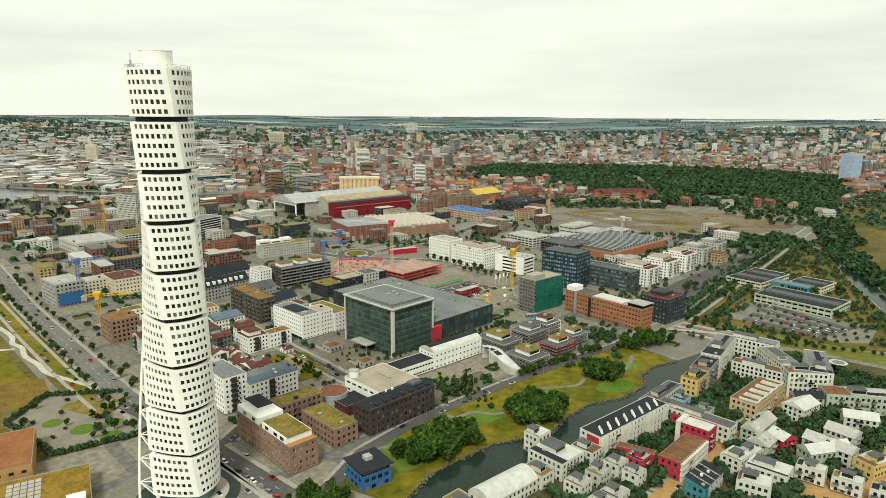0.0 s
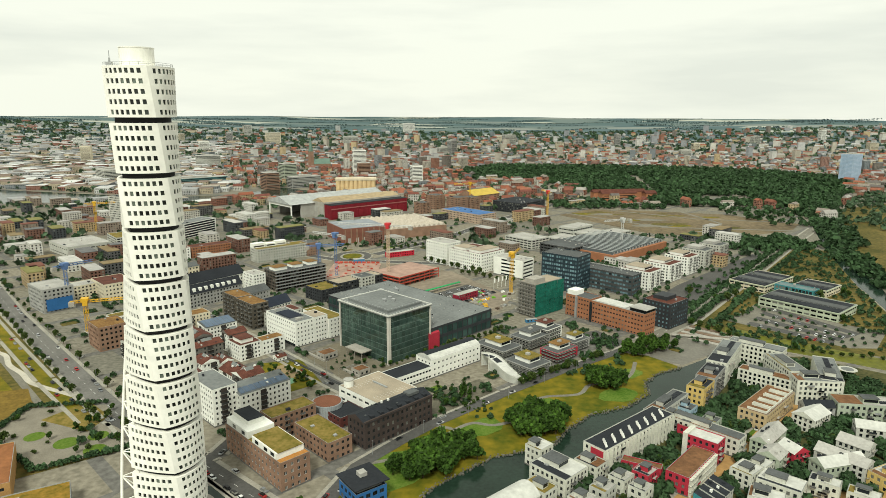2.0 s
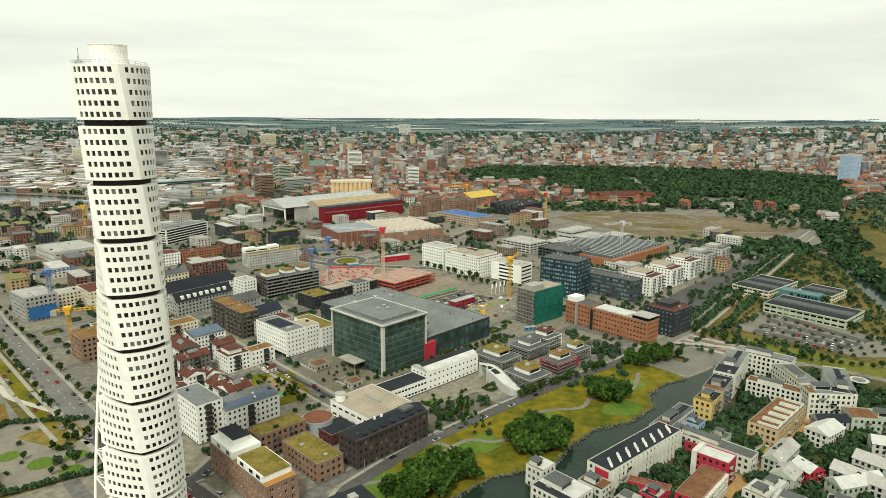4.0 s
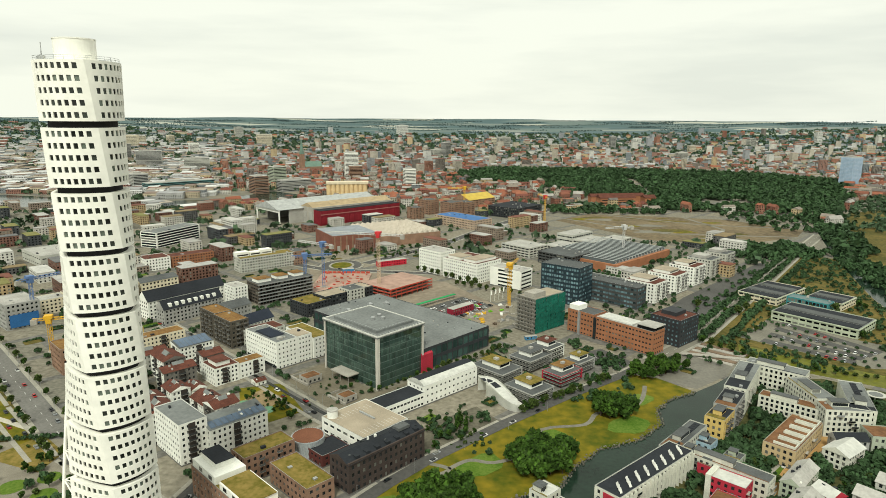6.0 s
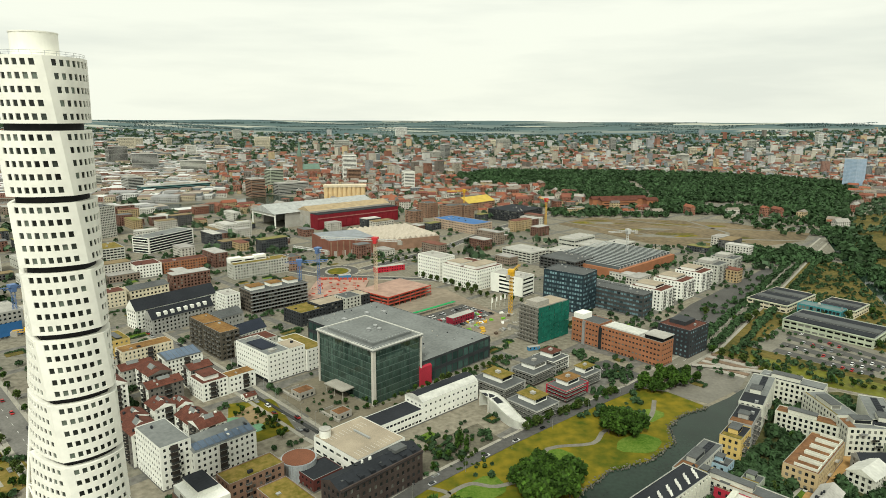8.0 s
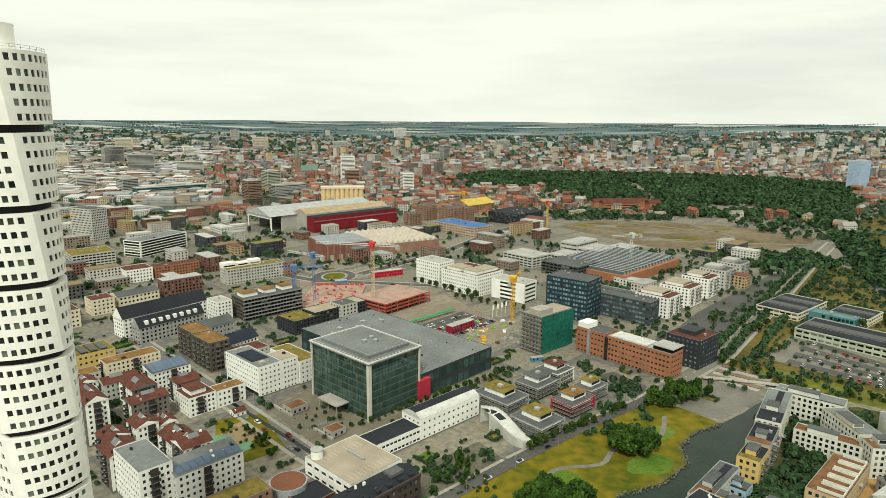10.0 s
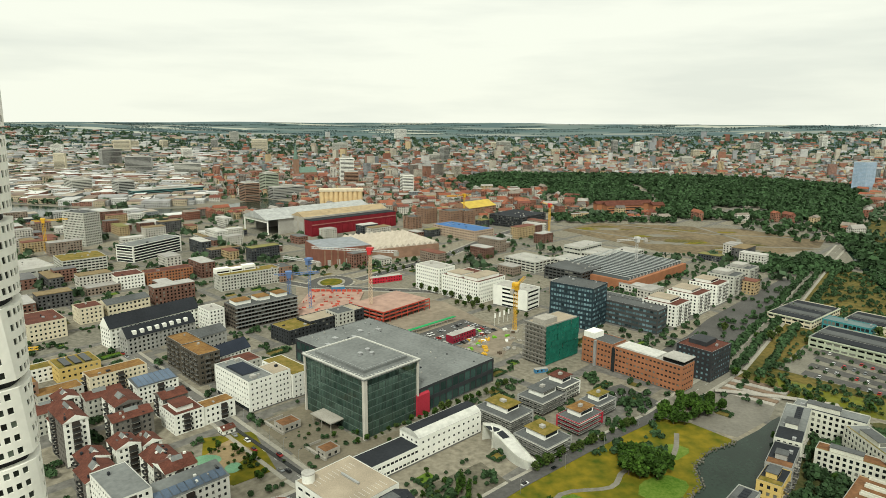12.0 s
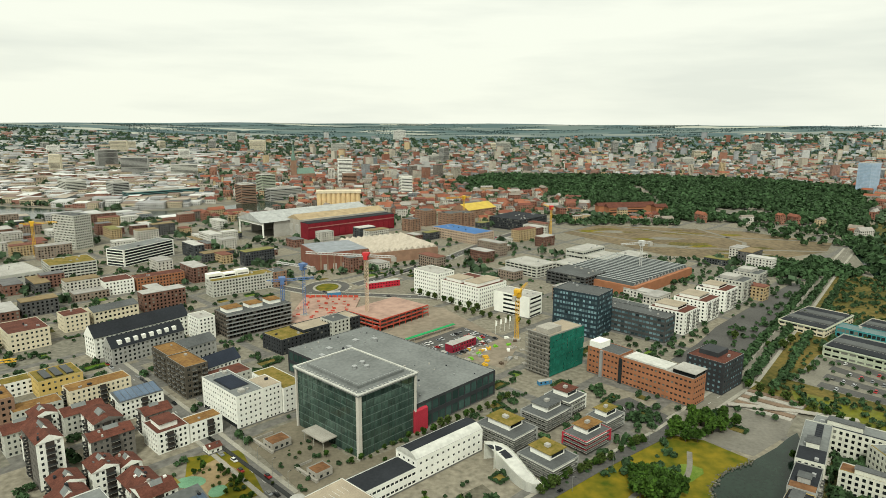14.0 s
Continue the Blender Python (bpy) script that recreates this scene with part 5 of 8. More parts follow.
for k in range(7):
    q = Shape()
    q.quad((1 + k * 3.2, 0.6, 11.65), (3.9 + k * 3.2, 0.6, 11.65), (3.9 + k * 3.2, 12, 13.75), (1 + k * 3.2, 12, 13.75))
    part("solar_panel", q, BLUEPANEL, e, "grey-blue solar panel")
flats((-86, 200), 20, 13, 12, wall=PALE)
flats((-98, 226), 33, 13, 14, RUSTROOF, "flat", label="white flats with an orange-brown planted roof", wall=CREAM)
flats((-118, 208), 24, 13, 10, RUSTROOF, "flat", label="pale flats with an orange-brown planted roof", wall=PALE)
flats((-104, 180), 16, 14, 12, wall=PALE)
flats((-84, 168), 14, 14, 13)
flats((-50, 131), 12, 12, 14, wall_v=TAUPE)
flats((-44, 200), 14, 12, 13, wall=TAUPE, wall_v=WHITE, label="taupe and white block of flats with a red tiled roof")
flats((-100, 196), 12, 12, 13)
building("yellow_hall", (-128, 246), 24, 22, 11, 46, 3, 3, YELLOW, SEDUM, (1.4, 1.4), "yellow rendered hall with long skylights", "building", single=False)
part("skylight", Shape().box(4, 3, 11.1, 8, 19, 12).box(10, 3, 11.1, 14, 19, 12).box(16, 3, 11.1, 20, 19, 12), GLASS, bpy.data.objects["yellow_hall"])
building("white_gable_block", (-150, 246), 20, 12, 9, 46, 3, 3, WHITE, SEDUM, (1.4, 1.4), "low white block with planted roof", single=False)
building("dark_balcony_block", (-42, 248), 14, 26, 20, 46, 6, 3.0, mat("bronze_cladding", (0.085, 0.075, 0.06), 0.6), RUSTROOF, (1.9, 1.7), "dark block with bronze balconies and a brown planted roof", "apartment block", balconies=(("v", (1, 3, 5, 7)), ("u", (1, 3))), frame_mat=mat("bronze_frame", (0.25, 0.2, 0.13), 0.6))
building("dark_balcony_block", (-60, 267), 14, 24, 20, 46, 6, 3.0, mat("bronze_cladding", (0.085, 0.075, 0.06), 0.6), RUSTROOF, (1.9, 1.7), "dark block with bronze balconies and a brown planted roof", "apartment block", balconies=(("v", (1, 3, 5)),), frame_mat=MATS["bronze_frame"])
building("white_gable_house", (-38, 264), 28, 13, 12, 55, 4, 3, WHITE, MATS["solar_glass"], (1.4, 1.5), "white gabled house with a dark solar roof", "apartment block", single=False, style="gable", along="x", ridge=6)
building("dark_gable_block", (-66, 292), 30, 16, 14, 52, 4, 3, GREY, FELT, (1.4, 1.5), "grey block with a pitched grey metal roof", "apartment block", single=False, style="gable", ridge=4)
building("black_roof_block", (-130, 312), 70, 15, 15, 52, 5, 3.2, WHITE, FELT_DARK, (1.5, 1.6), "white block of flats under a long black saddle roof", "apartment block", single=False, style="gable", ridge=8)
b2 = building("black_roof_block", (-112, 300), 52, 12, 12, 52, 4, 3.2, GREY, FELT_DARK, (1.5, 1.6), "grey block of flats under a long black saddle roof", "apartment block", single=False, style="gable", ridge=7)
for k in range(8):
    part("dormer", Shape().box(5 + k * 5.6, 1.0, 13, 7.6 + k * 5.6, 3.6, 16.2), WHITE, b2, "white dormer window")
building("white_tower_block", (-73, 351), 13, 18, 17, 46, 6, 2.9, WHITE, FELT_LIGHT, (1.3, 1.4), "white block with small windows", "apartment block", single=False)
bt = building("dark_terrace_block", (-53, 356), 54, 22, 18, 44, 6, 2.9, mat("umber_cladding", (0.10, 0.085, 0.07)), FELT, (2.2, 1.7), "dark terraced block with long balcony decks", "apartment block", single=False)
for k in range(1, 7):
    part("balcony_deck", Shape().box(-1.2, -1.6, k * 3 - 0.25, 54, 0, k * 3 - 0.05).box(-1.2, -1.6, k * 3 - 0.05, 54, -1.52, k * 3 + 0.8), STEEL, bt)
part("penthouse", Shape().box(3, 7, 18, 16, 18, 21).box(22, 7, 18, 33, 18, 21).box(39, 7, 18, 49, 18, 21), WHITE, bt)
part("penthouse_roof", Shape().box(2.5, 6.5, 21, 16.5, 18.3, 21.2).box(21.5, 6.5, 21, 33.5, 18.3, 21.2).box(38.5, 6.5, 21, 49.4, 18.3, 21.2), RUSTROOF, bt)
wt = building("white_upper_block", (-105, 470), 62, 18, 15, 40, 5, 3, PALE, SEDUM, (1.6, 1.6), "pale block with a set-back white row on its roof", "apartment block", single=False)
part("penthouse", Shape().box(0, 10, 15.1, 14, 18, 20).box(15, 10, 15.1, 27, 18, 18.6).box(28, 10, 15.1, 40, 18, 20), WHITE, wt)
part("penthouse_window", Shape().box(1, 9.95, 16, 13, 9.997, 17.4).box(16, 9.95, 16, 26, 9.997, 17.4).box(29, 9.95, 16, 39, 9.997, 17.4), GLASS, wt)
building("brick_tail_block", (-58, 508), 14, 20, 15, 40, 5, 3, BRICK, FELT, (1.5, 1.5), "brown brick block beside the pale block", "apartment block", single=False)
building("cream_house", (-183, 367), 18, 18, 13, 46, 4, 3, CREAM, TILE, (1.4, 1.5), "cream corner house with a red-brown roof", "house", single=False)
building("cream_hall", (-170, 385), 36, 18, 11, 50, 3, 3.4, CREAM, FELT, (1.8, 1.7), "cream hall with a rounded grey roof", "hall", single=False, style="gable", ridge=3)
building("pink_house", (-196, 322), 26, 34, 14, 46, 4, 3, CREAM, TILE, (1.4, 1.5), "cream house with a red-brown roof", "house", single=False)
building("brown_net_block", (-134, 199), 20, 22, 17, 46, 5, 3, BRICK, RUSTROOF, (1.5, 1.6), "brown brick shell of an unfinished block", "building site", single=False)
building("scaffold_grey_block", (-225, 282), 24, 34, 20, 50, 6, 3, GREY, FELT_LIGHT, (1.6, 1.6), "grey shell of a block behind scaffolds", "building site", single=False)
part("blue_sheet", Shape().box(2, -1.3, 2, 22, -1.2, 12), BLUEWALL, bpy.data.objects["scaffold_grey_block"], "blue tarpaulin on the scaffold")
building("cream_row", (-224, 322), 42, 18, 12, 48, 4, 3, CREAM, FELT_LIGHT, (1.5, 1.5), "long cream block of flats", "apartment block", single=False)
building("white_shed", (-326, 488), 48, 58, 12, 50, 2, 6, PALE, FELT_LIGHT, (4, 1.2), "large pale windowless shed", "hall", single=False)
building("white_orange_block", (-206, 472), 26, 24, 13, 42, 4, 3, WHITE, TILE, (1.4, 1.5), "white block with dark window slots", "apartment block", single=False)
building("orange_block", (-186, 492), 46, 16, 12, 42, 4, 3, ORANGE, TILE, (1.6, 1.5), "ochre orange block of flats", "apartment block", single=False)
building("green_roof_office", (-292, 530), 44, 40, 15, 42, 5, 4, PALE, SEDUM, (3.2, 1.5), "pale office with window bands and a planted roof", "office building", single=False)
building("banded_office", (-247, 592), 74, 26, 19, 68, 6, 74, WHITE, FELT_MID, (70, 2.3), "long white office with black window bands", "office building", single=False)
building("slab_tower", (-352, 684), 24, 40, 43, 66, 13, 2.6, PALE, FELT, (1.5, 1.8), "tall pale grey slab block with many windows", "tower block", single=False)

# ---- far industrial halls ----
def hangar():
    OCC.extend([(-143, 768, 195, 70, radians(44)), (-77, 763, 150, 60, radians(43)), (-28, 580, 150, 96, radians(30)), (-120, 1040, 80, 26, radians(8)), (290, 480, 120, 96, radians(45)), (395, 1005, 112, 56, radians(12))])
    e = thing("shipyard_hangar", "great pale hangar with an open end and steel truss door", "hall", pose(-143, 768, 0, 0, 0, 44))
    part("wall", Shape().box(20, 0, 0, 190, 2, 22).box(20, 66, 0, 190, 68, 22).box(188, 2, 0, 190, 66, 22).box(60, 2, 0, 62, 66, 22), FELT_LIGHT, e)
    part("roof", Shape().gable(0, -2, 192, 70, 22, 33, 0, "x"), mat("pale_hangar_roof", (0.36, 0.37, 0.36), 0.7, grain=0.3), e, "pale sheet-metal hangar roof")
    part("truss", Shape().box(2, 0, 18, 4, 68, 21).rod((3, 0, 0), (3, 0, 22), 1.2, 8).rod((3, 68, 0), (3, 68, 22), 1.2, 8), WHITE, e)
    t = thing("red_hall", "long dark red hall with tan roof strips", "hall", pose(-77, 763, 0, 0, 0, 43))
    part("wall", Shape().box(0, 0, 0, 150, 20, 22).box(0, 20, 0, 150, 58, 25, 1), (mat("dark_red_cladding", (0.17, 0.012, 0.02), 0.7, grain=0.3), CONCRETE), t)
    for k in range(15):
        part("wall_panel", Shape().box(2 + k * 9.8, -0.4, 2, 10.6 + k * 9.8, -0.003, 12), mat("mid_red_cladding", (0.20, 0.015, 0.024), 0.7), t)
    part("band", Shape().box(0, -0.3, 15.5, 150, -0.003, 17), mat("pale_red_band", (0.3, 0.12, 0.11), 0.7), t)
    part("roof", Shape().gable(0, 22, 150, 56, 25, 31, 0, "x"), mat("tan_roof", (0.36, 0.28, 0.17), 0.85, grain=0.2), t, "tan ridged roof")
    part("roof_deck", Shape().box(0, 0, 22, 150, 20, 22.6), FELT_DARK, t)
    part("end_door", Shape().box(-0.5, 24, 0, -0.003, 34, 18).box(-0.5, 40, 0, -0.003, 52, 18), FELT_LIGHT, t)
    b = thing("brick_works", "brown brick works with rows of pale ridged roofs", "factory", pose(-28, 580, 0, 0, 0, 30))
    part("wall", Shape().box(0, 0, 0, 60, 62, 19), mat("red_brown_brick", (0.2, 0.085, 0.06), 0.9, grain=2), b)
    part("wall", Shape().box(60, 0, 0, 150, 96, 13), BRICK, b)
    for k in range(12):
        part("roof_ridge", Shape().gable(60 + k * 7.5, 1, 67 + k * 7.5, 95, 13, 16.5, 0, "y"), mat("pale_ridge_roof", (0.45, 0.40, 0.33), 0.8, grain=0.5), b)
    part("roof", Shape().box(1, 1, 19, 59, 61, 19.5), mat("blue_grey_roof", (0.24, 0.26, 0.28), 0.8, grain=0.3), b)
    for k in range(8):
        part("pilaster", Shape().box(2 + k * 7.8, -0.7, 0, 3.6 + k * 7.8, -0.003, 18), BRICK, b)
    for k in range(5):
        part("gate", Shape().box(6 + k * 11, -0.3, 0, 10 + k * 11, -0.003, 6.5), FELT_LIGHT, b)
    s = thing("grain_silo", "cream grain silo with ribbed walls", "silo", pose(-120, 1040, 0, 0, 0, 8))
    for k in range(9):
        part("silo_cell", Shape().rod((5 + k * 8.6, 5, 0), (5 + k * 8.6, 5, 32), 4.6, 14), mat("cream_silo", (0.62, 0.46, 0.25), 0.85), s)
    part("roof", Shape().box(0, 0, 32, 80, 26, 36), mat("cream_silo_top", (0.6, 0.52, 0.38), 0.85), s)


hangar()
building("blue_unfinished_block", (150, 735), 38, 84, 14, 44, 4, 3.2, mat("tan_panel", (0.42, 0.32, 0.24)), mat("blue_sheeting", (0.05, 0.14, 0.33), 0.7), (1.8, 1.6), "tan block with blue sheeting on its roof", "building site", single=False)
building("dark_offices", (225, 840), 70, 60, 17, 50, 5, 3.4, DARK, FELT_DARK, (2, 1.6), "dark clad offices in a row", "office building", single=False)
building("gold_roof_hall", (150, 960), 70, 40, 14, 45, 4, 4, BRICK, mat("gold_roof", (0.5, 0.36, 0.06), 0.5), (2, 1.6), "brick hall under a gold curved roof", "hall", single=False, style="gable", ridge=9)
for C, w, d, h in (((80, 880), 24, 24, 24), ((118, 850), 26, 26, 24), ((140, 870), 24, 24, 22), ((60, 830), 20, 20, 18)):
    building("brick_shell_block", C, w, d, h, 45, 7, 3, BRICK, FELT, (1.6, 1.7), "red-brown brick block under construction", "building site", single=False)


def castle():
    e = thing("brick_fortress", "low red brick fortress with tiled wings", "castle", pose(395, 1005, 0, 0, 0, 12))
    part("wall", Shape().box(0, 0, 0, 70, 20, 14).box(0, 40, 0, 110, 56, 12).box(90, 0, 0, 112, 18, 13), ORANGE, e)
    part("roof", Shape().gable(-1, -1, 71, 21, 14, 20, 0, "x").gable(-1, 39, 111, 57, 12, 17, 0, "x").gable(89, -1, 113, 19, 13, 18, 0, "x"), TILE, e)
    part("window_row", Shape().box(3, -0.1, 4, 66, -0.003, 6).box(3, -0.1, 9, 66, -0.003, 10.5), GLASS, e)


castle()


def landmark(name, x, y, w, d, h, wall, label, cat="tower block", a=20, glass=GLASS):
    z = ground_height(x, y)
    e = thing(name, label, cat, pose(x, y, z, 0, 0, a))
    part("wall", Shape().box(0, 0, -2, w, d, h), wall, e)
    s = Shape()
    for k in range(int(h / 3.2)):
        s.box(0.8, -0.12, 1.2 + k * 3.2, w - 0.8, -0.003, 2.7 + k * 3.2), s.box(-0.12, 0.8, 1.2 + k * 3.2, -0.003, d - 0.8, 2.7 + k * 3.2)
    tagged(part("glazing", s, glass, e), kind="stuff")
    part("roof", Shape().box(0.4, 0.4, h, w - 0.4, d - 0.4, h + 0.6).box(w * 0.3, d * 0.3, h + 0.6, w * 0.7, d * 0.7, h + 3.5), FELT_LIGHT, e)


BLUETOWER = mat("pale_blue_panel", (0.36, 0.45, 0.56), 0.4, grain=0.5)
landmark("blue_tower_block", 1075, 1362, 40, 30, 70, BLUETOWER, "tall pale blue tower block beyond the park", a=30, glass=mat("pale_blue_glass", (0.30, 0.40, 0.52), 0.3))
landmark("teal_harbour_office", -520, 1165, 150, 30, 17, mat("teal_office_glass", (0.08, 0.17, 0.17), 0.3), "long teal glazed harbour office", "office building", 43)
landmark("brick_tower_block", -285, 1140, 30, 30, 36, BRICK, "red-brown brick office tower", "office building", 40)
landmark("green_tower_block", -268, 1225, 30, 30, 48, GREENISH, "grey-green banded office tower", "office building", 40)
landmark("green_tower_block", -240, 1180, 70, 24, 24, GREY, "grey-green banded office block", "office building", 40)
landmark("white_tower_block", -150, 1470, 34, 30, 66, WHITE, "tall white twin tower block", a=15)
landmark("brown_tower_block", -128, 1400, 32, 26, 38, BRICK, "brown tower block before the white one", a=15)
landmark("dark_tower_block", -800, 1710, 70, 30, 52, GREY, "dark grey tower blocks of the harbour town", a=20)
landmark("dark_tower_block", -640, 1660, 70, 26, 36, PALE, "pale harbour office block", "office building", a=20)
landmark("white_tower_block", 18, 1260, 24, 22, 44, WHITE, "white tower block in the old town", a=20)
landmark("brick_tower_block", -690, 1250, 40, 60, 30, PALE, "pale portal-shaped harbour office", "office building", a=45)
landmark("dark_tower_block", -560, 1190, 32, 40, 34, GREY, "grey office tower at the harbour", "office building", a=45)
rf = random.Random(14)
for k in range(26):
    ang = radians(rf.uniform(-33, 34))
    r = rf.uniform(2100, 3600)
    landmark("tower_block", 110 + r * math.sin(ang), -170 + r * math.cos(ang), rf.uniform(22, 70), rf.uniform(14, 24), rf.uniform(28, 58), rf.choice((WHITE, PALE, CREAM, GREY)), "pale slab block far out in the town", a=rf.choice((10, 35, 60)))


def church():
    e = thing("church", "old brick church with a tall copper spire", "church", pose(-291, 1591, 0, 0, 0, 30))
    part("tower", Shape().box(0, 0, 0, 12, 12, 55), BRICK, e)
    part("spire", Shape().rod((6, 6, 55), (6, 6, 97), 7, 8, r2=0.3), mat("green_copper", (0.13, 0.2, 0.16), 0.6), e)
    part("nave", Shape().box(12, -6, 0, 60, 18, 20).gable(12, -6, 60, 18, 20, 34, 1), (BRICK, MATS["green_copper"]), e)


church()

# ---- canal houses ----
SEAWHITE = mat("weathered_white_render", (0.57, 0.57, 0.49), 0.85, amount=0.2, stain=0.2)
TAN = mat("tan_render", (0.46, 0.35, 0.2), 0.85, amount=0.15)
BROWNROOF = mat("brown_roof", (0.17, 0.085, 0.04), 0.9, grain=0.6, stain=0.2, amount=0.4)
def canal_house(C, w, d, h, a=45, wall=SEAWHITE, roof=FELT, label="", style="flat", ridge=3.0, **kw):
    e = building("canal_house", C, w, d, h, a, max(1, round(h / 3.1)), 2.7, wall, roof, (1.35, 1.7), label, "house", style=style, ridge=ridge, group="houses on the canal", single=C[0] < 290, **kw)
    rnd = random.Random(int(C[0] * 3 + C[1] * 17))
    if style == "flat" and kw.get("rooftop", True) and w * d > 60:
        # a set-back top room, a dark roof terrace and a solar row
        x0, y0 = w * rnd.uniform(0.1, 0.35), d * rnd.uniform(0.2, 0.45)
        x1, y1 = x0 + min(w * 0.45, rnd.uniform(5, 12)), min(d - 0.6, y0 + d * 0.45)
        part("top_room", Shape().box(x0, y0, h, x1, y1, h + 2.5).box(x0 - 0.3, y0 - 0.3, h + 2.5, x1 + 0.3, y1 + 0.3, h + 2.75, 1).box(x0 + 0.5, y0 - 0.05, h + 0.5, x1 - 0.5, y0 - 0.003, h + 2.1, 2), (wall, FELT, GLASS), e)
        part("roof_terrace", Shape().box(0.4, 0.4, h + 0.09, max(1.5, x0 - 0.5), d - 0.5, h + 0.2), rnd.choice((BROWNROOF, FELT_DARK, SEDUM)), e)
        if w > 14:
            for k in range(int((w - x1 - 2) / 2.6)):
                xx = x1 + 0.8 + k * 2.6
                part("solar_panel", Shape().prism([(xx, y0), (xx + 2.2, y0), (xx + 2.2, y0 + 3), (xx, y0 + 3)], h + 0.1, h + 0.55), FELT_DARK, e)
    if w > 8 and h > 6.5:
        z = h * 0.34
        for k in range(1, max(2, round(h / 3.1))):
            xx = w * rnd.uniform(0.1, 0.6)
            part("balcony", Shape().box(xx, -1.5, k * 3.1 - 0.15, xx + 3.4, 0, k * 3.1).box(xx, -1.5, k * 3.1, xx + 3.4, -1.44, k * 3.1 + 0.95, 1), (CONCRETE, rnd.choice((STEEL, GLASS, wall))), e)
    return e


e = canal_house((181.5, 51), 59, 12.5, 12, 41.3, SEAWHITE, FELT_DARK, "long white house row with a black roof and slanted white gables", rooftop=False)
for k in range(8):
    x = 3 + k * 6.9
    sk = Shape()
    for q in range(3):
        sk.v += [(x + q * 1.3, 2 + q * 1.6, 12.2), (x + 1.2 + q * 1.3, 1.6 + q * 1.6, 12.2), (x + 3.4 + q * 1.3, 4 + q * 1.6, 13.1), (x + 1.8 + q * 1.3, 4 + q * 1.6, 13.0)]
        i = len(sk.v) - 4
        sk.f += [(i, i + 1, i + 2, i + 3), (i + 3, i + 2, i + 1, i)]
        sk.i += [0, 0]
    part("skylight", sk, WSHEET, e, "white slanted roof lights")
fin = Shape().box(0, -1.3, 0, 0.35, -0.003, 11.8).mesh("balcony_fin", SEAWHITE)
for k in range(19):
    part("balcony_fin", fin, None, e, m=pose(1 + k * 3.15, 0, 0))
part("end_panel", Shape().box(-0.25, 1, 5, -0.003, 8, 11.4), REDWALL, e, "red panel on the end wall")
canal_house((160, 31), 17, 20, 9, 44, SEAWHITE, WSHEET, "white villa with a pale flat roof", balconies=(("u", (1, 3)),))
canal_house((152, 54), 10, 9, 10, 44, SEAWHITE, WSHEET, "white corner villa on the quay")
canal_house((176, 43), 9, 12, 8, 45, SEAWHITE, BROWNROOF, "small white house with a brown roof")
canal_house((206, 46), 5, 18, 6, 63, REDWALL, BROWNROOF, "low red row with a brown planted roof", rooftop=False)
e = canal_house((214, 34), 30, 10.5, 9, 48, REDWALL, BROWNROOF, "red rendered row with a brown planted roof", rooftop=False)
fin = Shape()
for k in range(13):
    fin.box(0.5 + k * 2.4, -1.4, 0, 0.8 + k * 2.4, 0, 9.2)
for k in range(1, 4):
    fin.box(0, -1.4, k * 2.9 - 0.2, 30, 0, k * 2.9)
part("balcony_frame", fin, SEAWHITE, e, "white balcony frame along the lane")
e = canal_house((236, 58.5), 10, 16, 12, 48, REDWALL, WSHEET, "red end house with a bright white roof and tall white wall", rooftop=False)
part("white_wall", Shape().box(-0.5, 14.2, 0, 10, 16.6, 13), SEAWHITE, e)
canal_house((250, 67), 9, 40, 9.5, 45, SEAWHITE, FELT, "long white row with a blue-grey roof", balconies=(("v", (2, 6, 9)),))
canal_house((219, 92), 36, 9, 10.5, 47, PALE, FELT, "grey canal row with a grey stepped roof")
canal_house((228, 93), 10, 9, 8, 47, YELLOW, BROWNROOF, "yellow garden house in the courtyard")
canal_house((240, 104), 9, 8, 7, 47, mat("pale_blue_render", (0.3, 0.42, 0.5), 0.85), FELT, "pale blue garden house")
canal_house((233, 82), 9, 8, 7.5, 47, REDWALL, FELT, "red garden house in the courtyard")
canal_house((248, 90), 8, 8, 7, 47, GREENISH, FELT, "sage garden house in the courtyard")
canal_house((252, 118), 17, 10, 13, 50, YELLOW, FELT_DARK, "yellow canal house with a dark roof", balconies=(("u", (1, 3)),))
canal_house((263, 131), 24, 11, 14, 54, GREY, FELT_DARK, "grey canal house with balcony towers", balconies=(("u", (1, 3, 5)),))
canal_house((278, 151), 46, 12, 15.5, 56, SEAWHITE, FELT_MID, "white angular apartment house with rooftop solar rows", balconies=())
canal_house((322, 172), 12, 34, 15, 50, SEAWHITE, FELT_MID, "white apartment house at the canal's end")
canal_house((309, 128), 23, 11.5, 15, -6, SEAWHITE, FELT_MID, "white courtyard house with glazed roof strip")
canal_house((334.5, 126), 40, 12, 15, 68, SEAWHITE, FELT_MID, "white courtyard house with glazed roof strip")
canal_house((311.5, 142), 12, 30, 14.6, 2, SEAWHITE, FELT_MID, "white courtyard house wing")
e = canal_house((276, 94), 42, 15, 9.5, 45, TAN, BROWNROOF, "tan row with brown terraces stepping down to the lane", rooftop=False)
for k in range(5):
    part("terrace_wall", Shape().box(2 + k * 8.2, 1, 9.6, 8.6 + k * 8.2, 1.4, 10.9).box(2 + k * 8.2, 1.4, 9.6, 2.4 + k * 8.2, 11, 10.9).box(8.2 + k * 8.2, 1.4, 9.6, 8.6 + k * 8.2, 11, 10.9), SEAWHITE, e, "pale terrace wall")
canal_house((310, 136), 9, 30, 11, 50, SEAWHITE, BROWNROOF, "white row with a brown roof")
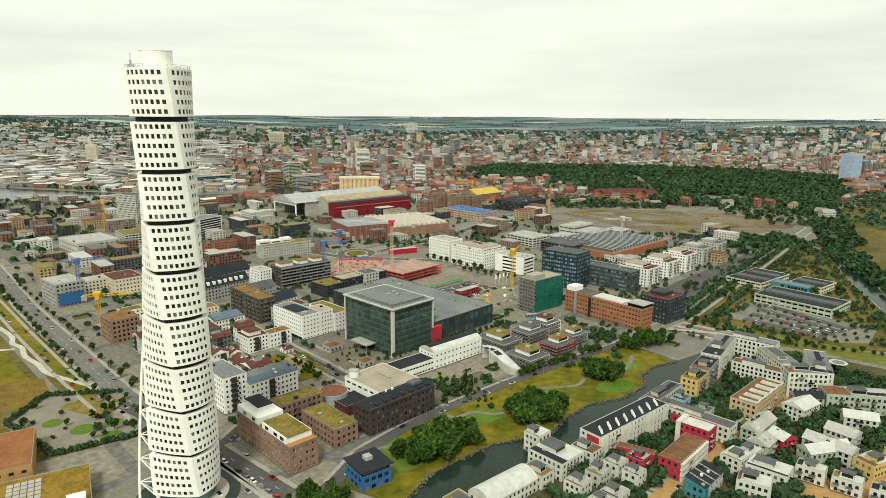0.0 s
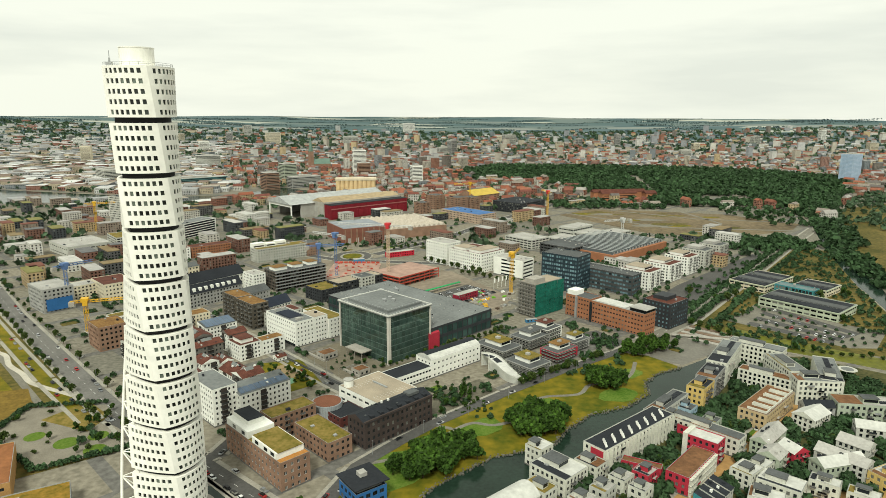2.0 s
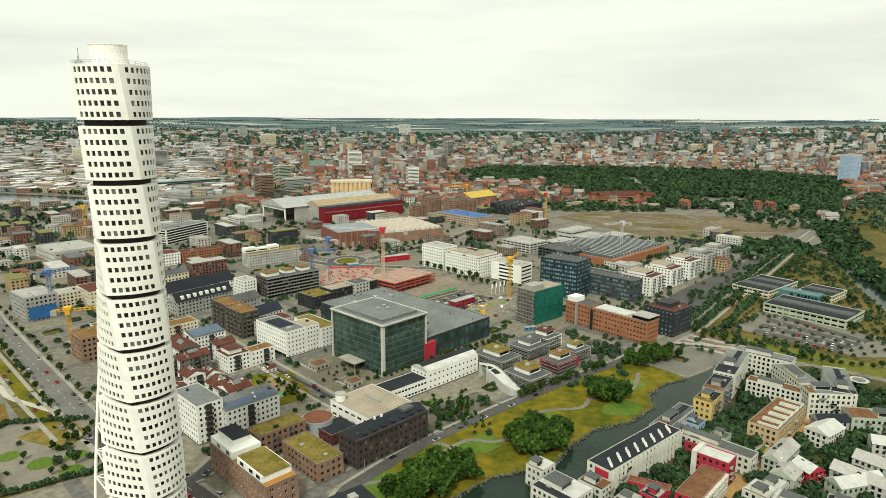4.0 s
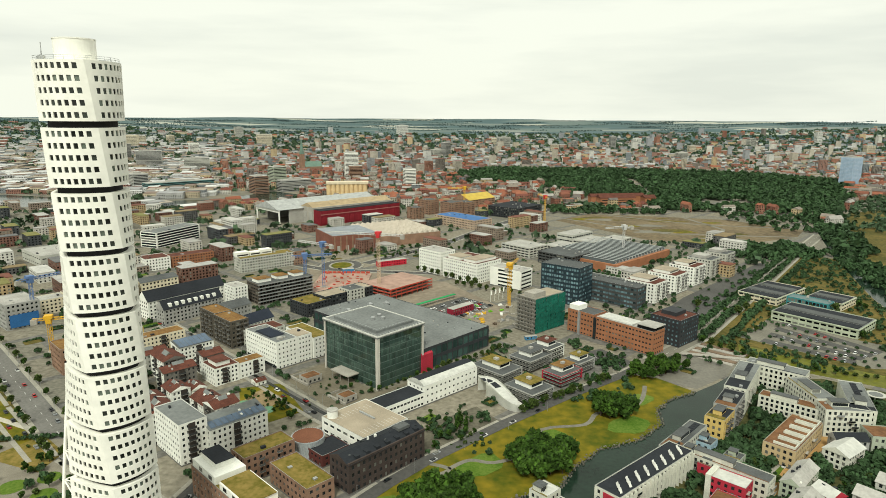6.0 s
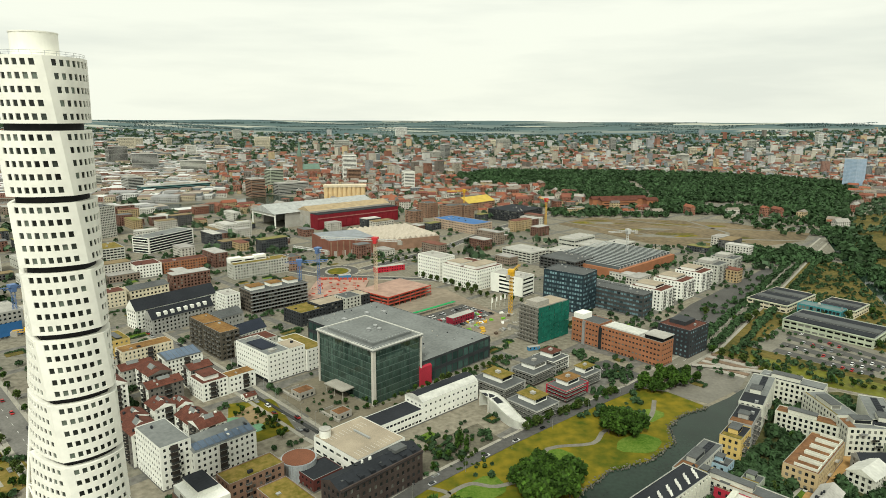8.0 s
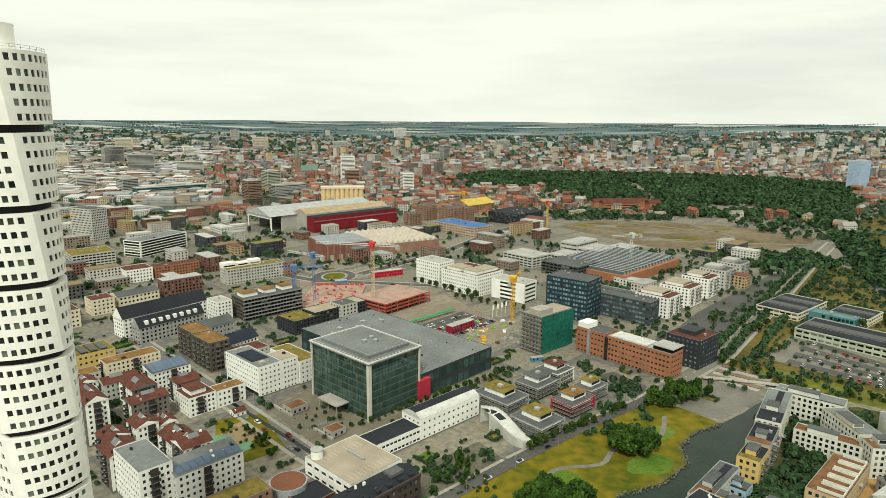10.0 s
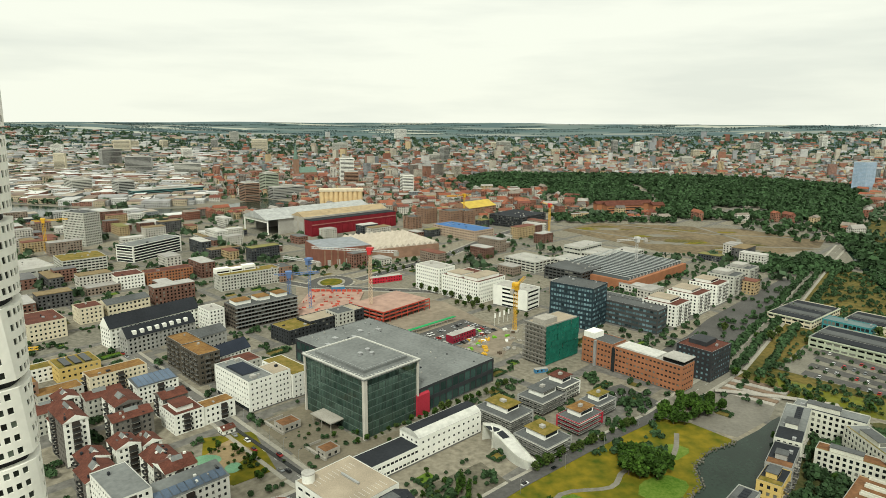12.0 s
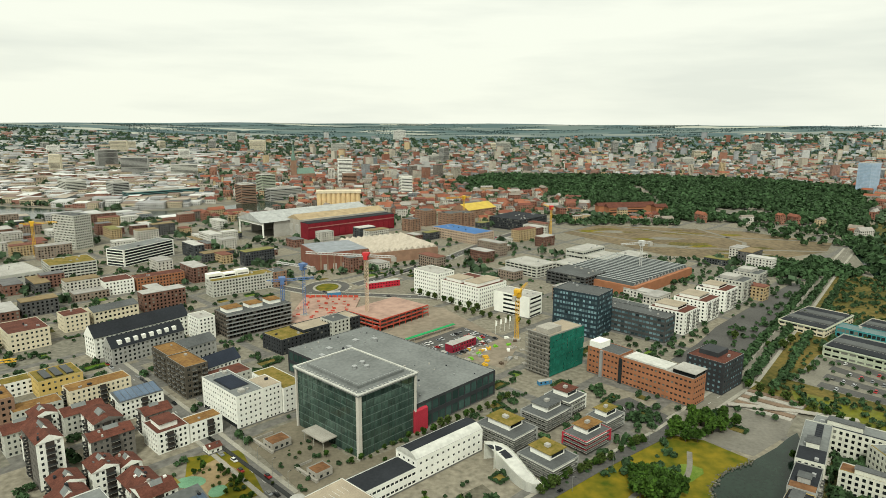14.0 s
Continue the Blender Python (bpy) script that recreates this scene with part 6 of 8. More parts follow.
canal_house((321, 108), 46, 13, 10.5, -8, GREENISH, FELT_LIGHT, "sage green apartment row with a pale rounded roof", balconies=(("u", (2, 5, 8, 11)),))
canal_house((366, 106), 40, 12, 10.5, -8, GREENISH, FELT, "sage green apartment row with a grey roof")
for C, w, d, h, a, wl_, rf_, lab in (((264, 66), 24, 9, 8, 45, GREENISH, FELT_LIGHT, "sage gabled house row with a pale roof"), ((262, 52), 11, 10, 8, 45, GREENISH, FELT_LIGHT, "sage gabled house with a pale roof"),
                                     ((272, 58), 9, 10, 8, 20, REDWALL, WSHEET, "red house with a white pitched roof"), ((280, 47), 24, 9, 7.5, 15, GREENISH, WSHEET, "sage house row with white pitched roofs"),
                                     ((298, 46), 10, 22, 8, 40, PALE, FELT_LIGHT, "pale gabled house with a grey roof"), ((309, 62), 10, 14, 8, 40, PALE, FELT_LIGHT, "pale gabled house with a grey roof"),
                                     ((300, 92), 17, 12, 8, 35, SEAWHITE, WSHEET, "white house with a white pitched roof"), ((318, 86), 16, 9, 8, -20, PALE, WSHEET, "pale house with a rounded white roof"), ((304, 108), 16, 8, 8, 0, GREY, FELT_DARK, "grey house with a dark roof")):
    canal_house(C, w, d, h, a, wl_, rf_, lab, "gable", 3.0, along="x" if w > d else "y")
for C, w, d, h, a in (((243, 38), 12, 10, 8, 40), ((252, 46), 12, 8, 6.5, 40), ((259, 27), 12, 18, 7, 50), ((236, 26), 14, 10, 6.5, -30)):
    canal_house(C, w, d, h, a, SEAWHITE, WSHEET, "white cubic house with terraces and pale roof", balconies=())
for k in range(4):
    t = k / 3
    canal_house((268 + 34 * t, 38 - 27 * t), 12, 7, 7.5 - k * 0.3, -38, SEAWHITE, WSHEET, "white curved terrace house with a balcony", balconies=(("u", (0, 2)),))
for k in range(4):
    e = canal_house((219 + k * 3.6, 17 + k * 3.8), 3.7, 9, 7, 46, TEALWALL if k == 0 else PALE, FELT_DARK, "narrow house with a steep mono-pitch roof in a saw-tooth row", "mono", 2.4)
canal_house((304, 38), 14, 10, 6.5, 27, YELLOW, WSHEET, "small yellow house with a white roof")


def barrel_house():
    e = canal_house((126, 4), 30, 13, 6.5, 42, SEAWHITE, WSHEET, "white house with a barrel-shaped pale roof", rooftop=False)
    s, n = Shape(), 10
    prof = [(-0.3 + 13.6 * k / n, 6.6 + 3.8 * math.sin(math.pi * k / n) ** 0.8) for k in range(n + 1)]
    for (y0, z0), (y1, z1) in zip(prof, prof[1:]):
        s.quad((0, y0, z0), (30, y0, z0), (30, y1, z1), (0, y1, z1))
    k = len(s.v)
    s.v += [(0, y, z) for y, z in prof] + [(30, y, z) for y, z in prof]
    s.f += [tuple(k + q for q in reversed(range(n + 1))), tuple(k + n + 1 + q for q in range(n + 1))]
    s.i += [0, 0]
    part("barrel_roof", s, WSHEET, e)


barrel_house()
canal_house((116, 2), 10, 14, 4, 45, SEAWHITE, SEDUM, "low white house with a green sedum roof")
canal_house((150, 24), 9, 12, 7, 45, SEAWHITE, SEDUM, "white house with a planted roof")
for C, w, d, h, wl_ in (((166, 18), 9, 9, 6, SEAWHITE), ((176, 26), 9, 8, 6.5, PALE), ((186, 34), 9, 8, 7, SEAWHITE), ((193, 27), 8, 8, 6.5, SEAWHITE), ((197, 36), 9, 8, 8.5, REDWALL), ((180, 10), 10, 9, 6, SEAWHITE), ((172, 4), 9, 8, 6, SEAWHITE)):
    canal_house(C, w, d, h, 45, wl_, FELT_LIGHT, "small rendered garden house with a pale roof")

# ---- roofs at the tower's foot ----
big = building("sedum_roof_hall", (-72, -29.5), 45, 40, 7.8, 31, 2, 4, GREY, mat("golden_sedum_roof", (0.17, 0.15, 0.012), 0.95, grain=0.5, stain=0.12, amount=0.5, second=(0.30, 0.17, 0.03)), (2.5, 1.6), "low hall with a wide moss-green sedum roof", "hall", rooftop=False)
for r in range(5):
    for c in range(5):
        part("rooflight", Shape().box(14 + c * 2.6, 20 + r * 3.4, 7.88, 16.2 + c * 2.6, 22.6 + r * 3.4, 8.15), FELT_LIGHT, big)
part("roof_box", Shape().box(36, 6, 7.9, 43, 11, 11), WHITE, big)
ol = building("orange_hall", (-112, 3.4), 40, 40, 9, 31, 2, 5, mat("ochre_render", (0.42, 0.24, 0.09), 0.85), mat("rust_flat_roof", (0.24, 0.1, 0.04), 0.9, grain=0.5, stain=0.1, amount=0.3), (2, 1.5), "ochre and red hall with a rust-coloured roof", "hall", rooftop=False)
part("red_end", Shape().box(-0.4, 0, 0, -0.003, 24, 7), mat("brick_red_render", (0.33, 0.08, 0.04), 0.85), ol)


# ---- satellite dish canopy and pavilions ----
def dish(x, y):
    e = thing("dish_canopy", "white round dish canopy on a slim post", "canopy", pose(x, y, 0))
    part("post", Shape().rod((0, 0, 0), (0, 0, 5), 0.35, 10), WHITE, e)
    part("dish", Shape().rod((0, 0, 4.6), (0, 0, 6.2), 1.6, 28, r2=5.6), PALE, e)
    part("ring", Shape().rod((0, 0, 6.2), (0, 0, 6.3), 3.6, 28), FELT_MID, e)


dish(362, 168)
for C, w, d, h in (((24.6, 187.2), 11, 9, 4), ((51.8, 161.1), 9, 8, 3.6)):
    building("plaza_pavilion", C, w, d, h, 46, 1, 3, CONCRETE, BROWNROOF, (1.6, 1.6), "low concrete pavilion with a brown planted roof", "pavilion", rooftop=False)
    wl_ = thing("yard_wall", "low pale concrete wall round a small yard", "wall", Matrix.Translation((C[0], C[1], 0)) @ pose(0, 0, 0, 0, 0, 46))
    part("wall", Shape().box(-1, -1, 0, 2 - 1.7, d + 9, 1.4).box(0.3, d + 8.7, 0, w, d + 9, 1.4), CONCRETE, wl_)
building("play_hut", (-6.0, 183.7), 7, 6, 3.2, 46, 1, 2.5, WHITE, TILE, (1.2, 1.2), "small white play hut with a brown roof", "hut", style="gable", ridge=1.5)

# ---- trees ----
LEAF_DATA = {}


def crown_mesh(name, n, r, hgt, z0, leaf, seed, material, lobes=6):
    """A crown of many small leaf clumps round a few lobes, with gaps between them."""
    rg = np.random.default_rng(seed)
    cen = rg.normal(0, 1, (lobes, 3))
    cen /= np.linalg.norm(cen, axis=1)[:, None]
    cen *= (rg.uniform(0.25, 0.62, lobes))[:, None]
    which = rg.integers(0, lobes, n)
    d = rg.normal(0, 1, (n, 3))
    d /= np.linalg.norm(d, axis=1)[:, None]
    p = cen[which] + d * rg.uniform(0.28, 0.5, n)[:, None]
    p = p * np.array([r, r, hgt / 2]) + np.array([0, 0, z0 + hgt / 2])
    a = rg.normal(0, 1, (n, 3))
    a += d * 0.2
    a /= np.linalg.norm(a, axis=1)[:, None]
    b = np.cross(a, rg.normal(0, 1, (n, 3)))
    b /= np.linalg.norm(b, axis=1)[:, None]
    s = leaf * rg.uniform(0.6, 1.3, n)[:, None]
    c = np.cross(a, b)
    bulge = c * s * 0.35
    v = np.stack([p - a * s - b * s * 0.7, p + a * s - b * s * 0.6 + bulge, p + a * s * 0.9 + b * s * 0.7, p - a * s * 0.8 + b * s * 0.7 + bulge], 1).reshape(-1, 3)
    f = np.arange(4 * n).reshape(-1, 4)
    return mesh_from(name, v.tolist(), f.tolist(), [material])


def tree_proto(r, hgt, trunk, n, leaf, seed, label, name="tree", material=LEAF):
    e = thing(name, label, "tree")
    rg = random.Random(seed)
    s = Shape().rod((0, 0, -0.2), (0.1, 0.05, trunk + hgt * 0.35), 0.035 * hgt, 7, r2=0.015 * hgt)
    for k in range(5):
        a = k * 1.26 + rg.random()
        s.rod((0.05, 0, trunk + hgt * 0.1 * (k % 3)), (r * 0.6 * math.cos(a), r * 0.6 * math.sin(a), trunk + hgt * (0.3 + 0.1 * (k % 3))), 0.012 * hgt, 5, r2=0.004 * hgt)
    part("trunk", s, BARK, e)
    part("crown", crown_mesh("crown", n, r, hgt, trunk * 0.7, leaf, seed, material), None, e)
    return e


LEAF2 = mat("light_foliage", (0.05, 0.078, 0.015), 0.8, grain=0.5, stain=0.1, amount=0.4, bump=0, island=0.45, spec=0.2)
PROTOS = [tree_proto(4.6, 8.5, 2.0, 430, 0.75, 11, "dense dark green broadleaf tree in the park", "park_tree"), tree_proto(5.2, 9.5, 1.6, 480, 0.8, 12, "dense mid-green broadleaf tree in the park", "park_tree", mat("mid_foliage", (0.042, 0.088, 0.01), 0.8, grain=0.5, stain=0.1, amount=0.4, bump=0, island=0.5, spec=0.2)),
          tree_proto(2.2, 4.2, 2.0, 150, 0.5, 13, "small green street tree", "street_tree"), tree_proto(2.7, 5.2, 2.2, 180, 0.55, 14, "small round green street tree", "street_tree", LEAF2),
          tree_proto(1.7, 2.2, 0.3, 90, 0.45, 15, "low rounded green garden shrub", "shrub", LEAF2), tree_proto(2.2, 12, 1.2, 260, 0.6, 16, "tall slim poplar tree", "poplar"),
          tree_proto(1.3, 1.6, 0.2, 70, 0.4, 17, "low dark green garden shrub", "shrub")]
PLACED = [False] * len(PROTOS)


SMALL = []
MASSED = ("garden hedge", "car park hedge", "young meadow trees", "courtyard trees among the canal houses", "trees around the low halls", "hedge beside the park road")


def plant(k, x, y, size=1.0, group="", z=0.0):
    if k in (4, 6) and group in MASSED:
        SMALL.append((x, y, size * 1.35))
        return None
    m = pose(x, y, z, 0, 0, (x * 37 + y * 91) % 360) @ Matrix.Diagonal((size, size, size * (0.9 + 0.2 * ((x * 7) % 1)), 1))
    if not PLACED[k]:
        PLACED[k] = True
        PROTOS[k].matrix_basis = m
        return tagged(PROTOS[k], group=group)
    o = copy_thing(PROTOS[k], Matrix())
    o.matrix_basis = m
    return tagged(o, group=group)


rt = random.Random(21)


def grove(cx, cy, rad, n, ks, size=1.0, group="grove of park trees", z=0.4):
    for i in range(n):
        a, q = i * 2.39996, rad * math.sqrt((i + 0.5) / n)
        plant(rt.choice(ks), cx + q * math.cos(a) + rt.uniform(-1, 1), cy + q * math.sin(a) + rt.uniform(-1, 1), size * rt.uniform(0.8, 1.15), group, z)


grove(156, 98, 14.5, 22, (0, 1), 1.12)
grove(104, 58, 11.5, 13, (0, 1), 1.1)
grove(91, 50, 8, 6, (0, 1), 1.0)
grove(117, 67, 8, 7, (0, 1), 1.0)
grove(205, 153, 11, 15, (0, 1), 0.95)
grove(206, 166, 6, 5, (0, 3), 0.7)
grove(236, 205, 9, 7, (0, 1), 0.9)
grove(252, 216, 10, 8, (0, 1), 0.85)
grove(262, 222, 8, 6, (0,), 0.75)
grove(60, 10, 7, 8, (0, 1), 0.7, "trees beside the canal")
grove(46, 14, 6, 7, (0, 2), 0.8, "trees beside the canal")
plant(0, 283, 184, 0.55, "trees beside the canal", 0.4)
for x, y, s in ((118, 134, 1.0), (116, 130, 0.85), (121, 131, 0.8)):
    plant(5, x, y, s, "poplars in the school yard")


def row(x0, y0, x1, y1, n, k, size, group, jitter=0.8):
    for i in range(n):
        t = i / max(1, n - 1)
        plant(k if isinstance(k, int) else rt.choice(k), x0 + (x1 - x0) * t + rt.uniform(-jitter, jitter), y0 + (y1 - y0) * t + rt.uniform(-jitter, jitter), size * rt.uniform(0.85, 1.15), group)


row(-330, 354, -80, 96, 22, (2, 3), 1.0, "avenue tree row")
row(-312, 360, -70, 112, 18, (2, 3), 0.95, "avenue tree row")
row(66, 176, 96, 206, 9, (2, 4), 0.8, "trees before the glass office")
row(100, 205, 148, 250, 12, (2, 3), 0.9, "street trees beside the hall")
row(120, 428, 178, 392, 9, (2, 3), 1.1, "street trees before the white block")
row(80, 488, 138, 430, 9, (2, 3), 1.1, "street trees before the white block")
row(-20, 560, 120, 640, 16, (2, 3), 1.1, "street trees before the brick hall")
row(30, 540, 160, 620, 16, (2, 3), 1.0, "street trees before the brick hall")
row(330, 222, 440, 190, 20, (2, 4), 1.1, "hedge trees along the canal")
row(300, 268, 330, 224, 8, (2, 3), 1.2, "hedge trees along the canal")
row(-128, 80, -128, 112, 12, 6, 1.3, "garden hedge")
row(-128, 113, -88, 119, 14, 6, 1.3, "garden hedge")
row(-84, 47, -50, 70, 16, 6, 1.4, "garden hedge")
row(-126, 76, -86, 50, 14, 6, 1.4, "garden hedge")
for q in range(4):
    row(345 + q * 12, 268 + q * 14, 392 + q * 10, 222 + q * 4, 10, 6, 1.0, "car park hedge", 0.5)
for i in range(30):
    plant(rt.choice((2, 3, 4, 4)), rt.uniform(-126, -56), rt.uniform(58, 112), rt.uniform(0.6, 1.1), "garden yard trees")
for i in range(50):
    t = rt.random()
    plant(rt.choice((4, 4, 2)), -400 + 260 * t + rt.uniform(-60, 10), 340 - 220 * t + rt.uniform(-55, 10), rt.uniform(0.5, 0.9), "young meadow trees")
for i in range(34):
    t = rt.random()
    plant(rt.choice((4, 6, 2)), -12 + 36 * t + rt.uniform(-4, 4), 180 - 34 * t + rt.uniform(-8, 8), rt.uniform(0.6, 0.9), "playground shrubs")
for i in range(36):
    plant(rt.choice((4, 2, 6)), 108 + rt.uniform(-10, 24), 128 + rt.uniform(-18, 22), rt.uniform(0.6, 1.0), "school yard shrubs")
for i in range(40):
    t = rt.random()
    plant(rt.choice((4, 2, 3)), 150 + 66 * t + rt.uniform(-3, 3), 152 + 50 * t + rt.uniform(-3, 3), rt.uniform(0.6, 1.1), "hedge beside the park road")
for i in range(44):
    plant(rt.choice((4, 6, 2)), 70 + rt.uniform(-40, 20), 168 + rt.uniform(-14, 30) , rt.uniform(0.45, 0.8), "plaza shrubs") if i < 14 else plant(rt.choice((4, 3, 2)), rt.uniform(330, 480), rt.uniform(280, 420), rt.uniform(0.8, 1.5), "trees around the low halls")
for x, y, r, n in ((212, 56, 9, 9), (252, 100, 13, 16), (262, 86, 9, 10), (290, 150, 12, 10), (280, 54, 14, 12), (318, 60, 14, 8), (186, 22, 9, 8), (300, 82, 12, 8), (240, 40, 8, 6), (330, 150, 14, 8)):
    grove(x, y, r, n, (3, 4, 2, 4), 0.75, "courtyard trees among the canal houses", 0)

# ---- the town to the horizon ----
def inside(x, y, poly):
    c = False
    j = len(poly) - 1
    for i in range(len(poly)):
        (xi, yi), (xj, yj) = poly[i], poly[j]
        if (yi > y) != (yj > y) and x < (xj - xi) * (y - yi) / (yj - yi) + xi:
            c = not c
        j = i
    return c


def taken(x, y, r):
    for cx, cy, w, d, a in OCC:
        dx, dy = x - cx, y - cy
        u, v = dx * math.cos(a) + dy * math.sin(a), -dx * math.sin(a) + dy * math.cos(a)
        if -r < u < w + r and -r < v < d + r:
            return True
    for x0, y0, x1, y1, wd in ROADS:
        ex, ey = x1 - x0, y1 - y0
        t = max(0, min(1, ((x - x0) * ex + (y - y0) * ey) / (ex * ex + ey * ey)))
        if math.hypot(x - x0 - t * ex, y - y0 - t * ey) < wd / 2 + r * 0.7:
            return True
    return False


SITE = [(-45, 370), (-50, 520), (40, 560), (130, 520), (215, 470), (200, 340), (150, 285), (85, 340), (-30, 360)]
MEADOW = [(-460, 440), (-330, 310), (-230, 215), (-20, 20), (-300, 0), (-700, 300), (-560, 420)]
EAST = [(230, 200), (300, 280), (560, 610), (640, 640), (1300, 700), (1300, 0), (300, 0)]
FOREST = [(170, 1330), (330, 1340), (400, 1080), (450, 950), (650, 925), (765, 890), (1010, 1230), (1110, 1480), (930, 1700), (600, 1760), (250, 1790), (140, 1620)]
CASTLE = [(380, 985), (480, 985), (520, 1120), (400, 1140)]
HARBOUR = [(-900, 850), (-640, 920), (-294, 930), (-190, 990), (-170, 1140), (-260, 1200), (-460, 1020), (-900, 1140)]
BARE = [(270, 640), (640, 640), (700, 900), (460, 930), (270, 900)]
GREEN = [(560, 560), (640, 560), (1300, 700), (1300, 1150), (1000, 1150), (760, 890), (690, 760)]
LAKE = [(1150, 1900), (1500, 1900), (1500, 2000), (1150, 1980)]


def town():
    rg = random.Random(77)
    walls, roofs, glass = Shape(), Shape(), Shape()
    hazed_walls, hazed_roofs = Shape(), Shape()
    infill_walls, infill_roofs = Shape(), Shape()
    halls, hall_roofs = Shape(), Shape()
    trees = []
    shrubs = []
    y = 300.0
    while y < 3500:
        step = 27 if y < 900 else 21 + (y - 900) * 0.0125
        half = 0.80 * (y + 260) + 60
        x = -half
        while x < half + 150:
            px, py = x + rg.uniform(-9, 9), y + rg.uniform(-9, 9)
            x += step
            near = py < 900 and px < 480
            if inside(px, py, FOREST) or inside(px, py, HARBOUR) or inside(px, py, CASTLE) or inside(px, py, BARE):
                continue
            if py < 900 and (inside(px, py, SITE) or inside(px, py, MEADOW) or inside(px, py, EAST) or (px > 480 and py < 700) or (py < 420 and px > -190)):
                continue
            if py < 1150 and taken(px, py, 6):
                continue
            if near and rg.random() < 0.42:
                for _ in range(rg.randint(1, 4)):
                    tx, ty = px + rg.uniform(-13, 13), py + rg.uniform(-13, 13)
                    if not taken(tx, ty, 3):
                        shrubs.append((tx, ty, rg.uniform(1.8, 3.6)))
                continue
            if py < 1150 and taken(px, py, 24) and rg.random() < 0.85:
                continue
            if inside(px, py, GREEN):
                for _ in range(rg.choice((1, 2, 2, 3))):
                    trees.append((px + rg.uniform(-14, 14), py + rg.uniform(-14, 14), rg.uniform(3, 6.5)))
                continue
            k = noise.noise((px * 0.0021, py * 0.0021, 3.0))
            k2 = noise.noise((px * 0.004 + 9, py * 0.004, 1.0))
            fade = max(0.0, (py - 2000) / 1500)
            if rg.random() < 0.27 + 0.5 * fade + max(0, k2) * 0.5:
                if rg.random() < 0.8:
                    for _ in range(2 + int(3 * max(0, k2) + 3 * fade)):
                        trees.append((px + rg.uniform(-16, 16), py + rg.uniform(-16, 16), rg.uniform(3.5, 7)))
                continue
            z0 = ground_height(px, py)
            industrial = px < -0.32 * py - 60 + 300 * k
            turn = radians(43 + 30 * round(2.2 * noise.noise((px * 0.0012, py * 0.0012, 7.0))))
            ca, sa = math.cos(turn), math.sin(turn)
            if near:
                turn = radians(44)
                ca, sa = math.cos(turn), math.sin(turn)
                w, d, h = rg.uniform(18, 38), rg.uniform(12, 16), rg.choice((7, 10, 13, 16))
            elif industrial:
                w, d, h = rg.uniform(18, 60), rg.uniform(14, 34), rg.uniform(5, 13)
            else:
                w, d, h = rg.uniform(10, 26) * (1 + py / 9000), rg.uniform(8, 12), rg.choice((7, 9, 11, 13, 15))
                if rg.random() < 0.03 and py > 1400:
                    w, d, h = rg.uniform(16, 26), 15, rg.uniform(26, 42)
            if rg.random() < 0.5:
                w, d = d, w

            def T(a, b, c):
                return (px + a * ca - b * sa, py + a * sa + b * ca, z0 + c)

            # farther houses more often get the greyed palettes, in place of haze
            wl_, rf = (infill_walls, infill_roofs) if near else (halls, hall_roofs) if industrial else (hazed_walls, hazed_roofs) if rg.random() < min(0.55, (py - 1050) / 1800) else (walls, roofs)
            kv = len(wl_.v)
            wl_.v += [T(0, 0, -2), T(w, 0, -2), T(w, d, -2), T(0, d, -2), T(0, 0, h), T(w, 0, h), T(w, d, h), T(0, d, h)]
            for f in ((0, 1, 5, 4), (1, 2, 6, 5), (2, 3, 7, 6), (3, 0, 4, 7)):
                wl_.f.append(tuple(kv + q for q in f)), wl_.i.append(0)
            kr = len(rf.v)
            if industrial or near or h > 20 or rg.random() < 0.3:
                rf.v += [T(-0.2, -0.2, h), T(w + 0.2, -0.2, h), T(w + 0.2, d + 0.2, h), T(-0.2, d + 0.2, h), T(-0.2, -0.2, h + 0.5), T(w + 0.2, -0.2, h + 0.5), T(w + 0.2, d + 0.2, h + 0.5), T(-0.2, d + 0.2, h + 0.5)]
                fs = ((4, 5, 6, 7), (0, 1, 5, 4), (1, 2, 6, 5), (2, 3, 7, 6), (3, 0, 4, 7), (3, 2, 1, 0))
            else:
                e = rg.uniform(3, 5)
                if w > d:
                    rf.v += [T(-0.3, -0.3, h), T(w + 0.3, -0.3, h), T(w + 0.3, d + 0.3, h), T(-0.3, d + 0.3, h), T(0, d / 2, h + e), T(w, d / 2, h + e)]
                    fs = ((0, 1, 5, 4), (2, 3, 4, 5), (3, 0, 4), (1, 2, 5), (3, 2, 1, 0))
                else:
                    rf.v += [T(-0.3, -0.3, h), T(w + 0.3, -0.3, h), T(w + 0.3, d + 0.3, h), T(-0.3, d + 0.3, h), T(w / 2, 0, h + e), T(w / 2, d, h + e)]
                    fs = ((1, 2, 5, 4), (3, 0, 4, 5), (0, 1, 4), (2, 3, 5), (3, 2, 1, 0))
            for f in fs:
                rf.f.append(tuple(kr + q for q in f)), rf.i.append(0)
            if py < 1900:
                rows, cols = int(h / 3), max(1, int(w / 3.2))
                for r in range(rows):
                    zb = r * 3 + 0.9
                    for c in range(cols):
                        a = (c + 0.5) * w / cols - 0.75
                        glass.quad(T(a, -0.05, zb), T(a + 1.5, -0.05, zb), T(a + 1.5, -0.05, zb + 1.6), T(a, -0.05, zb + 1.6))
                    for c in range(max(1, int(d / 3.2))):
                        n_c = max(1, int(d / 3.2))
                        b = (c + 0.5) * d / n_c - 0.75
                        sx = -0.05 if ca > 0 and sa > 0 else w + 0.05
                        glass.quad(T(sx, b + 1.5, zb), T(sx, b, zb), T(sx, b, zb + 1.6), T(sx, b + 1.5, zb + 1.6))
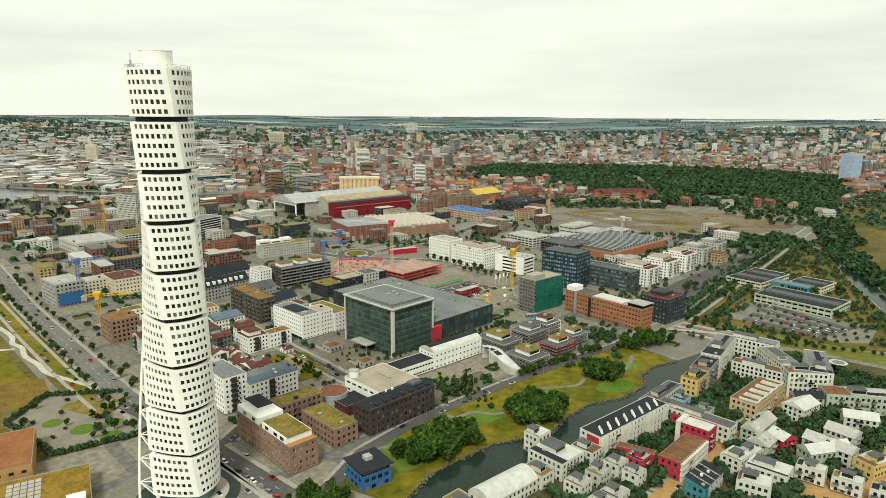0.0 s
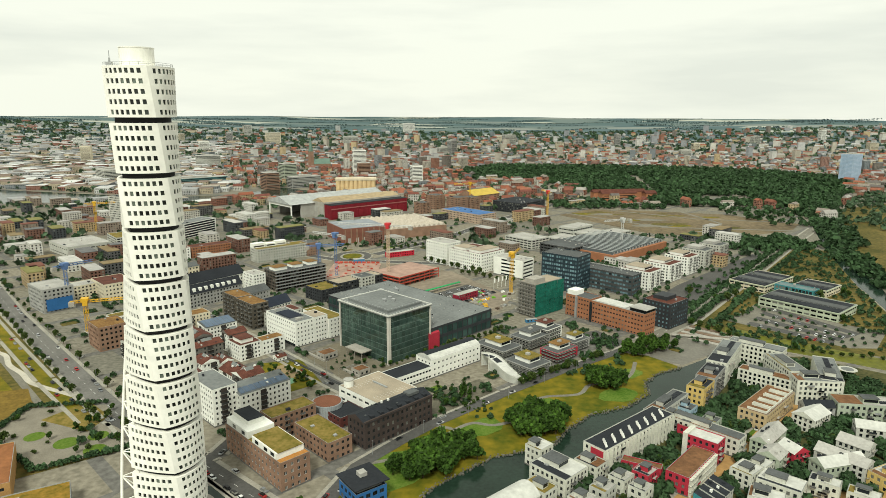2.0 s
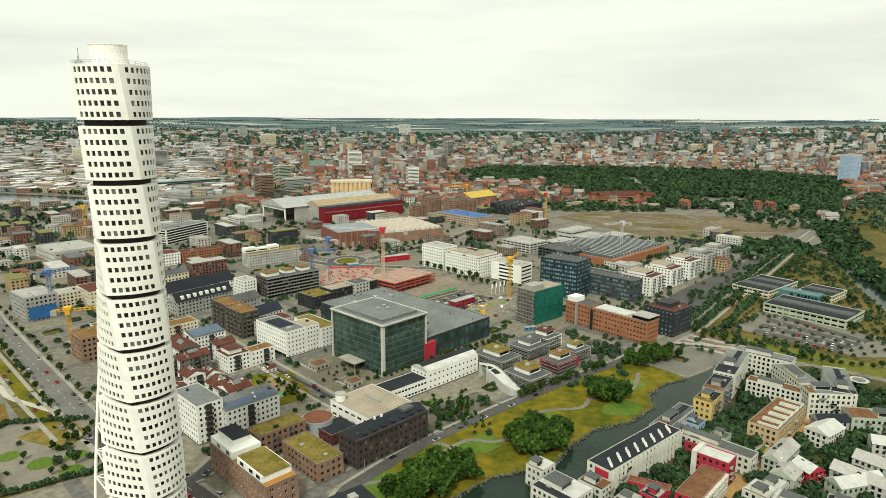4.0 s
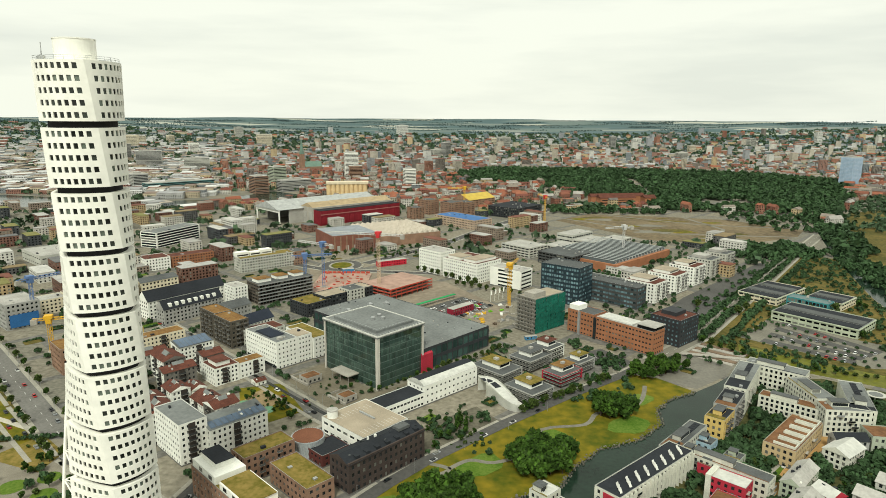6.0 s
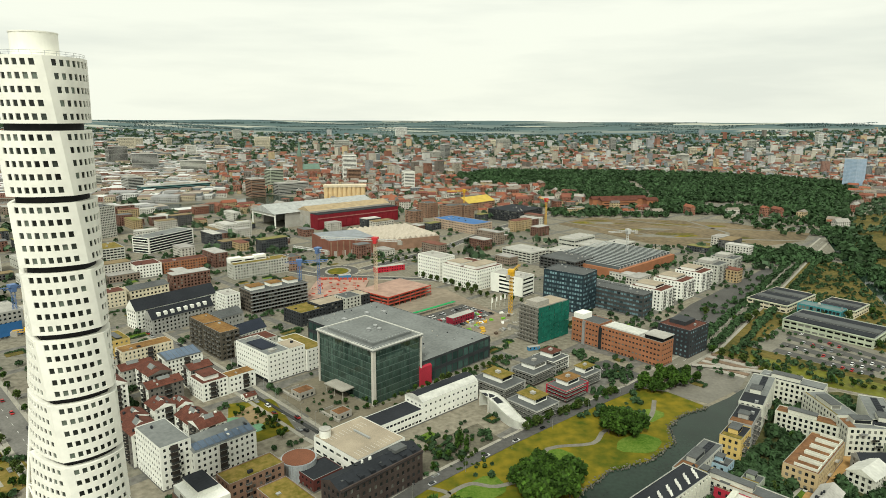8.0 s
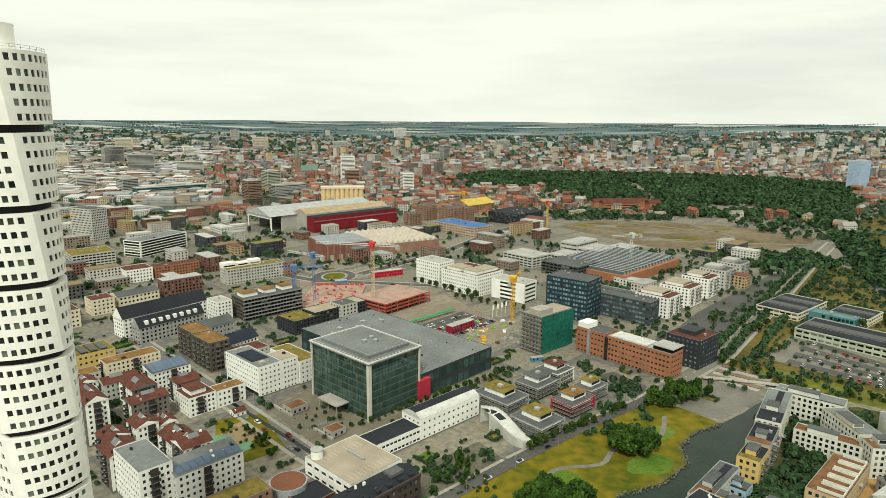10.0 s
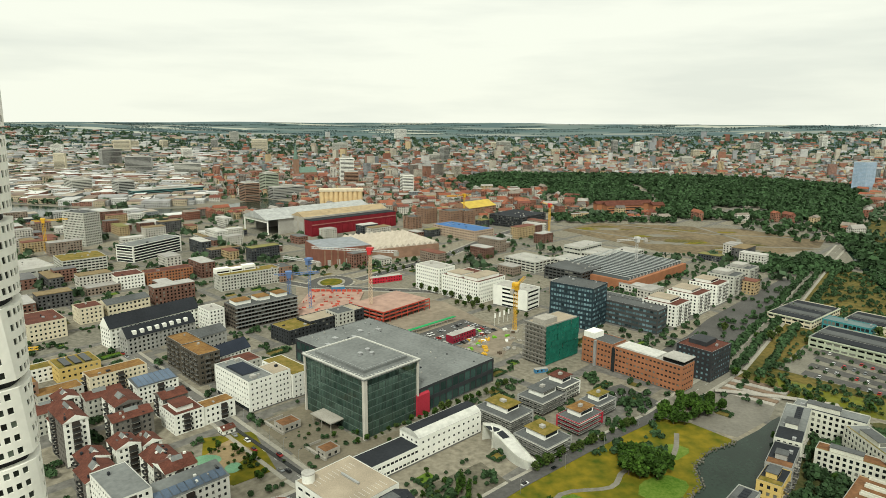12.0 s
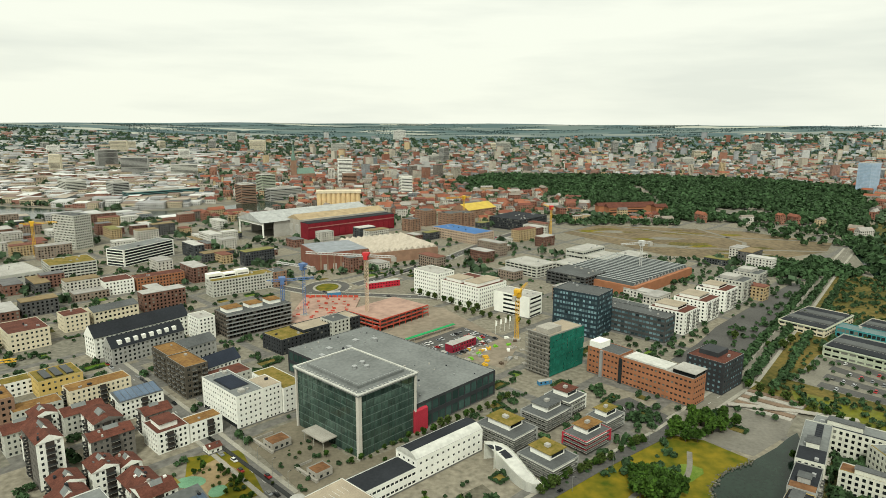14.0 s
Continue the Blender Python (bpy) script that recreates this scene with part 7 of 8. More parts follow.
            if rg.random() < 0.5:
                trees.append((px - 6, py - 6, rg.uniform(3, 6)))
        y += step * (0.9 if y < 1500 else 0.8)
    wm = palette("town_walls", [(0.36, 0.33, 0.27), (0.22, 0.10, 0.07), (0.40, 0.37, 0.31), (0.26, 0.13, 0.09), (0.50, 0.48, 0.43), (0.17, 0.15, 0.13), (0.42, 0.33, 0.20)])
    rm = palette("town_roofs", [(0.24, 0.085, 0.05), (0.19, 0.075, 0.05), (0.13, 0.115, 0.105), (0.26, 0.10, 0.06), (0.30, 0.285, 0.26), (0.16, 0.06, 0.045), (0.22, 0.19, 0.16)])
    hm = palette("hall_walls", [(0.50, 0.50, 0.48), (0.36, 0.36, 0.35), (0.25, 0.13, 0.10), (0.42, 0.36, 0.26), (0.2, 0.22, 0.23)])
    hr = palette("hall_roofs", [(0.46, 0.46, 0.45), (0.30, 0.30, 0.30), (0.58, 0.58, 0.56), (0.20, 0.15, 0.12), (0.33, 0.29, 0.24)])
    # greyed wall and roof palettes with distance haze put into the colour
    pw = palette("hazed_town_walls", [(0.42, 0.42, 0.41), (0.27, 0.28, 0.29), (0.48, 0.47, 0.44), (0.25, 0.15, 0.12), (0.36, 0.32, 0.25), (0.17, 0.19, 0.2)])
    pr = palette("hazed_town_roofs", [(0.17, 0.18, 0.18), (0.20, 0.10, 0.075), (0.25, 0.25, 0.25), (0.12, 0.13, 0.13), (0.17, 0.10, 0.08), (0.36, 0.36, 0.35)])
    iw = palette("infill_walls", [(0.19, 0.10, 0.075), (0.09, 0.09, 0.09), (0.48, 0.46, 0.41), (0.24, 0.19, 0.15), (0.40, 0.30, 0.17), (0.055, 0.06, 0.065), (0.56, 0.55, 0.5), (0.15, 0.08, 0.06)])
    ir = palette("infill_roofs", [(0.13, 0.13, 0.13), (0.20, 0.15, 0.08), (0.30, 0.29, 0.27), (0.16, 0.065, 0.045), (0.18, 0.17, 0.06), (0.44, 0.43, 0.40), (0.36, 0.35, 0.33)])
    for nm, sh, m, lab in (("infill_walls", infill_walls, iw, "brick, dark and pale walls of newer blocks"), ("infill_roofs", infill_roofs, ir, "flat dark and planted roofs of newer blocks"), ("pale_house_walls", hazed_walls, pw, "town house walls greyed by painted distance haze"), ("pale_house_roofs", hazed_roofs, pr, "grey and brown town house roofs dulled by painted distance haze"), ("town_house_walls", walls, wm, "brick and plaster walls of the old town"), ("town_house_roofs", roofs, rm, "red tile and grey roofs of the old town"), ("warehouse_walls", halls, hm, "pale walls of harbour sheds"),
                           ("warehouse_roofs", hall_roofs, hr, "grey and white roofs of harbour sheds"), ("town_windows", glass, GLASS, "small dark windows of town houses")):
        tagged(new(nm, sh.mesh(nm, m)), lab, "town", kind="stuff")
    return trees, shrubs


def far_trees(name, items, quads, label, seed, spread=1.0, material=LEAF_FAR):
    """Woods seen from afar: each tree a loose cloud of leaf clumps."""
    rg = np.random.default_rng(seed)
    t = np.array([(x, y, ground_height(x, y), r) for x, y, r in items])
    n = len(t)
    d = rg.normal(0, 1, (n, quads, 3))
    d /= np.linalg.norm(d, axis=2)[..., None]
    d[..., 2] = np.abs(d[..., 2]) * 1.1 - 0.15
    r = t[:, 3][:, None, None]
    p = d * r * rg.uniform(0.55, 1.0, (n, quads, 1)) + np.stack([t[:, 0], t[:, 1], t[:, 2] + t[:, 3] * 0.75], 1)[:, None, :]
    a = rg.normal(0, 1, (n, quads, 3))
    a /= np.linalg.norm(a, axis=2)[..., None]
    b = np.cross(a, d + rg.normal(0, 0.4, d.shape))
    b /= np.linalg.norm(b, axis=2)[..., None]
    s = r * rg.uniform(0.3, 0.5, (n, quads, 1)) * spread
    v = np.stack([p - a * s - b * s, p + a * s - b * s * 0.8, p + a * s * 0.9 + b * s, p - a * s * 0.8 + b * s * 0.9], 2).reshape(-1, 3)
    f = np.arange(len(v)).reshape(-1, 4)
    return tagged(new(name, mesh_from(name, v.tolist(), f.tolist(), [material])), label, "trees", kind="stuff")


town_trees, near_trees = town()
# paler, bluer leaf colour here imitates haze over the town
far_trees("town_trees", town_trees, 9, "trees scattered between the town's houses", 3, 1.25, mat("hazed_town_foliage", (0.052, 0.088, 0.045), 0.85, grain=0.1, stain=0.01, amount=0.35, bump=0, island=0.35, spec=0.2))
far_trees("yard_trees", near_trees, 40, "small trees in yards and along streets", 8, 0.8)
rg2 = random.Random(9)
wood = []
while len(wood) < 5600:
    x, y = rg2.uniform(130, 1120), rg2.uniform(880, 1800)
    if inside(x, y, FOREST) and not inside(x, y, CASTLE) and not (590 < x < 700 and 990 < y < 1090) and not inside(x, y, [(520, 1120), (540, 1120), (600, 1500), (570, 1500)]):
        wood.append((x, y, rg2.uniform(4, 8)))
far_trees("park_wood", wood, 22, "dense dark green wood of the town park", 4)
belt, boul = [], []
for i in range(150):
    t = rg2.random()
    belt.append((560 + 150 * t + rg2.uniform(8, 60), 560 + 330 * t + rg2.uniform(-20, 20), rg2.uniform(3.5, 7)))
for i in range(170):
    t = rg2.random()
    belt.append((488 + 70 * t + rg2.uniform(8, 40), 300 + 250 * t + rg2.uniform(-10, 10), rg2.uniform(2.5, 5)))
for i in range(160):
    belt.append((rg2.uniform(440, 560), rg2.uniform(560, 640), rg2.uniform(3, 5.5)))
for i in range(60):
    belt.append((rg2.uniform(560, 700) , rg2.uniform(740, 900), rg2.uniform(3.5, 6.5)))
for i in range(120):
    belt.append((rg2.uniform(290, 480), rg2.uniform(900, 965), rg2.uniform(3.5, 6)))
for (x0, y0, x1, y1) in ((294, 282, 545, 612), (302, 276, 552, 604), (316, 268, 562, 594)):
    for k in range(76):
        t = k / 75
        boul.append((x0 + (x1 - x0) * t + rg2.uniform(-1, 1), y0 + (y1 - y0) * t + rg2.uniform(-1, 1), rg2.uniform(2.5, 3.7)))
far_trees("boulevard_trees", boul, 46, "dense green rows of boulevard trees", 12, 0.75)
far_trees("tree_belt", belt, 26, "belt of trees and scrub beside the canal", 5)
# woods and hedgerows on the rising farmland, distance haze mixed into their green
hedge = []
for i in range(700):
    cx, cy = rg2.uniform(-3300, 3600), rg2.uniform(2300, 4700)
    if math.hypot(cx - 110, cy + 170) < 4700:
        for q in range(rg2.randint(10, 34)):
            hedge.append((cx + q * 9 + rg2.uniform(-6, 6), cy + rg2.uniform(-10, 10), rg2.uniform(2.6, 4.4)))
far_trees("farm_woods", hedge, 6, "haze-tinted hedgerows and woods on distant farmland", 6, 1.5, mat("hazed_distant_woods", (0.065, 0.1, 0.1), 0.9, grain=0.02, stain=0.004, amount=0.3, bump=0, island=0.25, spec=0.1))

for i in range(26):
    x, y = rg2.uniform(310, 610), rg2.uniform(670, 880)
    if inside(x, y, [(300, 832), (383, 690), (480, 655), (598, 710), (620, 760), (550, 840), (464, 866), (350, 885)]):
        r = rg2.uniform(10, 30)
        sheet("weed_patch", [(x + r * (1 + 0.25 * math.sin(k * 2.1 + i)) * math.cos(k * math.pi / 6), y + 0.4 * r * (1 + 0.25 * math.cos(k * 1.7 + i)) * math.sin(k * math.pi / 6)) for k in range(12)], 0.13 + 0.004 * i, rg2.choice((GRASS, ROUGHGRASS, ROUGHGRASS, PAVING)), "weeds and rubble on bare building land", category="ground")
for p in ([(300, 850), (420, 720), (600, 700)], [(380, 890), (500, 800), (640, 770)], [(470, 650), (520, 760), (500, 870)]):
    ribbon("track", p, 6, 0.26, PAVING, "pale dirt track across bare land", "road")

scrub = []
while len(scrub) < 480:
    x, y = rg2.uniform(320, 560), rg2.uniform(215, 590)
    if inside(x, y, [(330, 222), (312, 262), (425, 415), (548, 585), (566, 556), (505, 400), (468, 282), (440, 205)]) and not taken(x, y, 3) and not inside(x, y, [(338, 278), (400, 340), (432, 232), (386, 207)]):
        scrub.append((x, y, rg2.uniform(0.8, 2.6)))
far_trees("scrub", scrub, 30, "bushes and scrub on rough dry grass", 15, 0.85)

# small trees and shrubs along every street and yard of the near district, and parked cars too small to tell apart
yard = []
rg3 = random.Random(44)
court_spots = []
for k in range(700):
    x, y = rg3.uniform(-240, 330), rg3.uniform(70, 620)
    w, d = rg3.uniform(5, 15), rg3.uniform(4, 9)
    if len(court_spots) > 74 or inside(x, y, SITE) or inside(x, y, MEADOW) or inside(x, y, park) or taken(x, y, 7) or inside(x, y, [(60, -60), (88, 12), (250, 200), (310, 240), (440, 300), (300, 190), (128, -60)]) or math.hypot(x + 2.6, y - 18) < 44 or (6 < x < 100 and 150 < y < 224):
        continue
    if any(math.hypot(x - a, y - b) < 15 for a, b in court_spots):
        continue
    court_spots.append((x, y))
    c45, s45 = math.cos(radians(46)), math.sin(radians(46))
    pts = [(x + a * c45 - b * s45, y + a * s45 + b * c45) for a, b in ((-w / 2, -d / 2), (w / 2, -d / 2), (w / 2, d / 2), (-w / 2, d / 2))]
    sheet("court_lawn", pts, 0.22 + 0.001 * len(court_spots), rg3.choice((ROUGHGRASS, LAWN, ROUGHGRASS, SEDUM)), "small planted court lawn between the blocks", category="lawn")
    for q in range(4):
        (xa, ya), (xb, yb) = pts[q], pts[(q + 1) % 4]
        if rg3.random() < 0.6:
            n = int(math.hypot(xb - xa, yb - ya) / 1.1)
            yard.extend((xa + (xb - xa) * i / n, ya + (yb - ya) * i / n, rg3.uniform(0.7, 1.2)) for i in range(n))
while len(yard) < 2100:
    x, y = rg3.uniform(-330, 320), rg3.uniform(60, 620)
    if inside(x, y, SITE) or inside(x, y, MEADOW) or taken(x, y, 2.0) or inside(x, y, park) or inside(x, y, [(60, -60), (88, 12), (250, 200), (310, 240), (360, 230), (300, 190), (128, -60)]) or math.hypot(x + 2.6, y - 18) < 36 or (6 < x < 100 and 150 < y < 224):
        continue
    n = rg3.choice((1, 1, 2, 4))
    for k in range(n):
        yard.append((x + k * 3.2 * 0.7, y + k * 3.2 * 0.7 * rg3.choice((-1, 1)), rg3.uniform(0.9, 2.6)))
for x0, y0, x1, y1, n, r0, r1 in ((96, 106, 134, 150, 60, 0.8, 2.2), (138, 166, 226, 236, 150, 0.9, 2.4), (205, 222, 262, 240, 40, 1.2, 2.6), (20, 150, 70, 205, 40, 0.6, 1.4), (66, 196, 92, 214, 16, 0.8, 1.8)):
    yard.extend((rg3.uniform(x0, x1), rg3.uniform(y0, y1), rg3.uniform(r0, r1)) for k in range(n))
yard = [p for p in yard if not taken(p[0], p[1], p[2])]
far_trees("yard_shrubs", yard, 44, "shrubs and small trees between the blocks", 18, 0.8)
small, glassy = Shape(), Shape()
for x0, y0, x1, y1, wd in ROADS:
    if wd < 6.5 or max(y0, y1) > 1000 or wd == 11:
        continue
    ln = math.hypot(x1 - x0, y1 - y0)
    ux, uy = (x1 - x0) / ln, (y1 - y0) / ln
    for k in range(int(ln / 7)):
        if rg3.random() < 0.32:
            t, side = k * 7 + rg3.uniform(0, 3), rg3.choice((-1, 1)) * (wd / 2 - 1.6)
            cx, cy = x0 + ux * t - uy * side, y0 + uy * t + ux * side
            for sh, a0, a1, b0, z0, z1 in ((small, -2.1, 2.1, 0.85, 0.35, 0.95), (glassy, -1.5, 0.9, 0.72, 0.95, 1.45)):
                sh.prism([(cx + ux * a - uy * b, cy + uy * a + ux * b) for a, b in ((a0, -b0), (a1, -b0), (a1, b0), (a0, b0))], z0, z1)
tagged(new("parked_cars", small.mesh("parked_cars", palette("car_paints", [(0.6, 0.6, 0.58), (0.05, 0.05, 0.055), (0.25, 0.26, 0.27), (0.3, 0.03, 0.03), (0.02, 0.02, 0.022), (0.4, 0.41, 0.42)], 0.3))), "parked cars along the streets", "cars", kind="stuff")
tagged(new("parked_car_windows", glassy.mesh("parked_car_windows", GLASS)), "dark cabin windows of parked cars", "cars", kind="stuff")



def street_edges():
    """Raised pavements along both sides of the streets, broken at crossings, and dashed lane marks."""
    kerb, dash = Shape(), Shape()
    for i, (x0, y0, x1, y1, wd) in enumerate(ROADS):
        if wd < 7 or max(y0, y1) > 1000:
            continue
        ln = math.hypot(x1 - x0, y1 - y0)
        ux, uy = (x1 - x0) / ln, (y1 - y0) / ln
        for k in range(int(ln / 4)):
            t = k * 4.0
            for side in (-1, 1):
                o0, o1 = side * (wd / 2), side * (wd / 2 + 2.4)
                mx, my = x0 + ux * (t + 2) - uy * (o0 + o1) / 2, y0 + uy * (t + 2) + ux * (o0 + o1) / 2
                if inside(mx, my, park) or any(j != i and seg[4] >= 7 and crossing(mx, my, seg) for j, seg in enumerate(ROADS)):
                    continue
                if side < 0:
                    o0, o1 = o1, o0
                kerb.prism([(x0 + ux * a - uy * b, y0 + uy * a + ux * b) for a, b in ((t, o0), (t + 4, o0), (t + 4, o1), (t, o1))], -0.1, 0.24)
            if k % 3 == 0 and wd >= 9:
                dash.prism([(x0 + ux * a - uy * b, y0 + uy * a + ux * b) for a, b in ((t, -0.09), (t + 3.4, -0.09), (t + 3.4, 0.09), (t, 0.09))], 0.1, 0.135)
    tagged(new("pavement", kerb.mesh("pavement", mat("pale_paving_slabs", (0.30, 0.285, 0.24), 0.9, grain=0.9, stain=0.08, amount=0.25))), "pale paved footways with stone kerbs along the streets", "pavement", kind="structure")
    tagged(new("lane_marks", dash.mesh("lane_marks", FRAMEW)), "white dashed lane marks on the asphalt", "road marking", kind="structure")


def crossing(x, y, seg):
    x0, y0, x1, y1, wd = seg
    ex, ey = x1 - x0, y1 - y0
    t = max(0, min(1, ((x - x0) * ex + (y - y0) * ey) / (ex * ex + ey * ey)))
    return math.hypot(x - x0 - t * ex, y - y0 - t * ey) < wd / 2 + 0.6


street_edges()

GARDENS = [(145, 14), (158, 42), (182, 58), (222, 88), (256, 122), (300, 190), (345, 190), (385, 150), (370, 60), (310, 0), (200, -5)]
garden = []
while len(garden) < 1250:
    x, y = rg3.uniform(140, 400), rg3.uniform(-10, 200)
    if inside(x, y, GARDENS) and not taken(x, y, 1.2) and not inside(x, y, [(262, 20), (272, 44), (300, 36), (330, 70), (345, 60), (310, 10)]):
        garden.append((x, y, rg3.choice((0.9, 1.3, 1.8, 2.6, 3.3))))
far_trees("garden_shrubs", garden, 60, "dense garden trees and shrubs between canal houses", 19, 0.72)

far_trees("hedges", SMALL, 60, "low hedges and young shrubs in gardens and car parks", 20, 0.7)
east = []
while len(east) < 330:
    x, y = rg3.uniform(225, 500), rg3.uniform(290, 660)
    if not taken(x, y, 2.5) and not inside(x, y, [(330, 222), (300, 268), (420, 425), (545, 590), (600, 560), (508, 300)]):
        east.append((x, y, rg3.uniform(1.2, 3.0)))
far_trees("street_greenery", east, 46, "small trees in the streets behind the boulevard", 22, 0.8)

# ---- building site: cranes, steel, containers, cars ----
def lattice(s, a, b, wd, n, r):
    a, b = Vector(a), Vector(b)
    ax = (b - a).normalized()
    u = ax.orthogonal().normalized()
    if abs(ax.z) < 0.9:
        u = Vector((0, 0, 1))
    v = ax.cross(u).normalized()
    cs = [u * wd / 2 * i + v * wd / 2 * j for i, j in ((1, 1), (-1, 1), (-1, -1), (1, -1))]
    for c in cs:
        s.rod(a + c, b + c, r, 4)
    for k in range(n):
        p, q = a.lerp(b, k / n), a.lerp(b, (k + 1) / n)
        for i in range(4):
            s.rod(p + cs[i], q + cs[(i + 1) % 4], r * 0.7, 4)


def tower_crane(x, y, h, front, back, heading, col, label, cab_col=None, jib_col=None):
    e = thing("tower_crane", label, "crane", pose(x, y, 0, 0, 0, heading), "tower cranes")
    s = Shape()
    lattice(s, (0, 0, 0), (0, 0, h - 3), 2.2, int(h / 3), 0.19)
    part("mast", s, col, e)
    j = Shape()
    lattice(j, (0, 0, h - 1), (front, 0, h - 1), 1.6, int(front / 3), 0.15)
    part("jib", j, jib_col or col, e)
    c = Shape()
    lattice(c, (0, 0, h - 1), (-back, 0, h - 1), 1.6, int(back / 3), 0.15)
    part("counter_jib", c, jib_col or col, e)
    part("counterweight", Shape().box(-back - 1, -1.2, h - 4.5, -back + 3, 1.2, h - 1), CONCRETE, e)
    part("cab", Shape().box(-1.6, -2.6, h - 4, 1.6, 2.6, h - 0.5).box(-2.6, -2.6, h - 0.5, 2.6, 2.6, h + 1.6), cab_col or col, e)
    part("base", Shape().box(-3, -3, 0, 3, 3, 1.2), CONCRETE, e)
    return e


CR_RED = mat("crane_red", (0.5, 0.035, 0.04), 0.5)
CR_CREAM = mat("crane_cream", (0.55, 0.42, 0.3), 0.5)
CR_BLUE = mat("crane_blue", (0.10, 0.17, 0.34), 0.5)
CR_YEL = mat("crane_yellow", (0.62, 0.36, 0.03), 0.5)
CR_GREY = mat("crane_grey", (0.5, 0.5, 0.48), 0.5)
tower_crane(47, 399, 57, 52, 24, 168, CR_CREAM, "cream tower crane with a red cab", CR_RED, CR_GREY)
tower_crane(-8, 416, 44, 30, 12, 150, CR_BLUE, "blue-grey tower crane on the building site", None, CR_GREY)
tower_crane(-22, 400, 36, 26, 12, 20, CR_BLUE, "low blue-grey tower crane on the building site")
tower_crane(165, 358, 38, 30, 12, 70, CR_YEL, "yellow tower crane beside the netted block")
tower_crane(262, 806, 42, 34, 14, 100, CR_YEL, "yellow tower crane in the far quarter", CR_RED)
tower_crane(-376, 640, 42, 26, 12, 30, CR_YEL, "yellow tower crane beside the slab tower")
tower_crane(140, 905, 44, 30, 12, 200, CR_YEL, "yellow tower crane in the far quarter")
tower_crane(-164, 238, 26, 26, 10, 20, CR_YEL, "yellow tower crane over an unfinished block")
tower_crane(-215, 300, 38, 24, 10, 60, CR_BLUE, "blue tower crane over a scaffolded block")
tower_crane(318, 560, 38, 26, 12, 200, CR_GREY, "pale grey tower crane behind the works")


def red_deck():
    e = thing("red_steel_deck", "bright red steel frame of a parking deck", "building site", pose(60, 375, 0, 0, 0, 50))
    site_red = mat("red_steel", (0.42, 0.07, 0.045), 0.6, grain=0.3, amount=0.25)
    for k in range(3):
        z = 3 + k * 3
        part("deck", Shape().box(0, 0, z, 56, 40, z + 0.5), CONCRETE if k < 2 else mat("pink_concrete", (0.36, 0.24, 0.19), 0.9, grain=0.2), e)
        part("beam", Shape().box(-0.3, -0.3, z - 0.2, 56.3, -0.004, z + 0.9).box(-0.3, 0, z - 0.2, -0.004, 40, z + 0.9), site_red, e)
    for k in range(9):
        part("column", Shape().box(k * 7 - 0.25, -0.6, 0, k * 7 + 0.25, -0.31, 9.5), site_red, e)
    for k in range(6):
        part("column", Shape().box(-0.6, k * 8 - 0.25, 0, -0.31, k * 8 + 0.25, 9.5), site_red, e)
    part("retaining_wall", Shape().box(-10, 2, 0, -1, 3, 5), site_red, e)
    f = thing("formwork", "red formwork and rebar on an unfinished slab", "building site", pose(-14, 430, 0))
    rg = random.Random(6)
    part("slab", Shape().box(-6, -34, 0, 46, 40, 1.0), MATS["pink_concrete"], f)
    for k in range(46):
        x, y = rg.uniform(-4, 42), rg.uniform(-28, 38)
        part("formwork_panel", Shape().box(x, y, 1.0, x + rg.uniform(0.6, 3.4), y + rg.uniform(0.3, 1.4), 1.0 + rg.uniform(0.4, 1.8)), site_red, f)
    b = Shape()
    for k in range(10):
        b.box(-5 + k * 5, 40.2, 0, -1 + k * 5, 40.8, 3)
    part("hoarding", b, site_red, f)


red_deck()


def box_hut(x, y, a, w, d, h, m, label, name="site_hut"):
    e = thing(name, label, "site hut", pose(x, y, 0, 0, 0, a), "site huts")
    part("body", Shape().box(0, 0, 0.1, w, d, h), m, e)
    part("roof", Shape().box(-0.1, -0.1, h, w + 0.1, d + 0.1, h + 0.15), FELT_LIGHT, e)
    s = Shape()
    for r in range(max(1, int(h / 2.8))):
        for k in range(int(w / 3)):
            s.box(0.8 + k * 3, -0.04, 1 + r * 2.8, 2 + k * 3, -0.003, 2.2 + r * 2.8)
    tagged(part("glazing", s, GLASS, e), kind="stuff")


HUT_RED = mat("dark_red_hut", (0.25, 0.02, 0.04), 0.7)
HUT_BLUE = mat("blue_hut", (0.06, 0.2, 0.36), 0.7)
box_hut(116, 328, 47, 26, 7, 6, HUT_RED, "two-storey dark red site huts")
box_hut(36, 502, 30, 34, 7, 6, mat("red_hut", (0.45, 0.02, 0.04), 0.7), "two-storey bright red site huts")
box_hut(2, 470, 20, 12, 6, 5, HUT_BLUE, "bright blue site hut")
box_hut(108, 318, 47, 7, 5, 3, HUT_BLUE, "small blue container hut")
box_hut(-262, 505, 42, 24, 6, 5, HUT_BLUE, "row of blue site huts")
box_hut(-228, 510, 42, 14, 6, 6, mat("green_hut", (0.04, 0.3, 0.2), 0.7), "bright green site hut")
box_hut(170, 272, 20, 9, 3, 2.6, HUT_BLUE, "blue container beside the netted block")
fence = thing("green_canopy", "long bright green canopy beside the car park", "canopy", pose(83, 348, 0, 0, 0, 46))
part("roof", Shape().box(0, 0, 3, 52, 3, 3.4), mat("bright_green_sheet", (0.02, 0.28, 0.09), 0.7), fence)
for k in range(8):
    part("post", Shape().box(0.2 + k * 7, 0.2, 0, 0.4 + k * 7, 0.4, 3), STEEL, fence)
rgm = random.Random(31)
LIME = mat("lime_machine", (0.16, 0.42, 0.03), 0.6)
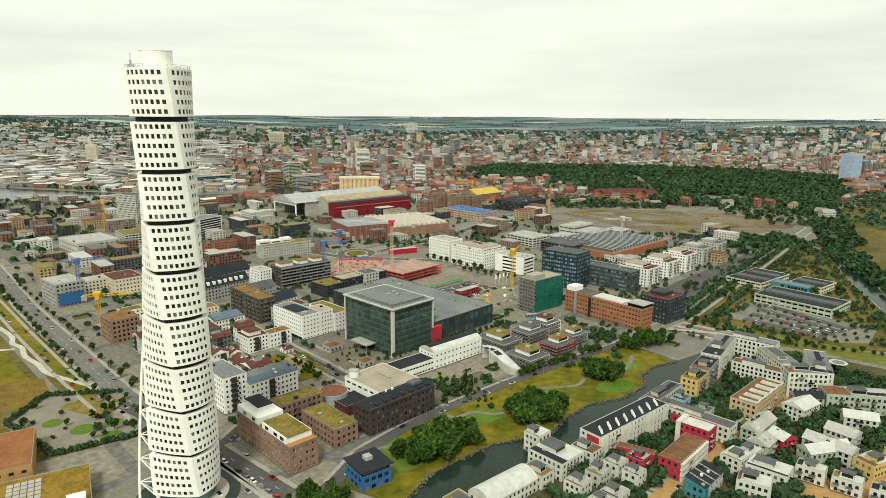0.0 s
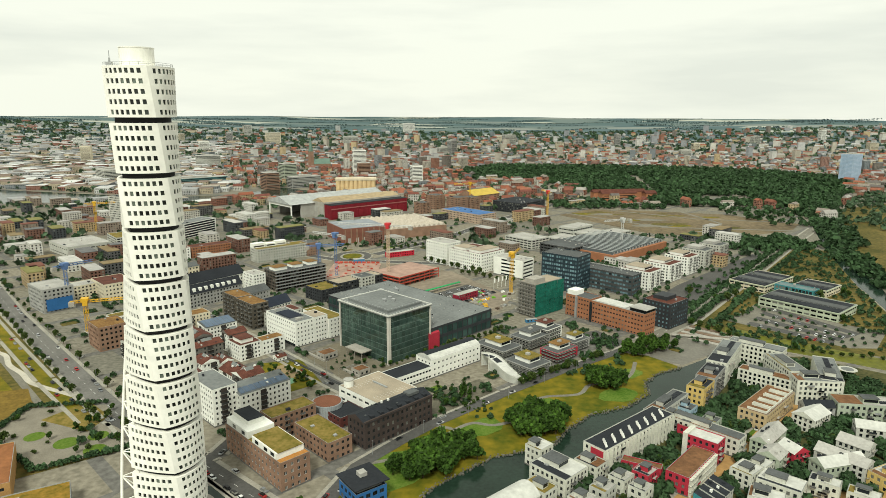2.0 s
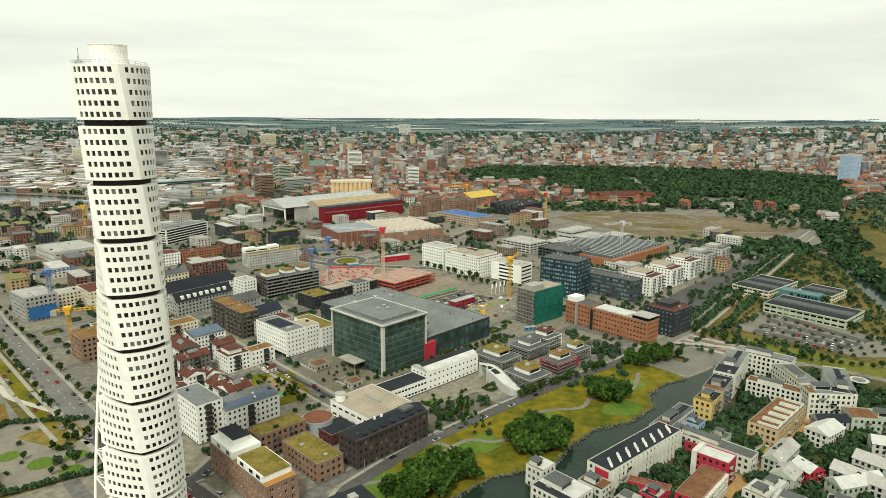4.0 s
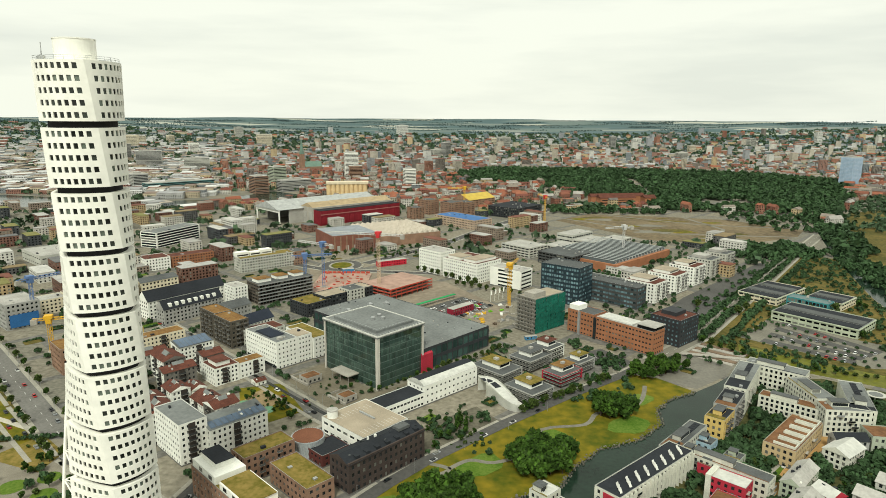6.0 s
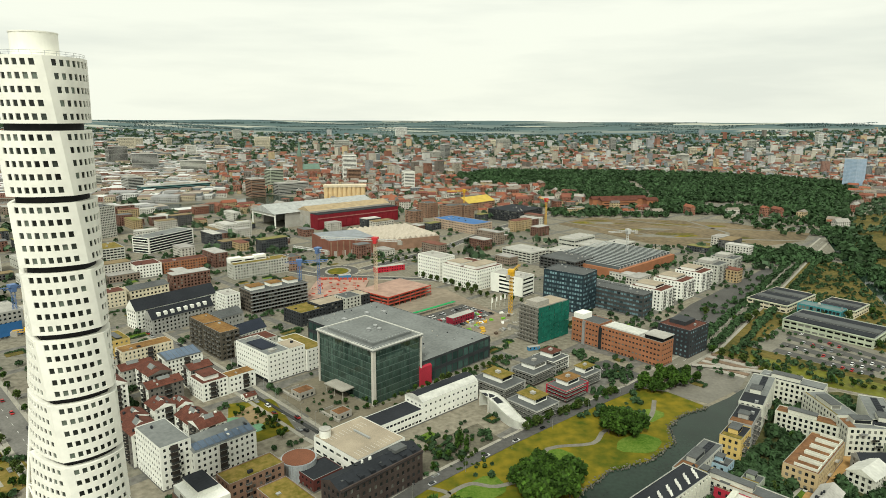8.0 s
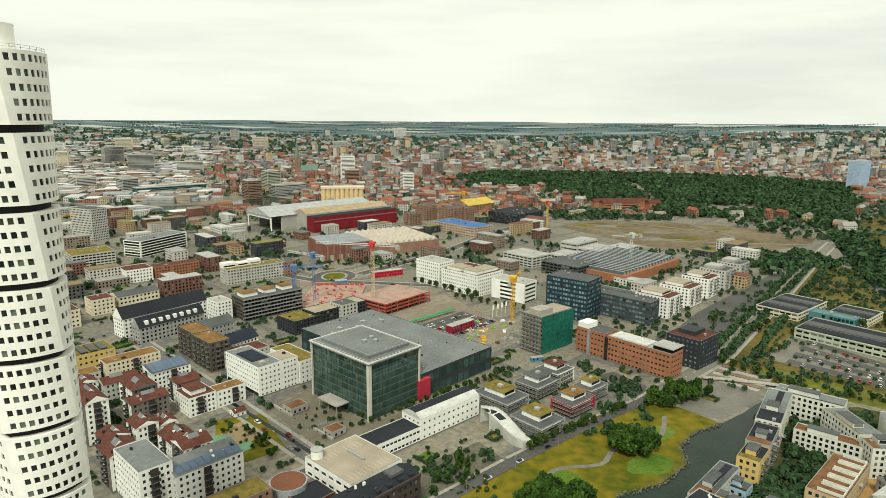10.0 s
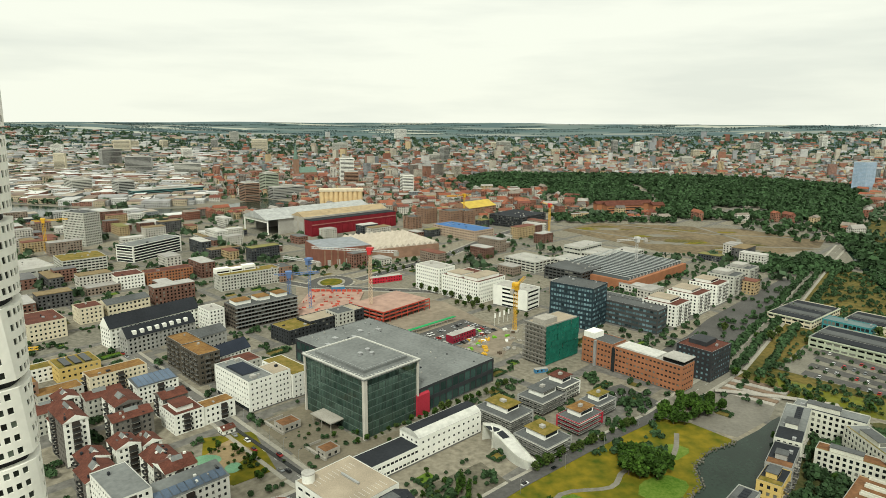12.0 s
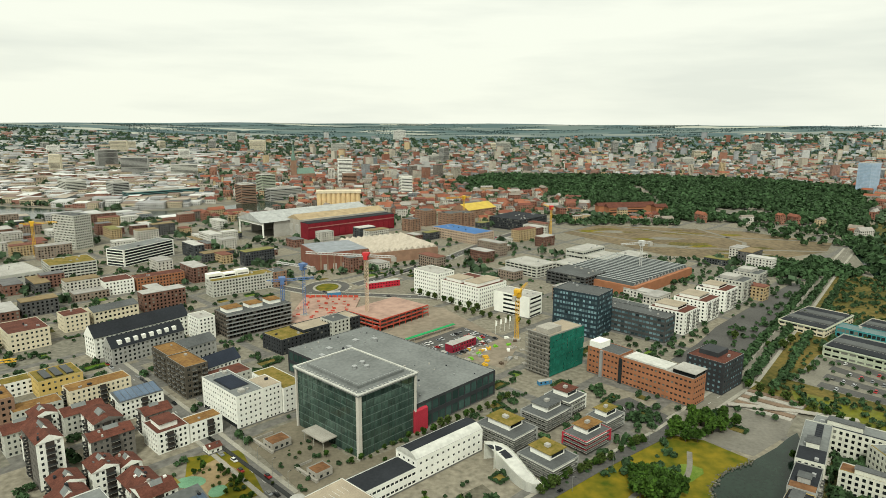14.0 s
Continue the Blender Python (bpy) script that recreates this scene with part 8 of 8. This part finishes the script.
for k in range(42):
    x, y = 140 + rgm.uniform(-16, 26), 330 + rgm.uniform(-30, 30)
    m = rgm.choice((LIME, CONCRETE, CR_YEL, WHITE, STEEL, BARK, CONCRETE))
    e = thing("site_material", "stack of materials lying on the building site", "materials", pose(x, y, 0, 0, 0, rgm.uniform(0, 180)), "stacks on the site")
    for q in range(3):
        part("pallet_load", Shape().box(q * 1.2, 0, 0, q * 1.2 + 1.1, rgm.uniform(1.5, 4), rgm.uniform(0.5, 1.8)), m, e)

# ---- cars ----
CAR_MESH = {}


def car(x, y, heading, colour, label, group, wheels=True):
    """A parked car: body, cabin glass and four wheels."""
    e = thing("car", label, "car", pose(x, y, 0.15, 0, 0, heading), group)
    if colour.name not in CAR_MESH:
        b = Shape()
        b.v += [(-2.2, -0.88, 0.3), (2.2, -0.88, 0.3), (2.2, 0.88, 0.3), (-2.2, 0.88, 0.3), (-2.2, -0.86, 0.85), (2.15, -0.86, 0.75), (2.15, 0.86, 0.75), (-2.2, 0.86, 0.85)]
        for f in ((0, 3, 2, 1), (4, 5, 6, 7), (0, 1, 5, 4), (1, 2, 6, 5), (2, 3, 7, 6), (3, 0, 4, 7)):
            b.f.append(f), b.i.append(0)
        b.box(-1.5, -0.66, 1.38, 0.35, 0.66, 1.46)
        c = Shape()
        c.v += [(-2.0, -0.8, 0.84), (1.1, -0.8, 0.78), (1.1, 0.8, 0.78), (-2.0, 0.8, 0.84), (-1.5, -0.66, 1.38), (0.35, -0.66, 1.38), (0.35, 0.66, 1.38), (-1.5, 0.66, 1.38)]
        for f in ((4, 5, 6, 7), (0, 1, 5, 4), (1, 2, 6, 5), (2, 3, 7, 6), (3, 0, 4, 7)):
            c.f.append(f), c.i.append(0)
        CAR_MESH[colour.name] = (b.mesh("body", colour), c.mesh("cabin_glass", GLASS))
        if "wheel" not in CAR_MESH:
            CAR_MESH["wheel"] = Shape().rod((0, -0.1, 0), (0, 0.1, 0), 0.32, 10).mesh("wheel", FRAMED)
    b, c = CAR_MESH[colour.name]
    part("body", b, None, e)
    part("cabin_glass", c, None, e)
    for wx in (-1.35, 1.35) if wheels else ():
        for wy in (-0.8, 0.8):
            part("wheel", CAR_MESH["wheel"], None, e, m=pose(wx, wy, 0.32))


PAINTS = [(mat("white_car_paint", (0.7, 0.7, 0.68), 0.3), "white"), (mat("grey_car_paint", (0.2, 0.21, 0.22), 0.3), "grey"), (mat("black_car_paint", (0.02, 0.02, 0.022), 0.3), "black"), (mat("red_car_paint", (0.4, 0.03, 0.03), 0.3), "red"), (mat("silver_car_paint", (0.45, 0.46, 0.47), 0.3), "silver")]


def cars(x0, y0, x1, y1, n, heading, group, skip=0.2):
    for k in range(n):
        if rgm.random() > skip:
            t = k / max(1, n - 1)
            m, nm = rgm.choice(PAINTS + PAINTS[:3] + PAINTS[4:])
            car(x0 + (x1 - x0) * t, y0 + (y1 - y0) * t, heading + rgm.choice((0, 180)) + rgm.uniform(-2, 2), m, nm + " parked car on grey asphalt", group, n == 10)


cars(-8, 52, 34, 16, 10, -40, "cars along the street", 0.35)
cars(-2, 60, 40, 24, 8, -40, "cars along the street", 0.5)
for q in range(4):
    cars(92 + q * 8, 340 - q * 6.5, 128 + q * 7, 378 - q * 6, 14, 135, "cars in the site car park", 0.15)
for q in range(4):
    cars(350 + q * 12, 272 + q * 13, 388 + q * 10, 230 + q * 4, 11, 45, "cars in the hall car park", 0.3)
cars(-230, 262, -100, 136, 9, -45, "cars on the avenue", 0.4)
cars(-20, 208, 36, 150, 5, -45, "cars on the street", 0.5)
cars(208, 236, 230, 224, 4, 60, "cars in the brick yard", 0.4)
lm = Shape()
for k in range(9):
    lm.box(203 + k * 2.9, 236 + k * 0.4, 0.125, 203.2 + k * 2.9, 241 + k * 0.4, 0.14)
tagged(new("parking_lines", lm.mesh("parking_lines", FRAMEW)), "white painted parking bay lines", "road marking", kind="structure")


# ---- street lamps ----
def street_lamp(x, y, heading, first=[]):
    if not first:
        e = thing("street_lamp", "slim grey street lamp with one arm", "street lamp", pose(x, y, 0, 0, 0, heading), "street lamps")
        part("pole", Shape().rod((0, 0, 0), (0, 0, 8), 0.1, 6, r2=0.06).rod((0, 0, 8), (1.4, 0, 8.2), 0.05, 5), STEEL, e)
        part("head", Shape().box(1.1, -0.15, 8.12, 1.9, 0.15, 8.3), FELT_DARK, e)
        first.append(e)
        return e
    return copy_thing(first[0], pose(x, y, 0, 0, 0, heading))


for k in range(14):
    t = k / 13
    street_lamp(-330 + 260 * t, 372 - 262 * t, 45)
for k in range(8):
    t = k / 7
    street_lamp(-30 + 70 * t, 232 - 76 * t, 45)
for k in range(7):
    street_lamp(72 + k * 24, 66 + k * 22, -50)
for x, y in ((150, 372), (154, 376), (158, 380), (162, 384)):
    e = thing("flagpole", "white flagpole with a furled banner", "flagpole", pose(x, y, 0), "flagpoles")
    part("pole", Shape().rod((0, 0, 0), (0, 0, 11), 0.12, 6), WHITE, e)
    part("banner", Shape().box(0.15, -0.03, 6.5, 1.3, 0.03, 10.6), WHITE, e)
